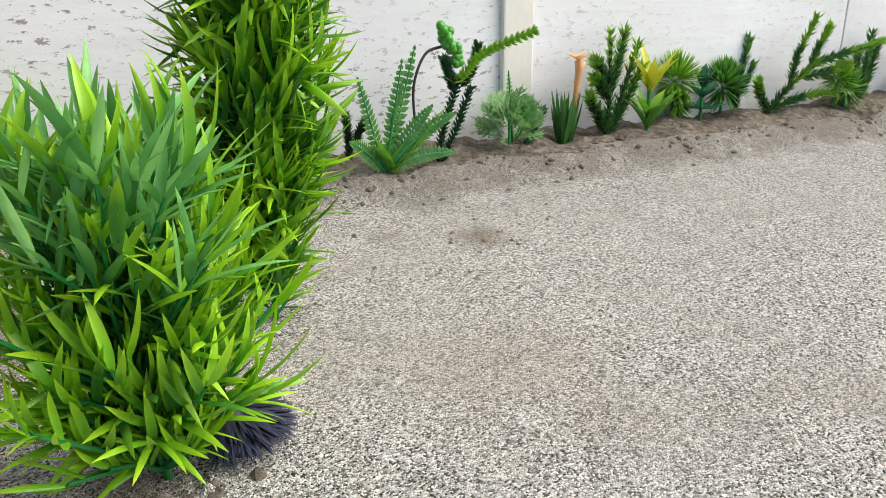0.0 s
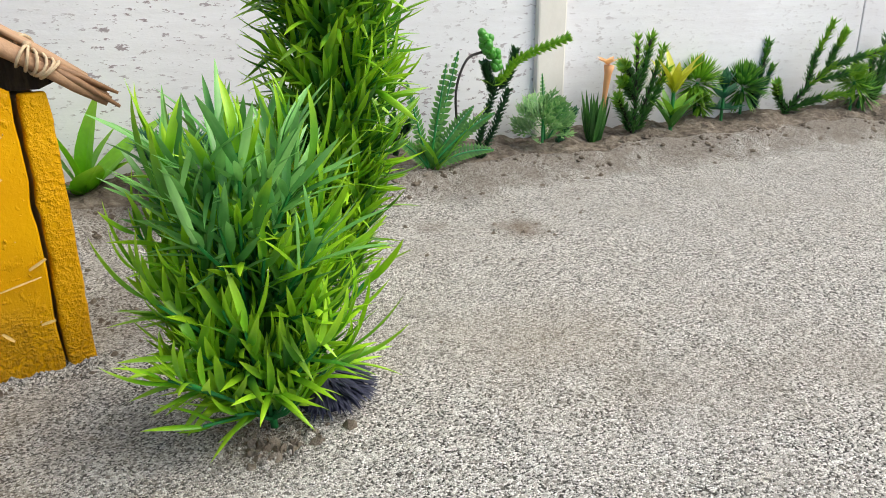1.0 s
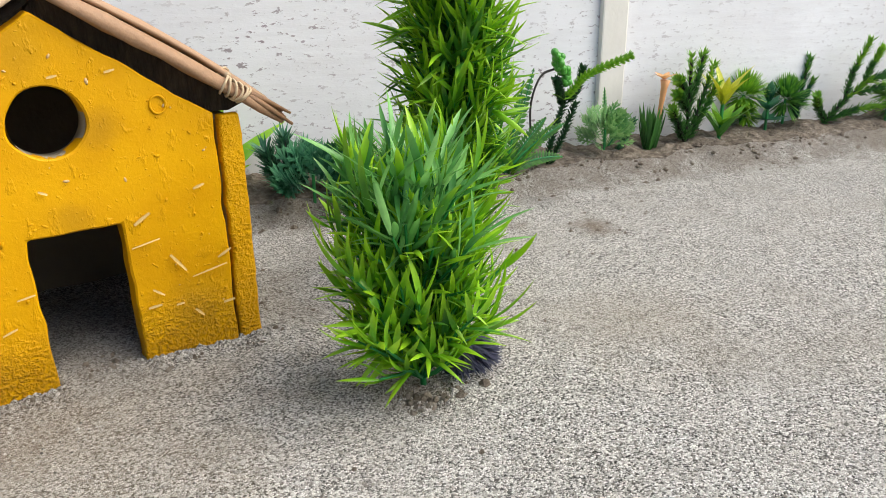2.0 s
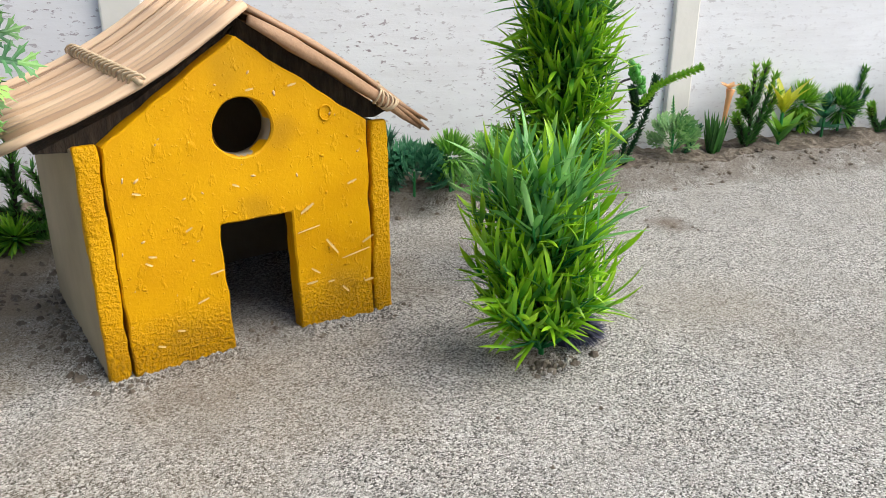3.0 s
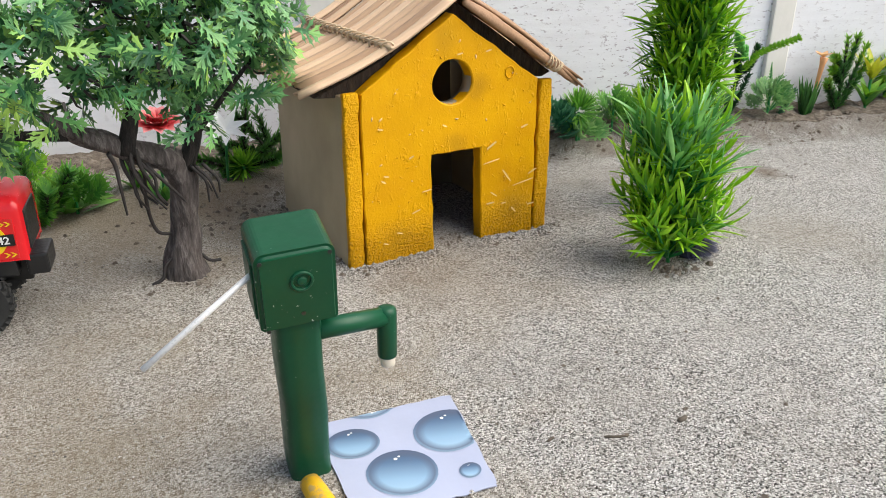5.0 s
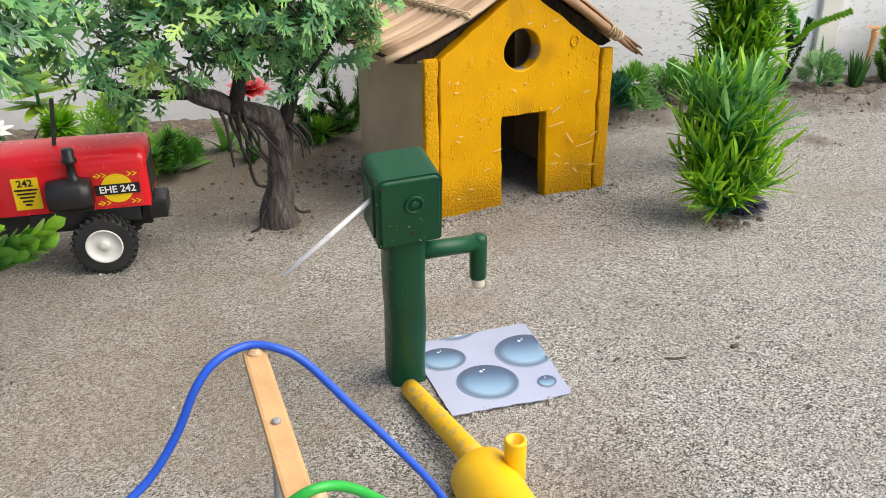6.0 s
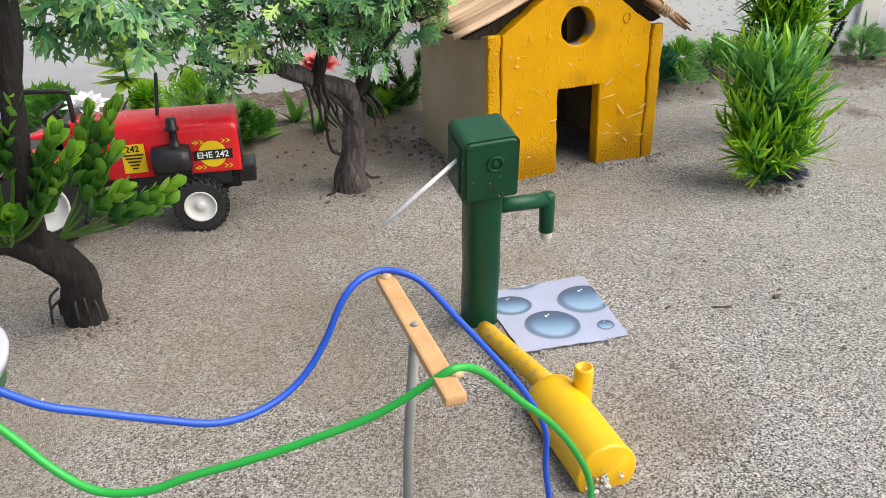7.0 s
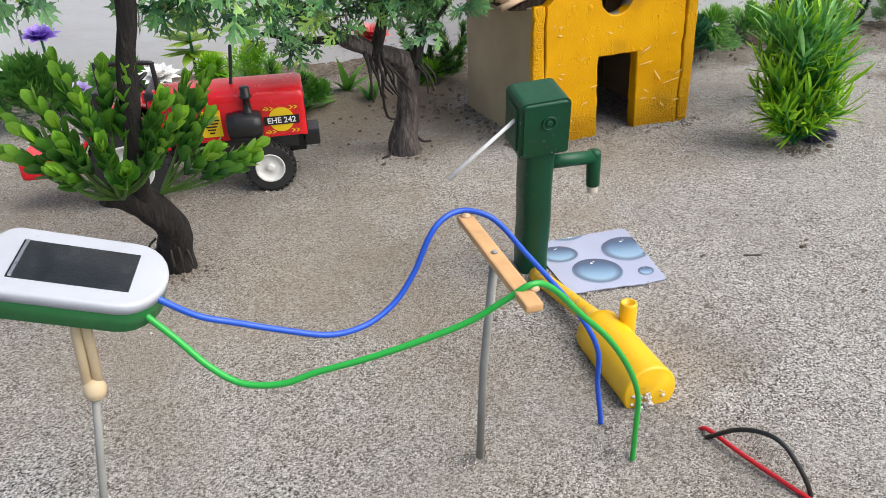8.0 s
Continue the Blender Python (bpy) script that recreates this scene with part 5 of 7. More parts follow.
def build_tractor():
    t = thing("toy_tractor", "red and black toy tractor with white wheel rims", "toy tractor", pose(-0.1922, 0.3518, 0, 0, 0, -12))
    W = 0.036   # hood width; the near side faces -y
    y0, y1 = 0.004, 0.004 + W
    # hood: arched section drawn along x
    yc = (y0 + y1) / 2
    sec = [(y0, 0.0318), (y0, 0.0535)] + [(yc - (W / 2) * math.cos(a), 0.0535 + 0.0085 * math.sin(a) ** 0.75) for a in [math.pi * k / 12 for k in range(1, 12)]] + [(y1, 0.0535), (y1, 0.0318)]
    bm = bmesh.new()
    rings = []
    for x, k, dz in ((-0.060, 1.0, 0.0006), (-0.02, 1.0, 0.0004), (0.0225, 1.0, 0), (0.0248, 0.985, -0.0002), (0.0256, 0.955, -0.0008)):
        rings.append([bm.verts.new((x, yc + (y - yc) * k, 0.0318 + (z - 0.0318) * k + dz)) for y, z in sec])
    for a, b in zip(rings, rings[1:]):
        for i in range(len(sec) - 1):
            bm.faces.new((a[i], b[i], b[i + 1], a[i + 1]))
    bm.faces.new(rings[-1])
    bm.faces.new(list(reversed(rings[0])))
    bmesh.ops.recalc_face_normals(bm, faces=bm.faces)
    hood = part("hood", bm, M_RED, t, "glossy red hood", True)
    # grille on the front
    part("grille", box((0.0240, y0 + 0.006, 0.034), (0.0261, y1 - 0.006, 0.052), 0.0006), M_BLACK, t)
    # sticker with arrows, band and model number
    st = part("sticker", box((0.0012, y0 - 0.0004, 0.0330), (0.0222, y0 + 0.0006, 0.0508), 0.0001), M_LABELR, hood, "red and yellow sticker")
    part("sun_disc", lathe([(0.0072, 0), (0.0072, 0.0003)], 28, pose(0.0117, y0 - 0.0004, 0.0420, 90)), M_LABELY, st)
    part("band", box((0.0018, y0 - 0.0011, 0.0392), (0.0218, y0 - 0.0006, 0.0442), 0.0), M_LABELK, st, "black band")
    me = text_mesh("EHE 242", 0.0047, "model_number")
    me.materials.append(M_LABELW)
    tx = new("model_number", me)
    tx.parent = st
    tx.matrix_basis = pose(0.0118, y0 - 0.00125, 0.0416, 90)
    tx["label"] = "white printed letters EHE 242"
    for z in (0.0350, 0.0488):
        for k in range(4):
            x = 0.0030 + 0.0024 * k + (0.0088 if k > 1 else 0)
            bm = bmesh.new()
            for pts in (((x, z + 0.0011), (x + 0.0016, z), (x + 0.0026, z), (x + 0.001, z + 0.0011)), ((x + 0.0016, z), (x, z - 0.0011), (x + 0.001, z - 0.0011), (x + 0.0026, z))):
                bm.faces.new([bm.verts.new((a, y0 - 0.0007, c)) for a, c in pts])
            part("arrow", bm, M_LABELY, st)
        part("bar", box((0.0020, y0 - 0.0007, z - 0.0006), (0.0035, y0 - 0.00045, z + 0.0002)), M_LABELY, st)
    # side sticker behind the air cleaner
    s2 = part("number_sticker", box((-0.0335, y0 - 0.0004, 0.0352), (-0.0220, y0 + 0.0005, 0.0505), 0.0001), M_LABELY, hood, "yellow sticker with black stripes")
    me2 = text_mesh("242", 0.0046, "sticker_number")
    me2.materials.append(M_LABELK)
    tx = new("sticker_number", me2)
    tx.parent = s2
    tx.matrix_basis = pose(-0.0278, y0 - 0.0006, 0.0480, 90)
    for k in range(5):
        w = 0.0050 - 0.0009 * k
        part("stripe", box((-0.0278 - w, y0 - 0.0007, 0.0445 - 0.0018 * k), (-0.0278 + w, y0 - 0.00045, 0.0453 - 0.0018 * k)), M_LABELK, s2)
    # chassis, bumper, axle
    part("chassis", box((-0.085, yc - 0.010, 0.0190), (0.024, yc + 0.010, 0.0322), 0.001), M_BLACK, t, "black engine block")
    part("engine_side", box((-0.030, y0 + 0.001, 0.024), (0.020, y1 - 0.001, 0.0318), 0.001), M_BLACK, t)
    part("bumper", box((0.0236, y0 + 0.001, 0.0240), (0.0325, y0 + 0.020, 0.0335), 0.0012), M_BLACK, t, "black front weight block")
    part("front_axle", tube([(0.0016, 0.002, 0.0145), (0.0016, y1 + 0.003, 0.0145)], 0.0022, 10), M_BLACK, t, "", True)
    part("axle_bracket", box((-0.006, yc - 0.005, 0.0125), (0.009, yc + 0.005, 0.022), 0.001), M_BLACK, t)
    # air cleaner: lying drum, neck and cap
    part("air_cleaner", lathe([(0.0050, -0.0098), (0.0072, -0.0092), (0.0078, -0.004), (0.0078, 0.005), (0.0072, 0.0092), (0.005, 0.0098)], 24, pose(-0.0090, y0 - 0.0020, 0.0414, 0, 90)), M_BLACK, t, "black ribbed drum", True)
    part("air_bracket", box((-0.018, y0 - 0.002, 0.0320), (0.000, y0 + 0.002, 0.0370), 0.0006), M_BLACK, t)
    part("intake_neck", lathe([(0.0030, 0.046), (0.0030, 0.0495), (0.0022, 0.0505), (0.0018, 0.0565), (0.0032, 0.0572), (0.0034, 0.0585), (0.0027, 0.0592), (0.0027, 0.0632), (0.0022, 0.0638)], 18, pose(-0.0062, y0 - 0.003, 0)), M_BLACK, t, "", True)
    part("exhaust", lathe([(0.0016, 0.058), (0.0016, 0.060), (0.0010, 0.0615), (0.0010, 0.084), (0.0006, 0.0848)], 12, pose(-0.0230, yc - 0.006, 0, 0, 8, 0)), M_BLACK, t, "", True)
    # cab end: fenders, seat, steering wheel, roll bar
    part("cowl", box((-0.0615, y0 + 0.002, 0.030), (-0.056, y1 - 0.002, 0.0635), 0.002), M_BLACK, t)
    for ya, yb, name in ((-0.004, 0.012, "near"), (y1 - 0.008, y1 + 0.008, "far")):
        bm = bmesh.new()
        pts_o = [(-0.0761 + 0.0270 * math.cos(a), 0.0235 + 0.0270 * math.sin(a)) for a in [math.radians(20 + 14 * k) for k in range(11)]]
        pts_i = [(-0.0761 + 0.0250 * math.cos(a), 0.0235 + 0.0250 * math.sin(a)) for a in [math.radians(20 + 14 * k) for k in range(11)]]
        vs = [[bm.verts.new((x, y, z)) for x, z in pts] for y in (ya, yb) for pts in (pts_o, pts_i)]
        for i in range(10):
            bm.faces.new((vs[0][i], vs[0][i + 1], vs[2][i + 1], vs[2][i]))
            bm.faces.new((vs[1][i], vs[3][i], vs[3][i + 1], vs[1][i + 1]))
            bm.faces.new((vs[0][i], vs[1][i], vs[1][i + 1], vs[0][i + 1]))
            bm.faces.new((vs[2][i], vs[2][i + 1], vs[3][i + 1], vs[3][i]))
        for i in (0, 10):
            bm.faces.new((vs[0][i], vs[2][i], vs[3][i], vs[1][i]))
        bmesh.ops.recalc_face_normals(bm, faces=bm.faces)
        part("fender", bm, M_RED, t, "curved red fender", True)
    part("seat", box((-0.088, yc - 0.009, 0.045), (-0.070, yc + 0.009, 0.050), 0.002), M_BLACK, t)
    part("seat_back", box((-0.0905, yc - 0.009, 0.048), (-0.0865, yc + 0.009, 0.064), 0.0018), M_BLACK, t)
    part("seat_post", box((-0.082, yc - 0.006, 0.03), (-0.074, yc + 0.006, 0.0455), 0.001), M_BLACK, t)
    part("steering_column", tube([(-0.060, yc, 0.058), (-0.0655, yc, 0.0665)], 0.0011, 8), M_BLACK, t)
    ring = [Vector((-0.0655, yc, 0.0668)) + Vector((0.0060 * math.cos(a) * 0.85, 0.0072 * math.sin(a), 0.0036 * math.cos(a))) for a in [2 * math.pi * k / 20 for k in range(21)]]
    part("steering_wheel", tube(ring, 0.0008, 6, False), M_BLACK, t, "", True)
    hoop = curve_through([(-0.054, 0.010, 0.062), (-0.054, 0.010, 0.0765), (-0.0565, 0.010, 0.0792), (-0.0815, 0.010, 0.0800), (-0.0838, 0.010, 0.0775), (-0.0842, 0.010, 0.046)], 4)
    part("guard_rail", tube(hoop, 0.0013, 8), M_BLACK, t, "black rounded guard rail", True)
    part("rail_foot", box((-0.063, 0.008, 0.057), (-0.052, 0.014, 0.0632), 0.001), M_RED, t)
    # wheels
    build_wheel(t, (0.0016, 0.0030, 0.0146), 0.0146, 0.0086, 0.0086, -1)
    build_wheel(t, (0.0016, y1 + 0.004, 0.0146), 0.0146, 0.0086, 0.0086, 1)
    build_wheel(t, (-0.0761, 0.0040, 0.0232), 0.0232, 0.0130, 0.0140, -1)
    build_wheel(t, (-0.0761, y1 + 0.004, 0.0232), 0.0232, 0.0130, 0.0140, 1)
    part("rear_axle", tube([(-0.0761, 0.004, 0.0232), (-0.0761, y1 + 0.002, 0.0232)], 0.003, 10), M_BLACK, t, "", True)
    # red box at the rear hitch with a cream block
    part("hitch_bar", box((-0.118, yc - 0.004, 0.019), (-0.084, yc + 0.004, 0.023), 0.0008), M_BLACK, t)
    part("hitch_box", box((-0.1360, 0.005, 0.0195), (-0.1165, 0.032, 0.0325), 0.0025, 3), M_RED, t, "red rounded box behind the wheel")
    part("hitch_block", box((-0.1168, 0.004, 0.0205), (-0.1080, 0.028, 0.0275), 0.001), M_RIM, t, "cream plastic block")
    return t


build_tractor()


# ---- planted things ----
def blade_shape(s):
    if s < 0.34:
        return 0.42 + 0.58 * math.sin(math.pi / 2 * s / 0.34)
    return max(0.03, 1 - ((s - 0.34) / 0.66) ** 2.7)


def build_grass_bush(at, height, radius, sprigs, singles, seed, label, ring=True, lean=(0, 0), lime=0.55, steep=(2, 74), sprays=()):
    """A plastic grass bush: sprigs of narrow pointed blades that leave one stem, flat below and upright above."""
    rnd = random.Random(seed)
    bush = thing("grass_bush", label, "artificial plant", pose(*at), group="grass bushes")
    leaves = [strip_leaf(l, w, blade_shape, c, -0.55, 8, tw) for l, w, c, tw in ((0.0175, 0.0024, 0.30, 0.3), (0.0200, 0.0025, -0.30, -0.35), (0.0150, 0.0024, 0.38, 0.2), (0.0190, 0.0022, -0.36, 0.4), (0.0130, 0.0023, 0.15, 0.1), (0.0220, 0.0024, 0.22, -0.25))]
    mid_meshes = [one_leaf_mesh(l, "blade", M_BLADE) for l in leaves]
    lime_meshes = [one_leaf_mesh(l, "blade", M_BLADEL) for l in leaves]
    soups = {"mid": Soup(), "lime": Soup(), "top": Soup(), "deep": Soup()}
    thin = [strip_leaf(l, w, blade_shape, c, 0.42, 7, tw) for l, w, c, tw in ((0.0195, 0.0023, 0.12, 0.3), (0.0240, 0.0024, -0.20, -0.3), (0.0165, 0.0022, -0.14, 0.25))]
    near = {"mid": [], "lime": []}
    part("stem", tube([(lean[0] * k / 6, lean[1] * k / 6, -0.003 + (height * 0.8) * k / 6) for k in range(7)], [0.0011] * 6 + [0.0008], 8), M_GREENP, bush, "", True)
    twig = bmesh.new()
    plan = []
    for n in range(sprigs):
        s = ((n + rnd.random()) / sprigs) ** 0.92
        a = 2.39996 * n + rnd.uniform(-0.5, 0.5)
        plan.append((s, a, (0.30 + 0.72 * rnd.random() ** 0.55), rnd.gauss(0, 11)))
    plan += [(s, radians(a), reach, -4.0) for s, a, reach in sprays]
    for s, a, depth, jitter in plan:
        out = Vector((math.cos(a), math.sin(a), 0))
        axis = Vector((lean[0] * s, lean[1] * s, 0))
        swell = min(1.0, 0.26 + 2.1 * s) * (1.0 if s < 0.72 else 1.0 - 1.1 * (s - 0.72)) + 0.12 * noise.noise(Vector((math.cos(a) * 2, math.sin(a) * 2, s * 6 + seed)))
        r_tip = max(0.004, (radius - 0.014) * swell * depth)
        lift = radians(max(-6, min(86, steep[0] + (steep[1] - steep[0]) * s ** 0.8 + jitter * 1.6 + (1 - depth) * 22)))
        z_tip = 0.005 + height * 0.80 * s
        z_root = max(0.002, z_tip - min(0.030, r_tip * math.tan(lift)))
        root, tip = axis + Vector((0, 0, z_root)), axis + out * r_tip + Vector((0, 0, z_tip))
        grow = (tip - root).normalized() if (tip - root).length > 1e-4 else Vector((0, 0, 1))
        grow = (grow + out * math.cos(lift) * 0.6 + Vector((0, 0, math.sin(lift) * 0.6))).normalized()
        add_tube(twig, [root, root.lerp(tip, 0.5) - Vector((0, 0, 0.001)), tip], [0.0007, 0.0006, 0.0004], 4, False)
        tone = rnd.random()
        p0 = grow.orthogonal().normalized()
        turn = rnd.uniform(0, 6.28)
        count = rnd.randint(9, 12)
        for k in range(count):
            f = k / (count - 1)
            turn += 2.2 + rnd.gauss(0, 0.3)
            side = Matrix.Rotation(turn, 3, grow) @ p0
            d = (grow + side * (1.05 - 0.55 * f + rnd.gauss(0, 0.18)) + Vector((0, 0, 0.22))).normalized()
            face = Vector((0, 0, 1)) * 0.9 - out * 0.3 + Vector((rnd.gauss(0, 0.35), rnd.gauss(0, 0.35), 0))
            m = leaf_pose(root.lerp(tip, 0.40 + 0.60 * f) + grow * rnd.uniform(-0.001, 0.002), d, face) @ Matrix.Scale(rnd.uniform(0.70, 1.05) * min(1.0, 0.55 + 2.6 * s), 4)
            if (m @ Vector((0, 0.020, 0))).z < 0.0040 or (s < 0.14 and d.y < -0.55):
                continue
            # blades near the stem take the green with inner shade in its colour
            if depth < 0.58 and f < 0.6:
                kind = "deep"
            elif s > 0.70 and tone > 0.35:
                kind = "top"
            elif tone < lime * (1.1 - 0.8 * s) or (f > 0.7 and tone < lime):
                kind = "lime"
            else:
                kind = "mid" if depth > 0.5 else "deep"
            if kind in near and len(near[kind]) < singles // 2 and depth > 0.6 and d.y < 0.5 and rnd.random() < 0.7:
                near[kind].append(m)
            else:
                soups[kind].add(rnd.choice(thin if kind == "top" else leaves), m)
    # a few long stray blades round the crown
    for k in range(18):
        a = 2 * math.pi * k / 18 + rnd.uniform(-0.2, 0.2)
        out = Vector((math.cos(a), math.sin(a), 0))
        m = leaf_pose(Vector((lean[0], lean[1], height * rnd.uniform(0.62, 0.80))) + out * radius * rnd.uniform(0.15, 0.55), out * rnd.uniform(0.25, 0.9) + Vector((0, 0, 1)), Vector((0, 0, 1)) - out * 0.4) @ Matrix.Scale(rnd.uniform(1.0, 1.3), 4)
        near["lime" if k % 4 == 0 else "mid"].append(m)
    part("twig_core", twig, M_GREENP, bush)
    soups["deep"].part("inner_foliage", M_BLADES_SHADE, bush, "inner green blades, coloured darker for the shade inside the bush", "stuff")
    soups["mid"].part("foliage", M_BLADES, bush, "dense narrow green blades", "stuff")
    soups["lime"].part("lime_foliage", M_BLADESL, bush, "bright lime outer blades", "stuff")
    soups["top"].part("top_foliage", M_BLADEST, bush, "bluish green upper blades", "stuff")
    leaf_objects("blade", mid_meshes, near["mid"], bush, rnd)
    leaf_objects("blade", lime_meshes, near["lime"], bush, rnd)
    if ring:
        s2 = Soup()
        lf = strip_leaf(0.0085, 0.0011, taper, -0.10, 0.3, 3)
        for k in range(420):
            a = rnd.uniform(-2.4, 1.3)
            r = rnd.uniform(0.003, 0.0085)
            o = Vector((0.0185 + r * math.cos(a), 0.0040 + r * math.sin(a), 0.0095 - r * 0.70 + rnd.uniform(0, 0.0015)))
            a += rnd.gauss(0, 0.22)
            s2.add(lf, leaf_pose(o, (math.cos(a), math.sin(a), rnd.uniform(-0.35, 0.15)), (0, 0, 1)))
        s2.part("base_bristles", M_NAVY, bush, "dark navy bristle ring at the base")
        part("base_plug", lathe([(0.0085, -0.002), (0.0075, 0.002), (0.005, 0.005), (0.002, 0.0085)], 16, pose(0.0180, 0.0040, 0)), M_NAVY, bush, "dark navy plastic plug", True)
    return bush


build_grass_bush((0.1245, 0.2650, 0), 0.094, 0.0395, 132, 290, 21, "bright green plastic grass bush standing on sand", True, (-0.004, 0.003), 0.95, (30, 78), ((0.10, 200, 1.85), (0.11, 214, 1.45), (0.30, 196, 1.25), (0.34, 212, 1.22), (0.60, 200, 1.18), (0.18, 330, 1.2), (0.26, 318, 1.15), (0.45, 338, 1.1)))
build_grass_bush((0.1850, 0.3260, 0), 0.215, 0.0340, 330, 260, 22, "tall dark green plastic grass column behind the bush", False, (0.002, 0.003), 0.62, (22, 58))


def sprig(rnd, root, way, length, leaf_list, soup, singles, want, density=1.0, spread=1.0, tips=None, tip_singles=None):
    """Rounded leaves in pairs along a twig, their faces turned outwards and up."""
    way = Vector(way).normalized()
    across = way.orthogonal().normalized()
    whorls = max(4, int(length / 0.0058 * density))
    turn = rnd.uniform(0, 6.28)
    for k in range(whorls):
        s = (k + 0.5) / whorls
        turn += 0.62
        for j in range(4):
            rad = Matrix.Rotation(turn + 2 * math.pi * j / 4 + rnd.gauss(0, 0.15), 3, way) @ across
            open_out = spread * (0.85 - 0.45 * s) + rnd.gauss(0, 0.08)
            d = (way + rad * open_out + Vector((0, 0, 0.10))).normalized()
            face = way * 0.8 - rad * 0.9 + Vector((rnd.gauss(0, 0.18), rnd.gauss(0, 0.18), rnd.gauss(0, 0.18)))
            m = leaf_pose(Vector(root) + way * length * s * 0.88, d, face) @ Matrix.Scale(rnd.uniform(0.78, 1.05) * (1 - 0.22 * s), 4)
            bright = tips is not None and s > 0.60 + rnd.uniform(-0.18, 0.18)
            if bright and len(tip_singles) < want // 2 and rnd.random() < 0.6:
                tip_singles.append(m)
            elif bright:
                tips.add(rnd.choice(leaf_list), m)
            elif len(singles) < want // 2 and rnd.random() < 0.6:
                singles.append(m)
            else:
                soup.add(rnd.choice(leaf_list), m)


def oval(s):
    return max(0.10, (0.16 + 0.84 * math.sin(math.pi * s ** 1.5) ** 0.65)) if s < 0.99 else 0.12


def build_lobed_tree():
    rnd = random.Random(31)
    tree = thing("artificial_tree", "plastic tree with grey bark trunk and lobed leaves", "artificial tree", pose(-0.0985, 0.3735, 0), group="artificial trees")
    trunk = curve_through([(0.000, 0.000, -0.004), (0.000, -0.001, 0.010), (0.001, -0.003, 0.028), (0.002, -0.006, 0.044), (0.0015, -0.009, 0.056), (-0.005, -0.013, 0.0645), (-0.017, -0.0175, 0.0705), (-0.030, -0.021, 0.0775), (-0.043, -0.0235, 0.0845), (-0.0530, -0.0255, 0.0930)], 6)
    tr = [0.0118, 0.0090, 0.0068, 0.0060, 0.0068, 0.0062, 0.0052, 0.0046, 0.0036, 0.0018]
    rad = [float(np.interp(k / 6, range(10), tr)) for k in range(len(trunk))]
    part("trunk", tube(trunk, rad, 22, True, 0.34), M_BARK, tree, "grey-brown ridged bark bending into a limb", True)
    limbs = [
        ([(0.0030, -0.0100, 0.0560), (0.0100, -0.0130, 0.0780), (0.0100, -0.0180, 0.1100), (0.0060, -0.0200, 0.1370)], [0.0044, 0.0032, 0.0024, 0.0012]),
        ([(0.0085, -0.0130, 0.0720), (0.0260, -0.0140, 0.0920), (0.0420, -0.0120, 0.1080)], [0.0015, 0.0012, 0.0008]),
        ([(-0.0220, -0.0210, 0.0720), (-0.0180, -0.0280, 0.0940), (-0.0160, -0.0320, 0.1170)], [0.0040, 0.0026, 0.0012]),
        ([(-0.0420, -0.0225, 0.0830), (-0.0620, -0.0265, 0.0860), (-0.0880, -0.0330, 0.0940)], [0.0028, 0.0020, 0.0009]),
    ]
    for pts, r in limbs:
        c = curve_through(pts, 6)
        rr = [np.interp(i / (len(c) - 1), np.linspace(0, 1, len(r)), r) for i in range(len(c))]
        part("limb", tube(c, rr, 12, True, 0.25), M_BARKD, tree, "dark brown limb", True)
    # hanging roots and root toes
    for k in range(9):
        x0, y0 = rnd.uniform(-0.030, -0.016), rnd.uniform(-0.026, -0.016)
        pts = [(x0, y0, 0.0735)]
        for j in range(4):
            q = pts[-1]
            pts.append((q[0] + rnd.uniform(-0.0025, 0.0035) + 0.0022, q[1] + rnd.uniform(-0.002, 0.002), q[2] - rnd.uniform(0.006, 0.0085)))
        part("hanging_root", tube(curve_through(pts, 4), [0.0011 - 0.0006 * i / 16 for i in range(17)], 6), M_ROOT, tree, "", True)
    for k in range(4):
        x0, y0 = rnd.uniform(0.010, 0.020), rnd.uniform(-0.018, -0.012)
        pts = [(x0 - 0.006, y0, 0.060), (x0, y0, 0.052), (x0 + rnd.uniform(0, 0.004), y0, 0.042 + rnd.uniform(-0.004, 0.004))]
        part("hanging_root", tube(curve_through(pts, 4), [0.0010 - 0.0006 * i / 8 for i in range(9)], 6), M_ROOT, tree, "", True)
    for pts in ([(-0.006, -0.004, 0.012), (-0.011, -0.006, 0.009), (-0.013, -0.007, 0.003), (-0.0185, -0.007, 0.0005)], [(0.0065, -0.002, 0.011), (0.011, -0.003, 0.006), (0.0165, -0.004, 0.0055)], [(-0.006, -0.004, 0.024), (-0.012, -0.005, 0.027), (-0.015, -0.008, 0.038), (-0.016, -0.012, 0.056)]):
        part("root_toe", tube(curve_through(pts, 4), 0.0009, 6), M_ROOT, tree, "", True)
    leaf_list = [lobed_leaf(s, c, i) for i, (s, c) in enumerate(((0.0172, 0.2), (0.0154, -0.15), (0.0185, 0.1), (0.0136, 0.3)))]
    meshes = [one_leaf_mesh(l, "lobed_leaf", M_LOBED) for l in leaf_list]
    soup, singles = Soup(), []
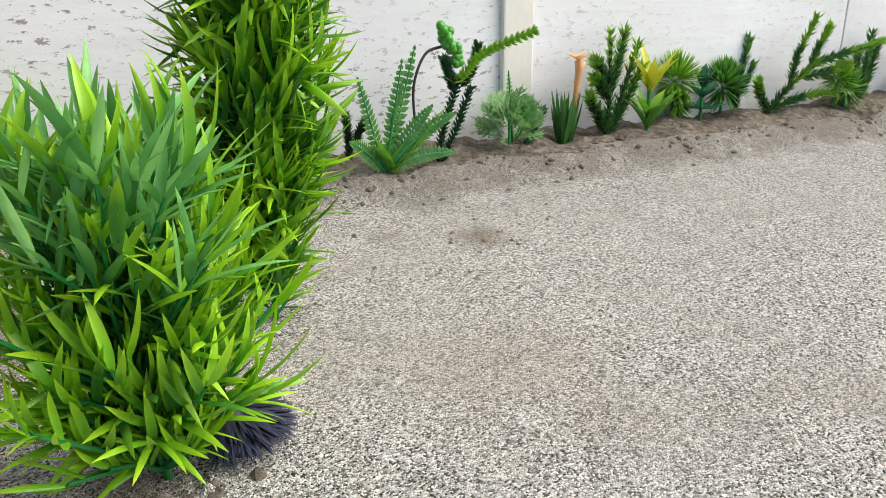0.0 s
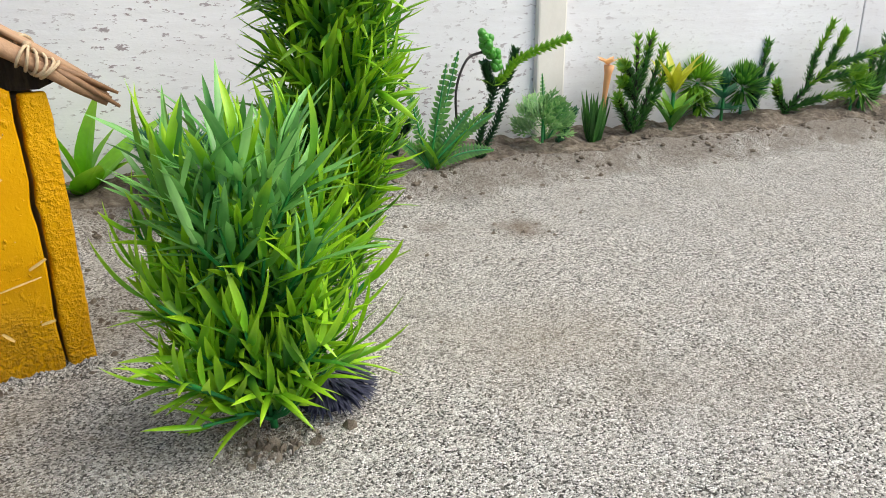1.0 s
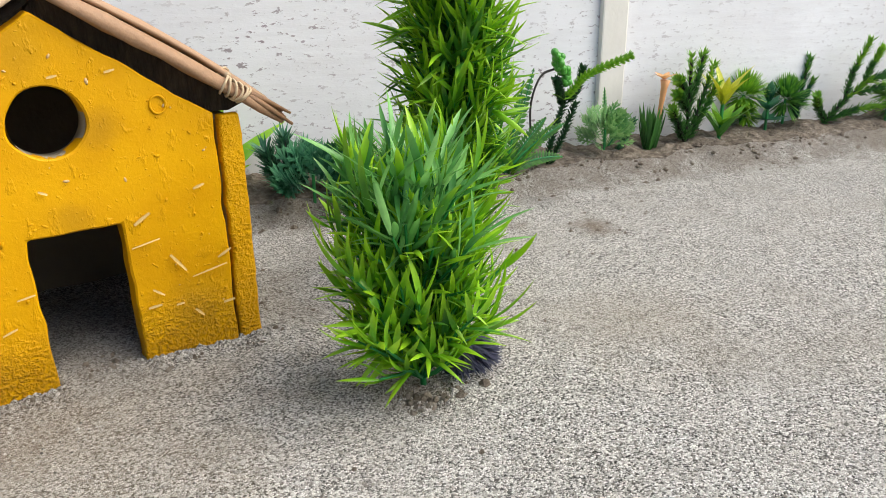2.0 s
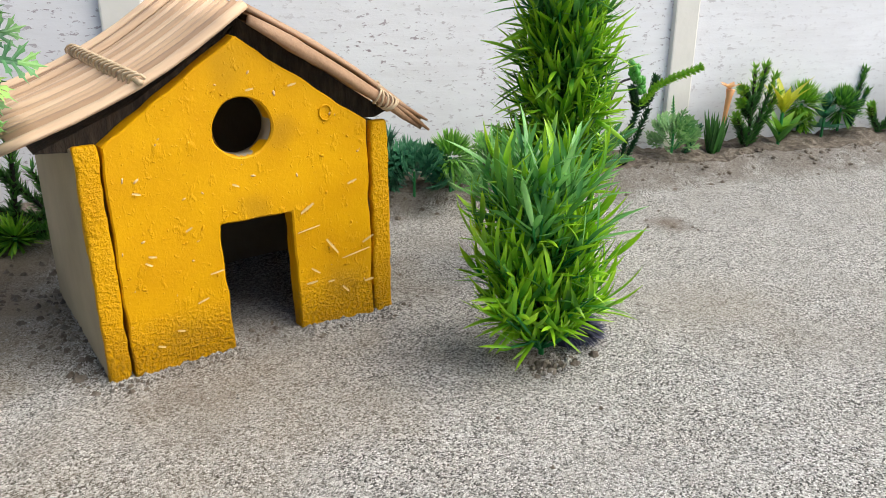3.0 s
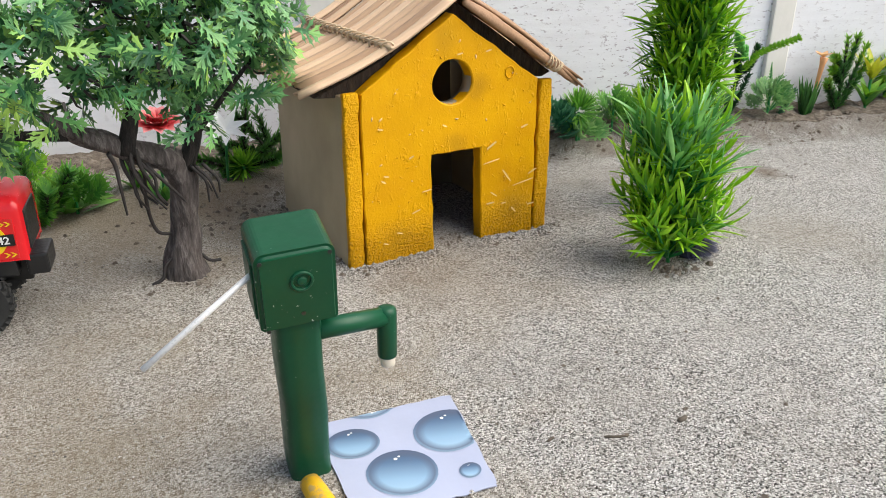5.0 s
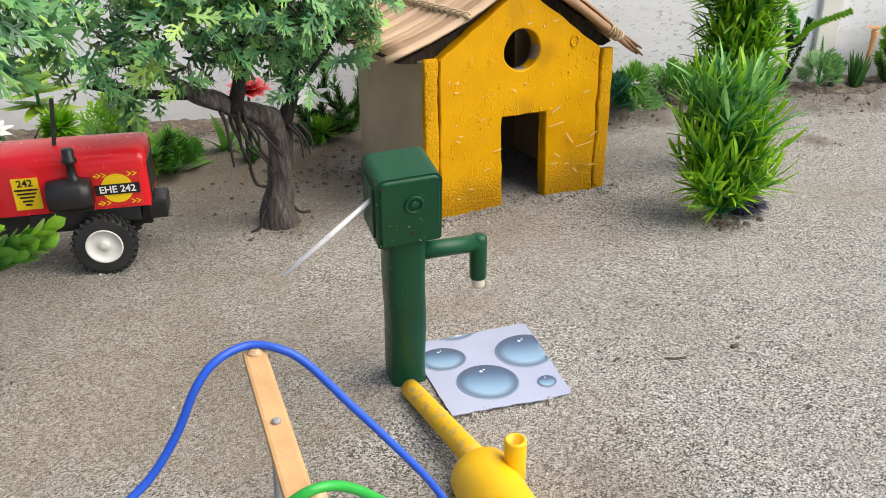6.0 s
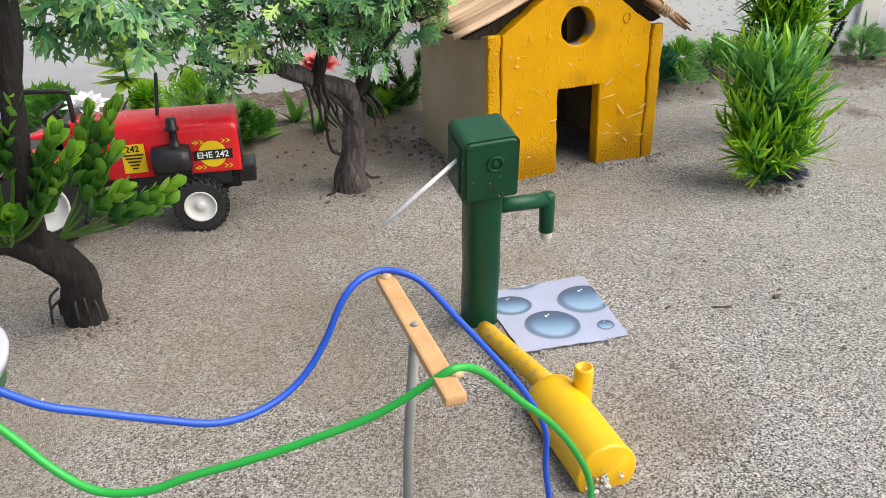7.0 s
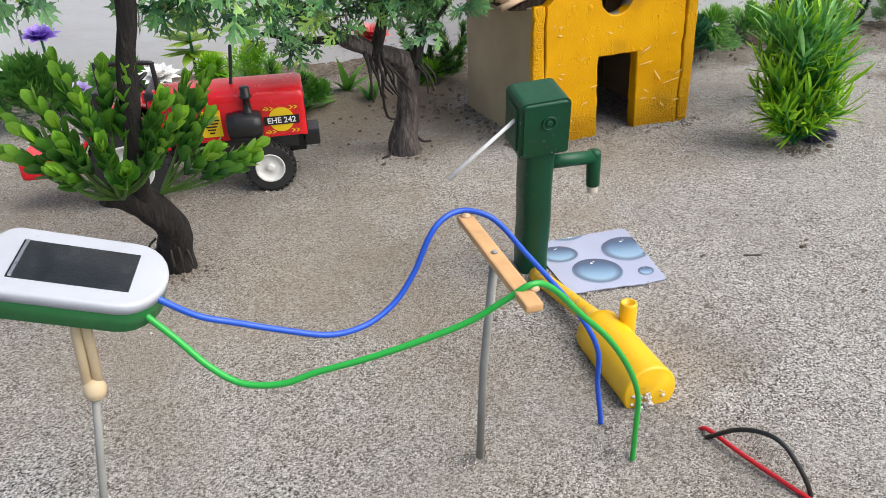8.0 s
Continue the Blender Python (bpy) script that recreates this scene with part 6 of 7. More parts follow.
    blobs = [((0.022, -0.014, 0.110), (0.034, 0.028, 0.026), 210), ((-0.004, -0.032, 0.126), (0.038, 0.032, 0.032), 250), ((-0.046, -0.034, 0.112), (0.034, 0.028, 0.026), 160), ((0.034, -0.012, 0.128), (0.030, 0.026, 0.028), 130), ((-0.040, -0.028, 0.145), (0.045, 0.032, 0.026), 160), ((-0.084, -0.038, 0.118), (0.024, 0.024, 0.026), 70), ((0.012, -0.018, 0.155), (0.042, 0.034, 0.024), 130), ((0.010, -0.024, 0.076), (0.008, 0.008, 0.010), 12), ((-0.072, -0.030, 0.088), (0.018, 0.014, 0.008), 26), ((0.007, -0.031, 0.084), (0.013, 0.006, 0.010), 26)]
    gaps = [((-0.030, -0.034, 0.076), 0.010), ((-0.020, -0.032, 0.072), 0.010), ((0.027, -0.0135, 0.070), 0.018), ((0.014, -0.0135, 0.065), 0.012), ((-0.012, -0.0135, 0.083), 0.012), ((-0.019, -0.0135, 0.085), 0.012)]
    twigs = bmesh.new()
    for c, r, n in blobs:
        for k in range(int(n * 1.15)):
            d = Vector((rnd.gauss(0, 1), rnd.gauss(0, 1), rnd.gauss(0, 1))).normalized()
            q = rnd.uniform(0.30, 1.0) ** 0.6
            p = Vector((c[0] + d.x * r[0] * q, c[1] + d.y * r[1] * q, c[2] + d.z * r[2] * q))
            if any((p - Vector(o)).length < q2 * 1.35 or math.hypot(p.x - o[0], p.z - o[2] - 0.004) < q2 * 0.9 for o, q2 in gaps) or noise.noise(p * 55) < -0.20 or (-0.058 < p.x < 0.002 and p.z < 0.092):
                continue
            across = d.cross(Vector((rnd.gauss(0, 1), rnd.gauss(0, 1), rnd.gauss(0, 1)))).normalized()
            along = (across + d * rnd.uniform(0.05, 0.7) + Vector((0, 0, -0.15))).normalized()
            face = d * 1.0 + Vector((0, -0.35, 0.55)) + Vector((rnd.gauss(0, 0.28), rnd.gauss(0, 0.28), rnd.gauss(0, 0.2)))
            m = leaf_pose(p, along, face) @ Matrix.Scale(rnd.uniform(0.7, 1.05), 4)
            if k % 7 == 0:
                add_tube(twigs, [Vector(c).lerp(p, 0.6), Vector(c).lerp(p, 0.8) + Vector((0, 0, -0.002)), p], [0.0008, 0.0006, 0.0004], 4, False)
            if len(singles) < 300 and d.y < 0.2 and q > 0.75 and rnd.random() < 0.6:
                singles.append(m)
            else:
                soup.add(rnd.choice(leaf_list), m)
    crown = soup.part("crown", M_LOBEDS, tree, "dense blue-green lobed leaves", "stuff")
    part("twig_core", twigs, M_ROOT, tree)
    leaf_objects("lobed_leaf", meshes, singles, tree, rnd)
    return tree


build_lobed_tree()


def build_round_tree():
    rnd = random.Random(41)
    tree = thing("artificial_tree", "plastic tree with dark bent trunk and rounded leaf sprigs", "artificial tree", pose(-0.2570, 0.2770, 0), group="artificial trees")
    lower = curve_through([(0.004, 0.003, -0.004), (0.0045, 0.001, 0.010), (0.004, -0.005, 0.026), (-0.002, -0.010, 0.039), (-0.010, -0.015, 0.048), (-0.020, -0.018, 0.053)], 6)
    rr = [0.0092 - 0.0035 * i / (len(lower) - 1) for i in range(len(lower))]
    part("trunk", tube(lower, rr, 18, True, 0.3), M_BARKD, tree, "dark brown bent trunk", True)
    upper = curve_through([(-0.006, -0.012, 0.042), (-0.004, -0.022, 0.060), (-0.0023, -0.030, 0.0785), (0.0015, -0.0328, 0.112), (0.006, -0.0347, 0.134), (0.010, -0.036, 0.170)], 6)
    part("leader", tube(upper, [0.0047 - 0.0015 * i / (len(upper) - 1) for i in range(len(upper))], 14, True, 0.3), M_BARKD, tree, "dark upright stem", True)
    for k in range(7):
        a = rnd.uniform(0, 6.28)
        p = Vector((0.003 + 0.0085 * math.cos(a), 0.002 + 0.0085 * math.sin(a), rnd.uniform(0.006, 0.026)))
        o = Vector((math.cos(a), math.sin(a), 0))
        part("hanging_root", tube(curve_through([p - o * 0.001, p + o * 0.0035 + Vector((0, 0, -0.003)), p + o * 0.0045 + Vector((0, 0, -0.010))], 4), 0.0006, 5), M_ROOT, tree, "", True)
    leaf_list = [strip_leaf(l, w, oval, c, 0.28, 7) for l, w, c in ((0.0128, 0.0060, 0.14), (0.0116, 0.0055, 0.22), (0.0134, 0.0062, 0.08))]
    meshes = [one_leaf_mesh(l, "rounded_leaf", M_BOX) for l in leaf_list]
    tip_meshes = [one_leaf_mesh(l, "rounded_leaf", M_BOXT) for l in leaf_list]
    soup, singles, tips, tip_singles = Soup(), [], Soup(), []
    twigs = bmesh.new()
    base = Vector((-0.014, -0.024, 0.052))
    ends = [(-0.026, -0.014, 0.112), (-0.036, -0.020, 0.098), (-0.008, -0.030, 0.110), (0.001, -0.035, 0.108), (-0.018, -0.036, 0.100), (-0.050, -0.006, 0.090), (-0.052, -0.016, 0.078), (-0.040, -0.030, 0.086), (-0.028, -0.040, 0.084), (0.016, -0.044, 0.090), (0.012, -0.038, 0.097), (0.008, -0.040, 0.078), (-0.014, -0.046, 0.084), (-0.034, -0.040, 0.074), (-0.008, -0.048, 0.072)]
    for e in ends:
        e = Vector(e)
        mid = base.lerp(e, 0.5) + Vector((0, -0.002, -0.004))
        c = curve_through([base, mid, e], 4)
        add_tube(twigs, c, [0.0009 - 0.0004 * i / (len(c) - 1) for i in range(len(c))], 6)
        sprig(rnd, base.lerp(e, 0.42), e - base.lerp(e, 0.42), (e - base).length * 0.62, leaf_list, soup, singles, 290, 1.05, 1.0, tips, tip_singles)
    # sprigs from the right of the stem foot
    b2 = Vector((0.003, -0.012, 0.046))
    for e in ((0.024, -0.010, 0.096), (0.034, -0.014, 0.098), (0.050, -0.020, 0.064), (0.047, -0.019, 0.057), (0.030, -0.016, 0.080), (0.030, -0.022, 0.066)):
        e = Vector(e)
        c = curve_through([b2, b2.lerp(e, 0.5) + Vector((0.002, 0, -0.003)), e], 4)
        add_tube(twigs, c, [0.0008 - 0.0003 * i / (len(c) - 1) for i in range(len(c))], 6)
        sprig(rnd, b2.lerp(e, 0.35), e - b2.lerp(e, 0.35), (e - b2).length * 0.68, leaf_list, soup, singles, 290, 1.05, 1.0, tips, tip_singles)
    part("twig_core", twigs, M_TWIG, tree)
    soup.part("foliage", M_BOXS, tree, "clusters of rounded green leaves", "stuff")
    tips.part("bright_foliage", M_BOXTS, tree, "yellow-green sprig tips", "stuff")
    leaf_objects("rounded_leaf", meshes, singles, tree, rnd)
    leaf_objects("rounded_leaf", tip_meshes, tip_singles, tree, rnd)
    # lobed leaves high on the stem
    ll = [lobed_leaf(s, c, i + 9) for i, (s, c) in enumerate(((0.0165, 0.2), (0.0145, -0.15), (0.018, 0.1)))]
    s2 = Soup()
    for c, r, n in (((-0.010, -0.030, 0.166), (0.045, 0.034, 0.026), 190), ((0.038, -0.012, 0.137), (0.036, 0.028, 0.021), 160), ((-0.044, -0.03, 0.150), (0.03, 0.03, 0.022), 80)):
        for k in range(n):
            d = Vector((rnd.gauss(0, 1), rnd.gauss(0, 1), rnd.gauss(0, 1))).normalized()
            q = rnd.uniform(0.4, 1.0)
            p = Vector((c[0] + d.x * r[0] * q, c[1] + d.y * r[1] * q, c[2] + d.z * r[2] * q))
            across = d.cross(Vector((rnd.gauss(0, 1), rnd.gauss(0, 1), rnd.gauss(0, 1)))).normalized()
            along = across + d * rnd.uniform(0.1, 0.8) + Vector((0, 0, -0.3))
            s2.add(rnd.choice(ll), leaf_pose(p, along, d + Vector((0, -0.3, 0.6))) @ Matrix.Scale(rnd.uniform(0.75, 1.1), 4))
    s2.part("crown", M_LOBEDS, tree, "lobed leaves high on the stem", "stuff")
    return tree


build_round_tree()


# ---- row of small plastic plants along the wall ----
ROW = "plants along the wall"


def plant(name, label, at, category="artificial plant"):
    p = Vector(at)
    p.z = ground_z(p.x, p.y) - (0.001 if p.x > 0.1 else 0.004)
    return thing(name, label, category, Matrix.Translation(p) @ Matrix.Scale(0.945, 4), group=ROW)


def frond(soup, root, way, length, width, rnd, droop=0.3, leaf=None, n=18):
    """A fern frond: a rib with paired leaflets."""
    way = Vector(way).normalized()
    side = way.cross(Vector((0, -0.9, 0.4))).normalized()
    pts = []
    for i in range(n + 1):
        s = i / n
        pts.append(Vector(root) + way * length * s + Vector((0, 0, -droop * length * s * s)))
    for i in range(2, n + 1):
        s = i / n
        w = width * math.sin(math.pi * (0.15 + 0.82 * s)) ** 0.8
        t = (pts[i] - pts[i - 1]).normalized()
        for k in (-1, 1):
            d = (side * k + t * 0.55).normalized()
            lf = strip_leaf(w, length / n * 0.95, lance, 0.05, 0.1, 2)
            soup.add(lf, leaf_pose(pts[i], d, t.cross(side)))
    return pts


def build_fern(at, label, fronds, mat, seed, width=0.0115):
    rnd = random.Random(seed)
    p = plant("fern_plant", label, at)
    ribs = bmesh.new()
    for way, length, droop in fronds:
        s = Soup()
        pts = frond(s, (0, 0, 0.001), way, length, width, rnd, droop)
        add_tube(ribs, pts, [0.0009 - 0.0005 * i / (len(pts) - 1) for i in range(len(pts))], 5)
        s.part("frond", mat, p)
    part("rib_core", ribs, M_GREENP, p)
    return p


def build_needle(at, label, stems, mat, tipmat, seed, nl=0.0052, tip=0.35, thick=1.0):
    """A plant of upright stems thick with short needles; the ends are paler."""
    rnd = random.Random(seed)
    p = plant("needle_plant", label, at)
    core = bmesh.new()
    for pts in stems:
        c = curve_through(pts, 8)
        add_tube(core, c, [0.0012 * thick] * (len(c) - 1) + [0.0006], 6)
        lo, hi = Soup(), Soup()
        total = len(c)
        for i in range(1, total):
            t = (c[i] - c[i - 1]).normalized()
            a0 = t.orthogonal().normalized()
            for k in range(15):
                a = rnd.uniform(0, 6.28)
                rad = Matrix.Rotation(a, 3, t) @ a0
                lf = strip_leaf(nl * rnd.uniform(0.7, 1.1), 0.0017, lance, 0.15, 0.2, 2)
                m = leaf_pose(c[i] + t * rnd.uniform(-0.001, 0.001), rad + t * rnd.uniform(0.5, 1.1), t)
                (hi if i / total > 1 - tip else lo).add(lf, m)
        if lo.n:
            lo.part("needled_stem", mat, p)
        if hi.n:
            hi.part("stem_tip", tipmat, p, "paler lime tip")
    part("core_stem", core, M_ROOT, p)
    return p


def build_rosette(at, label, layers, mat, seed, stem=0.012, name="rosette_plant", shape=lance):
    rnd = random.Random(seed)
    p = plant(name, label, at)
    part("stem", tube([(0, 0, -0.002), (0, 0, stem)], 0.0012, 6), M_GREENP, p)
    for n, l, w, tilt, z in layers:
        s = Soup()
        lf = strip_leaf(l, w, shape, 0.12, 0.3, 5)
        for k in range(n):
            a = 2 * math.pi * (k + rnd.uniform(-0.25, 0.25)) / n
            d = Vector((math.cos(a), math.sin(a), math.tan(radians(tilt + rnd.uniform(-8, 8)))))
            s.add(lf, leaf_pose((0, 0, z), d, (0, 0, 1)) @ Matrix.Scale(rnd.uniform(0.85, 1.1), 4))
        s.part("leaf_whorl", mat, p)
    return p


def build_ball(at, label, mat, r, z, seed, n=150, nl=0.006, wide=0.0022):
    """A round head of spiky leaves on a stalk."""
    rnd = random.Random(seed)
    p = plant("spiky_ball_plant", label, at)
    part("stem", tube([(0, 0, -0.002), (0, 0, z)], 0.0011, 6), M_GREENP, p)
    s = Soup()
    for k in range(n):
        d = Vector((rnd.gauss(0, 1), rnd.gauss(0, 1), rnd.gauss(0, 1) + 0.25)).normalized()
        s.add(strip_leaf(nl + r * 0.5, wide, taper, 0.1, 0.4, 3), leaf_pose(Vector((0, 0, z)) + d * r * 0.4, d, (0, 0, 1)))
    s.part("spiky_head", mat, p)
    return p


def build_broad(at, label, leaves, mat, seed, width=0.010):
    rnd = random.Random(seed)
    p = plant("broadleaf_plant", label, at)
    for way, l in leaves:
        s = Soup()
        s.add(strip_leaf(l, width * rnd.uniform(0.85, 1.1), lance, -0.18, 0.25, 7), leaf_pose((0, 0, 0.001), way, (-way[0], -way[1] - 0.3, 1.2)))
        s.part("broad_leaf", mat, p)
    return p


def build_flower(at, label, z, mat, petals, l, w, tilt, way=(0, -0.4, 1), name="flower_plant", leafmat=None, rows=1):
    rnd = random.Random(int(z * 1e4))
    p = plant(name, label, at, "artificial flower")
    way = Vector(way).normalized()
    top = Vector((0, 0, 0.002)) + way * z
    part("stalk", tube(curve_through([(0, 0, -0.001), way * z * 0.5 + Vector((0, 0.001, 0)), top], 4), 0.0010, 6), M_GREENP, p)
    s = Soup()
    a0 = way.orthogonal().normalized()
    for r in range(rows):
        for k in range(petals):
            rad = Matrix.Rotation(2 * math.pi * (k + 0.5 * r) / petals + rnd.uniform(-0.1, 0.1), 3, way) @ a0
            d = rad + way * math.tan(radians(tilt + 22 * r))
            s.add(strip_leaf(l * (1 - 0.16 * r), w, lance, -0.12, 0.3, 5), leaf_pose(top, d, way))
    s.part("petals", mat, p)
    s = Soup()
    for k in range(7):
        a = rnd.uniform(0, 6.28)
        s.add(strip_leaf(z * 0.34, 0.006, lance, -0.1, 0.3, 5), leaf_pose((0, 0, 0.001), (math.cos(a) * 0.6, math.sin(a) * 0.6, 1.0), (0, -0.5, 1)))
    s.part("foliage", leafmat or M_FERN, p)
    return p


def build_leafy(at, label, mat, seed, r, height, n, size):
    """A low tuft of small cut leaves."""
    rnd = random.Random(seed)
    p = plant("leafy_plant", label, at)
    part("stem", tube([(0, 0, -0.002), (0, 0, height * 0.6)], 0.0010, 6), M_GREENP, p)
    kinds = [lobed_leaf(size * f, 0.15, seed + i) for i, f in enumerate((0.8, 1.0, 1.15))]
    s = Soup()
    for k in range(n):
        d = Vector((rnd.gauss(0, 1), rnd.gauss(0, 1), abs(rnd.gauss(0, 0.9)) - 0.1)).normalized()
        o = Vector((d.x * r * 0.55, d.y * r * 0.55, height * 0.30 + d.z * height * 0.45))
        s.add(rnd.choice(kinds), leaf_pose(o, d + Vector((0, 0, 0.25)), Vector((0, -0.5, 0.8)) + d * 0.5))
    s.part("cut_leaf_head", mat, p)
    return p


# right of the house, in order along the wall
build_broad((0.1384, 0.4937, 0), "yellow-green broad leaved plastic plant by the house", [((-0.42, -0.1, 1), 0.070), ((-0.2, -0.15, 1), 0.052), ((0.10, -0.1, 1), 0.058), ((0.72, -0.1, 0.80), 0.064), ((0.45, -0.3, 0.55), 0.032), ((-0.7, -0.3, 0.6), 0.034), ((0.05, -0.5, 0.6), 0.034), ((0.3, -0.2, 1), 0.042)], M_LIMEB, 51, 0.0165)
build_needle((0.1760, 0.4733, 0), "dark blue-green feathery plastic plant", [[(0, 0, 0), (0.001, -0.002, 0.016), (0, -0.003, 0.034)], [(0, 0, 0.004), (-0.007, -0.003, 0.016), (-0.012, -0.004, 0.028)], [(0, 0, 0.004), (0.008, -0.004, 0.015), (0.013, -0.006, 0.027)], [(0, 0, 0.004), (0.002, -0.010, 0.014), (0.004, -0.014, 0.024)]], M_BLUEGREEN, M_BLUEGREEN, 52, 0.012, 0.2)
build_leafy((0.1835, 0.4519, 0), "blue-green cut-leaved plastic plant", M_BLUEGREEN, 53, 0.024, 0.030, 55, 0.020)
build_ball((0.2065, 0.4457, 0), "green spiky headed plastic succulent", M_FERNB, 0.013, 0.024, 54, 230, 0.008)
build_leafy((0.2084, 0.4452, 0), "flat cut-leaved pale green plastic plant", M_PALEGREEN, 55, 0.020, 0.014, 26, 0.017)
build_leafy((0.2413, 0.4469, 0), "green bushy plastic plant with cut leaves", M_FERN, 56, 0.020, 0.034, 60, 0.015)
build_leafy((0.2611, 0.4478, 0), "lime green leafy plastic plant by wall", M_LIME, 57, 0.020, 0.036, 56, 0.014)
build_needle((0.2934, 0.4460, 0), "thin dark green plastic sprig", [[(0, 0, 0), (0, 0, 0.014), (-0.002, -0.002, 0.026)], [(0, 0, 0.006), (0.006, -0.001, 0.016), (0.009, -0.002, 0.022)]], M_PINED, M_PINE, 58)
build_fern((0.3021, 0.4263, 0), "green plastic fern with arching fronds", [((0.30, -0.05, 1), 0.068, 0.0), ((0.15, -0.1, 1), 0.060, 0.0), ((0.75, -0.25, 0.85), 0.060, 0.24), ((-0.35, -0.1, 1), 0.056, 0.0), ((-0.7, -0.2, 0.8), 0.040, 0.2), ((0.9, -0.3, 0.5), 0.046, 0.3), ((0.55, -0.2, 0.9), 0.050, 0.15)], M_FERND, 59, 0.0062)
build_broad((0.3072, 0.4250, 0), "lime arched strap-leaved plastic plant", [((0.55, -0.2, 0.9), 0.048), ((-0.45, -0.2, 0.9), 0.034), ((0.15, -0.5, 0.6), 0.022)], M_LIME, 92, 0.006)
build_broad((0.3039, 0.4259, 0), "green two-leaved plastic plant", [((-0.5, -0.3, 1), 0.026), ((0.35, -0.5, 0.7), 0.024), ((0.1, -0.4, 1.1), 0.020)], M_FERN, 60, 0.007)


def build_grape():
    p = plant("berry_plant", "dark needled plastic plant with green berry cluster", (0.3341, 0.4229, 0))
    rnd = random.Random(61)
    part("stalk", tube(curve_through([(-0.014, 0.001, 0.020), (-0.016, 0, 0.045), (-0.008, 0, 0.062), (0.004, -0.001, 0.066)], 6), 0.0008, 6), M_ROOT, p, "", True)
    berries = [(0.001 + 0.0012 * i + rnd.uniform(-0.003, 0.003), -0.003 + rnd.uniform(-0.003, 0.003), 0.076 - 0.0019 * i + rnd.uniform(-0.0015, 0.0015)) for i in range(11) for _ in range(3)]
    bm0 = bmesh.new()
    bmesh.ops.create_icosphere(bm0, subdivisions=2, radius=0.0026)
    for f in bm0.faces:
        f.smooth = True
    me = bpy.data.meshes.new("berry")
    bm0.to_mesh(me)
    bm0.free()
    me.materials.append(M_BERRY)
    for c in berries:
        ob = new("berry", me)
        ob.parent = p
        ob.matrix_basis = Matrix.Translation(c)
    stems = [[(0, 0, 0), (0.003, -0.002, 0.022), (0.012, -0.003, 0.044)], [(0.002, 0, 0), (0.012, -0.002, 0.020), (0.022, -0.002, 0.040)], [(0.010, -0.003, 0.044), (0.026, -0.008, 0.060), (0.052, -0.019, 0.071)], [(0.010, -0.003, 0.040), (0.006, -0.004, 0.050), (0.003, -0.004, 0.058)], [(0.014, -0.003, 0.042), (0.022, -0.004, 0.052), (0.026, -0.004, 0.064)]]
    for i, pts in enumerate(stems):
        c = curve_through(pts, 9)
        s = Soup()
        for j in range(1, len(c)):
            t = (c[j] - c[j - 1]).normalized()
            a0 = t.orthogonal().normalized()
            for k in range(36 if i == 2 else 18):
                rad = Matrix.Rotation(rnd.uniform(0, 6.28), 3, t) @ a0
                s.add(strip_leaf(0.0056 if i == 2 else 0.0054, 0.0018, lance, 0.15, 0.2, 2), leaf_pose(c[j], rad + t * 0.8, t))
        s.part("needled_stem", M_LIMEB if i == 2 else M_PINED, p, "lime needled arm" if i == 2 else "")
    s = Soup()
    for k in range(12):
        a = rnd.uniform(0, 6.28)
        s.add(strip_leaf(0.009, 0.0045, lance, 0.1, 0.3, 4), leaf_pose((0.009, -0.004, 0.046), (math.cos(a), math.sin(a) * 0.6, 0.35), (0, -0.5, 1)))
    s.part("leaf_whorl", M_LIME, p)


M_BERRY = painted("green_berry", (0.05, 0.26, 0.02), 0.3, 0.15)
build_grape()
build_leafy((0.3833, 0.4191, 0), "pale green feathery plastic tuft", M_PALEGREEN, 62, 0.018, 0.036, 90, 0.013)
build_fern((0.3944, 0.4277, 0), "small pale plastic fern frond", [((-0.1, 0, 1), 0.046, 0.0), ((0.4, -0.2, 0.8), 0.028, 0.2)], M_PALEGREEN, 63, 0.005)
build_needle((0.3923, 0.4161, 0), "small blue-green plastic sprig", [[(0, 0, 0), (0.006, -0.002, 0.012), (0.012, -0.003, 0.022)]], M_BLUEGREEN, M_BLUEGREEN, 64)


def build_trumpet():
    p = plant("flower_plant", "peach trumpet flower with dark green blades", (0.4222, 0.4127, 0), "artificial flower")
    bm = lathe([(0.0013, 0.024), (0.0017, 0.036), (0.0024, 0.048), (0.0036, 0.0535)], 12, pose(0.002, -0.002, 0, 4, 3))
    part("trumpet", bm, M_ORANGEP, p, "peach trumpet", True)
    s = Soup()
    for k in range(5):
        a = k * math.pi / 2.5 + 0.3
        s.add(strip_leaf(0.0100, 0.0050, lance, -0.15, 0.3, 4), leaf_pose((0.0040, -0.0050, 0.0535), (math.cos(a), math.sin(a), 0.7), (0, 0, 1)))
    s.part("petals", M_ORANGEFL, p)
    rnd = random.Random(5)
    s = Soup()
    for k in range(60):
        a = rnd.uniform(0, 6.28)
        s.add(strip_leaf(rnd.uniform(0.020, 0.038), 0.0030, taper, -0.05, 0.3, 4), leaf_pose((rnd.uniform(-0.003, 0.003), rnd.uniform(-0.002, 0.002), 0), (0.34 * math.cos(a), 0.34 * math.sin(a), 1), (math.cos(a), math.sin(a), 0.2)))
    s.part("foliage", M_PINE, p)


M_ORANGEP = painted("peach_plastic", (0.74, 0.36, 0.15), 0.4, 0.1)
build_trumpet()
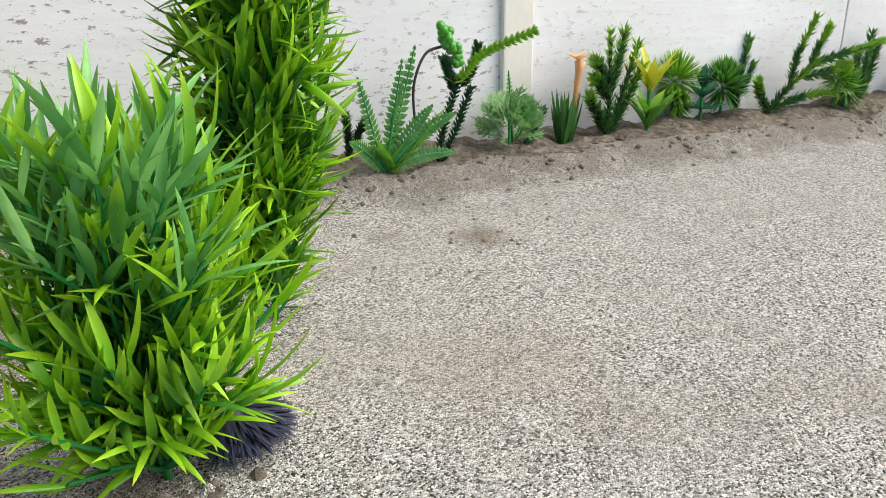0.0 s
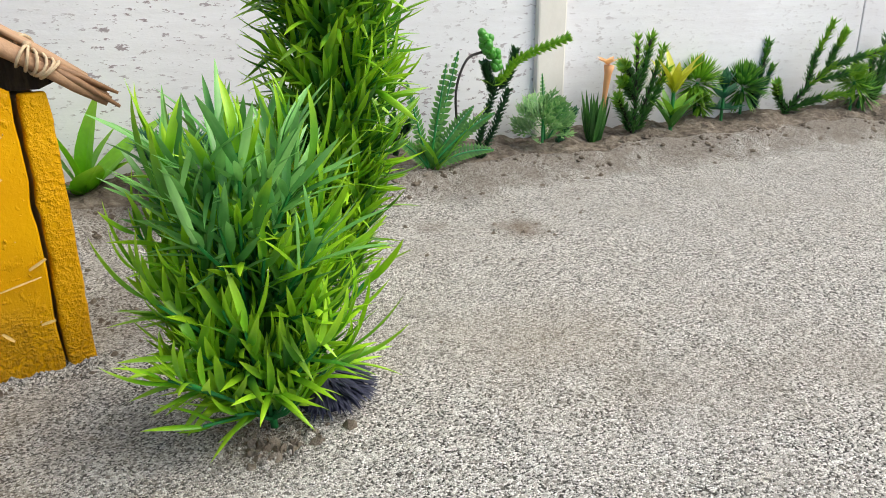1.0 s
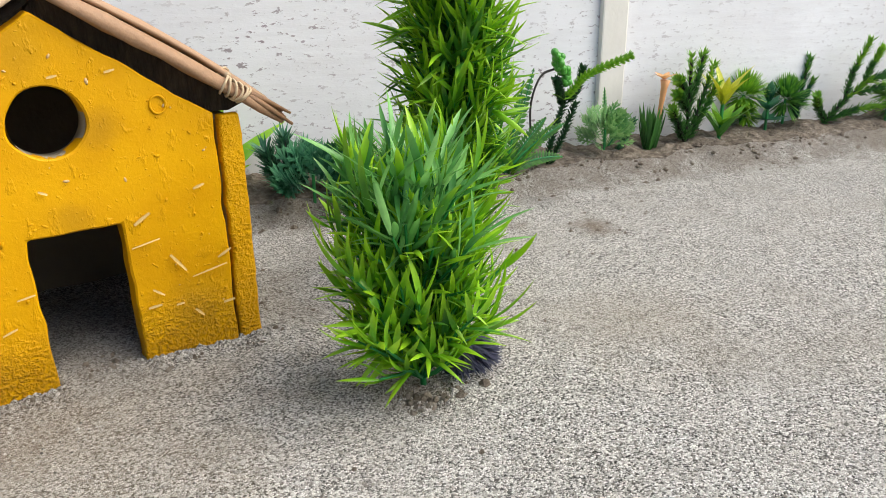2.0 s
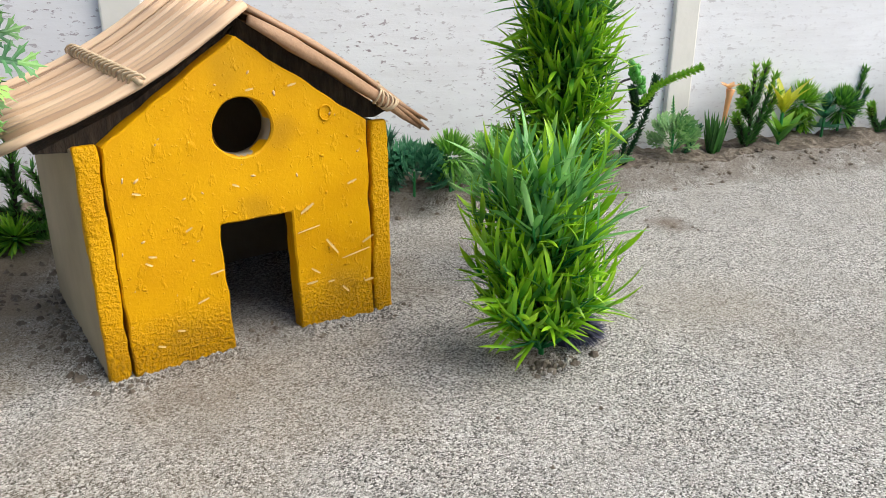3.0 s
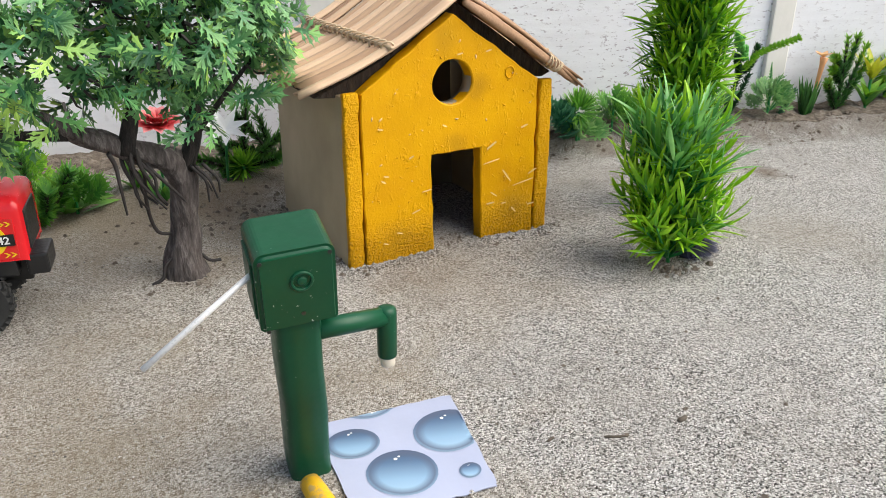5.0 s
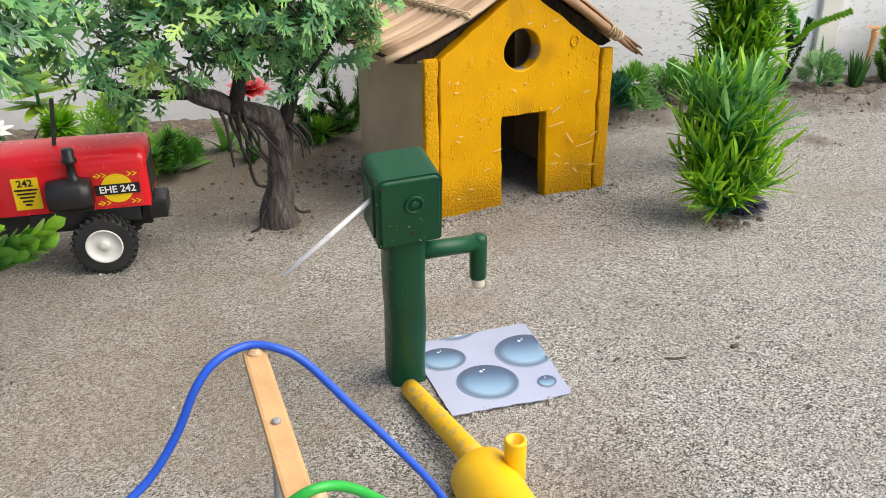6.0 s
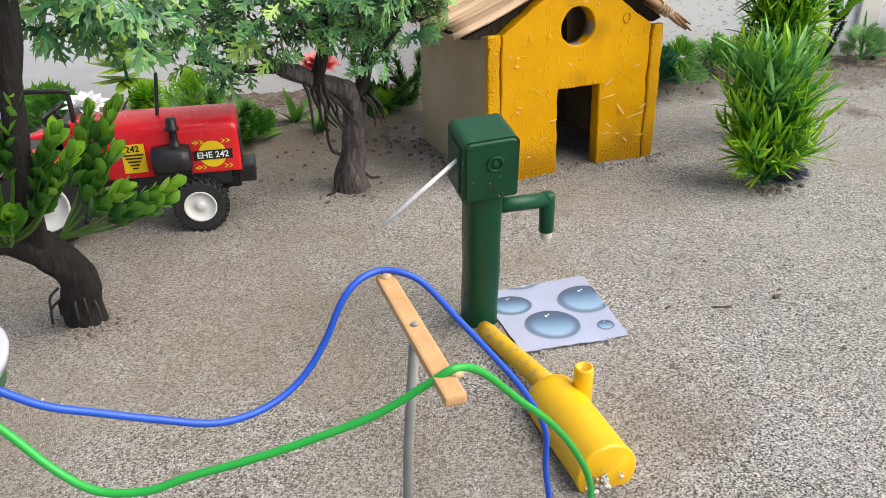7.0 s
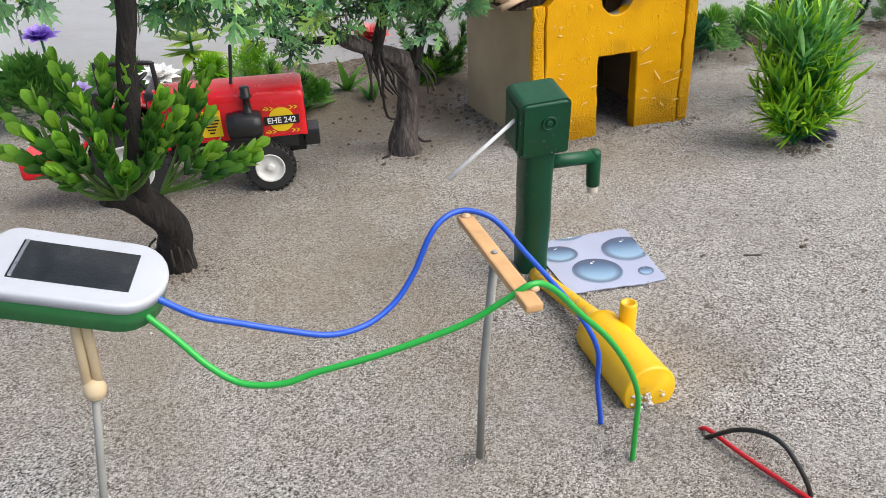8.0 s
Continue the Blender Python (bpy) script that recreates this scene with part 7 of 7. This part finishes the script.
build_needle((0.4513, 0.4054, 0), "upright dark plastic conifer sprig with lime tips", [[(0, 0, 0), (0, -0.001, 0.03), (-0.004, -0.002, 0.066)], [(0.001, 0, 0.002), (0.012, -0.002, 0.030), (0.022, -0.003, 0.058)], [(0, 0, 0.004), (-0.010, -0.001, 0.018), (-0.019, -0.002, 0.029)], [(0, 0, 0.030), (0.006, -0.001, 0.048), (0.011, -0.001, 0.066)], [(0, 0, 0.026), (-0.009, -0.001, 0.036), (-0.015, -0.002, 0.040)], [(0, 0, 0.032), (-0.010, -0.001, 0.046), (-0.015, -0.002, 0.050)], [(0.002, 0, 0.004), (0.014, -0.002, 0.022), (0.026, -0.004, 0.044)]], M_PINE, M_LIME, 65, 0.0078, 0.30)
def build_yellow():
    p = plant("broadleaf_plant", "yellow-topped plastic plant with green strap leaves", (0.4805, 0.3975, 0))
    rnd = random.Random(66)
    part("stem", tube([(0, 0, -0.002), (0, 0, 0.034)], 0.0014, 6), M_GREENP, p)
    for z, n, l, w, mat, lo, hi in ((0.004, 6, 0.038, 0.007, M_FERN, 0.9, 1.6), (0.012, 4, 0.026, 0.007, M_LIME, 0.4, 1.0), (0.028, 8, 0.034, 0.0068, M_YELLOWLEAF, 0.9, 1.9)):
        for k in range(n):
            a = 2 * math.pi * (k + rnd.uniform(-0.3, 0.3)) / n
            s = Soup()
            s.add(strip_leaf(l * rnd.uniform(0.8, 1.05), w, lance, -0.2, 0.3, 7), leaf_pose((0, 0, z), (math.cos(a), math.sin(a), rnd.uniform(lo, hi) * 1.3), (-math.cos(a), -math.sin(a) - 0.3, 1)))
            s.part("broad_leaf", mat, p)


build_yellow()
build_ball((0.5157, 0.4043, 0), "yellow-green bushy plastic plant", M_LIME, 0.015, 0.028, 68, 240, 0.008)
build_ball((0.5171, 0.4015, 0), "low yellow-green plastic tuft", M_LIME, 0.008, 0.012, 69, 110, 0.006)
build_rosette((0.5277, 0.3908, 0), "blue-green plastic succulent with spreading leaves", [(8, 0.017, 0.007, 8, 0.012), (8, 0.015, 0.007, 30, 0.020), (7, 0.013, 0.007, 55, 0.027), (5, 0.011, 0.006, 75, 0.031)], M_BLUEGREEN, 70, 0.032, "succulent_plant")
build_ball((0.5557, 0.3938, 0), "green bushy plastic plant by the succulent", M_FERN, 0.015, 0.024, 71, 220, 0.008)
build_needle((0.5734, 0.3944, 0), "dark green upright plastic sprig", [[(0, 0, 0), (0.002, -0.001, 0.024), (0.006, -0.002, 0.052)], [(0, 0, 0.004), (-0.006, -0.001, 0.020), (-0.009, -0.001, 0.034)], [(0, 0, 0.012), (0.010, -0.001, 0.024), (0.014, -0.002, 0.034)]], M_BLUEGREEN, M_FERN, 72, 0.0075, 0.3)
build_needle((0.5825, 0.3784, 0), "leaning plastic conifer branch with lime arms", [[(0, 0, 0), (0.014, -0.010, 0.022), (0.030, -0.020, 0.038)], [(0.014, -0.010, 0.024), (0.018, -0.012, 0.046), (0.026, -0.017, 0.068)], [(0.026, -0.017, 0.036), (0.030, -0.020, 0.050), (0.034, -0.023, 0.062)], [(0.028, -0.019, 0.038), (0.046, -0.030, 0.044), (0.068, -0.044, 0.052)], [(0.020, -0.014, 0.028), (0.036, -0.024, 0.032), (0.050, -0.032, 0.036)], [(0.004, -0.003, 0.006), (0.022, -0.014, 0.014), (0.044, -0.028, 0.018)], [(0.004, -0.003, 0.004), (-0.004, 0.0, 0.016), (-0.010, 0.0, 0.026)]], M_PINE, M_LIME, 73, 0.0070, 0.5)
build_ball((0.6366, 0.3545, 0), "yellow-green mottled plastic shrub by wall", M_LIME, 0.010, 0.026, 74, 130, 0.008)
build_ball((0.6455, 0.3526, 0), "low dark green plastic shrub", M_FERN, 0.011, 0.016, 75, 130, 0.008)
build_needle((0.6735, 0.3554, 0), "dark green plastic conifer sprig", [[(0, 0, 0), (0.002, 0, 0.026), (0.006, 0, 0.052)], [(0, 0, 0.004), (-0.010, 0, 0.022), (-0.014, 0, 0.04)], [(0, 0, 0.006), (0.012, 0, 0.024), (0.018, 0, 0.042)]], M_PINE, M_PINE, 76, 0.008)
build_needle((0.7233, 0.3459, 0), "bushy dark plastic conifer sprig", [[(0, 0, 0), (0.002, 0, 0.03), (0.006, 0, 0.062)], [(0, 0, 0.004), (-0.012, 0, 0.026), (-0.018, 0, 0.05)], [(0, 0, 0.006), (0.012, 0, 0.028), (0.020, 0, 0.052)]], M_PINE, M_FERN, 77, 0.008)

# left of the house and behind the tractor
build_needle((-0.0084, 0.5048, 0), "dark green plastic conifer sprays beside the house", [[(0, 0, 0), (-0.004, -0.004, 0.02), (-0.012, -0.008, 0.044)], [(0, 0, 0.004), (-0.016, -0.006, 0.018), (-0.034, -0.010, 0.026)], [(0, 0, 0.004), (-0.018, -0.008, 0.010), (-0.038, -0.014, 0.012)], [(0, 0, 0), (0.006, -0.006, 0.022), (0.006, -0.012, 0.046)], [(0, 0, 0.004), (-0.012, -0.008, 0.026), (-0.026, -0.010, 0.044)]], M_FERND, M_FERND, 78, 0.0080, 0.2)
build_needle((-0.0340, 0.5007, 0), "green plastic conifer sprays behind the lily", [[(0, 0, 0), (0.004, -0.006, 0.030), (0.006, -0.012, 0.062)], [(0, 0, 0.004), (-0.014, -0.006, 0.026), (-0.024, -0.012, 0.050)], [(0, 0, 0.004), (0.014, -0.010, 0.018), (0.028, -0.020, 0.034)], [(0, 0, 0.004), (-0.018, -0.010, 0.014), (-0.034, -0.018, 0.022)], [(0, 0, 0.004), (0.010, -0.016, 0.012), (0.018, -0.030, 0.018)]], M_FERND, M_FERN, 93, 0.0085, 0.3)
build_flower((-0.0453, 0.4890, 0), "white narrow-petalled plastic lily", 0.0620, M_WHITEFL, 7, 0.0150, 0.0052, 20, (-0.12, -0.64, 0.76))
build_ball((-0.0341, 0.4887, 0), "low lime green plastic tuft beside the house", M_LIME, 0.008, 0.010, 79, 110, 0.008)
build_flower((-0.0876, 0.4791, 0), "red and pink plastic flower", 0.0560, M_REDFL, 10, 0.0165, 0.0115, 16, (0.0, -0.25, 1), rows=3)
build_broad((-0.1400, 0.4890, 0), "broad leaved green plastic plant", [((-0.6, -0.4, 0.5), 0.032), ((0.6, -0.4, 0.5), 0.032), ((0.1, -0.7, 0.5), 0.030), ((-0.2, -0.3, 1), 0.038), ((0.4, -0.3, 1), 0.034), ((-0.8, -0.3, 0.9), 0.032), ((0.8, -0.3, 0.9), 0.030), ((0.9, -0.1, 0.35), 0.030)], M_FERNB, 80, 0.012)
build_leafy((-0.1370, 0.4840, 0), "green cut-leaved plastic plant by the tree", M_FERN, 91, 0.020, 0.024, 30, 0.019)
build_broad((-0.1008, 0.5003, 0), "green leafy plastic plant", [((-0.5, -0.4, 0.7), 0.030), ((0.6, -0.3, 0.6), 0.028), ((0.1, -0.5, 0.8), 0.028), ((-0.1, -0.2, 1), 0.036), ((0.5, -0.1, 1), 0.030)], M_FERNB, 81, 0.010)
build_needle((-0.1576, 0.4821, 0), "dark green feathery plastic plant behind the tractor", [[(0, 0, 0), (-0.002, -0.004, 0.022), (-0.004, -0.006, 0.048)], [(0, 0, 0.004), (-0.014, -0.006, 0.022), (-0.024, -0.010, 0.040)], [(0, 0, 0.004), (0.012, -0.006, 0.020), (0.020, -0.010, 0.036)], [(0, 0, 0.004), (0.004, -0.014, 0.016), (0.006, -0.020, 0.028)], [(0, 0, 0.004), (-0.010, -0.010, 0.014), (-0.020, -0.016, 0.022)]], M_FERN, M_FERN, 83, 0.010, 0.3)
build_leafy((-0.1690, 0.5139, 0), "yellow-green plastic shrub behind the tractor", M_LIME, 82, 0.022, 0.050, 60, 0.016)
build_ball((-0.1992, 0.5025, 0), "lime spiky headed plastic succulent", M_LIMEB, 0.0075, 0.040, 84, 230, 0.0090, 0.0032)
build_rosette((-0.1939, 0.4936, 0), "leafy green plastic plant", [(8, 0.022, 0.011, 20, 0.012), (7, 0.020, 0.010, 45, 0.018)], M_FERNB, 85, 0.020)
build_rosette((-0.2082, 0.5284, 0), "tall yellow-green whorled plastic plant", [(10, 0.029, 0.0100, -10, 0.042), (10, 0.028, 0.0100, 4, 0.050), (9, 0.024, 0.0090, 18, 0.057), (8, 0.018, 0.0075, 38, 0.063), (5, 0.012, 0.006, 66, 0.066)], M_LIMEY, 86, 0.070)
build_broad((-0.2226, 0.5332, 0), "dark broad plastic leaves", [((-0.45, -0.2, 1), 0.056), ((0.35, -0.2, 1), 0.050), ((-0.9, -0.3, 0.6), 0.044), ((0.9, -0.3, 0.6), 0.036)], M_PINED, 87, 0.011)
build_flower((-0.2369, 0.4781, 0), "white frilled plastic flower", 0.0490, M_WHITEFL, 10, 0.0165, 0.0095, 20, (0, -0.2, 1), rows=3)
build_flower((-0.3084, 0.5652, 0), "purple frilled plastic flower", 0.062, M_PURPLEFL, 9, 0.0165, 0.0100, 22, (0, -0.2, 1), rows=4)
build_flower((-0.3481, 0.5718, 0), "white plastic flower by the wall", 0.042, M_WHITEFL, 9, 0.013, 0.007, 20, (0, -0.3, 1), rows=2)
build_leafy((-0.3290, 0.5660, 0), "dark green plastic shrub by the wall", M_FERND, 88, 0.044, 0.040, 130, 0.024)
build_flower((-0.2860, 0.4450, 0), "pale lavender plastic flower behind the tractor", 0.0580, M_LAVFL, 6, 0.0100, 0.0090, 30, (0, -0.2, 1), rows=2)
build_broad((-0.3088, 0.5642, 0), "green plastic leaves by the wall", [((-0.6, -0.2, 1), 0.036), ((0.5, -0.2, 1), 0.036), ((-0.9, -0.3, 0.6), 0.034), ((0.9, -0.3, 0.6), 0.034), ((0, -0.5, 0.8), 0.03)], M_FERN, 89, 0.010)
build_leafy((-0.2648, 0.5628, 0), "green plastic shrub beside the white flower", M_FERN, 90, 0.030, 0.028, 80, 0.020)
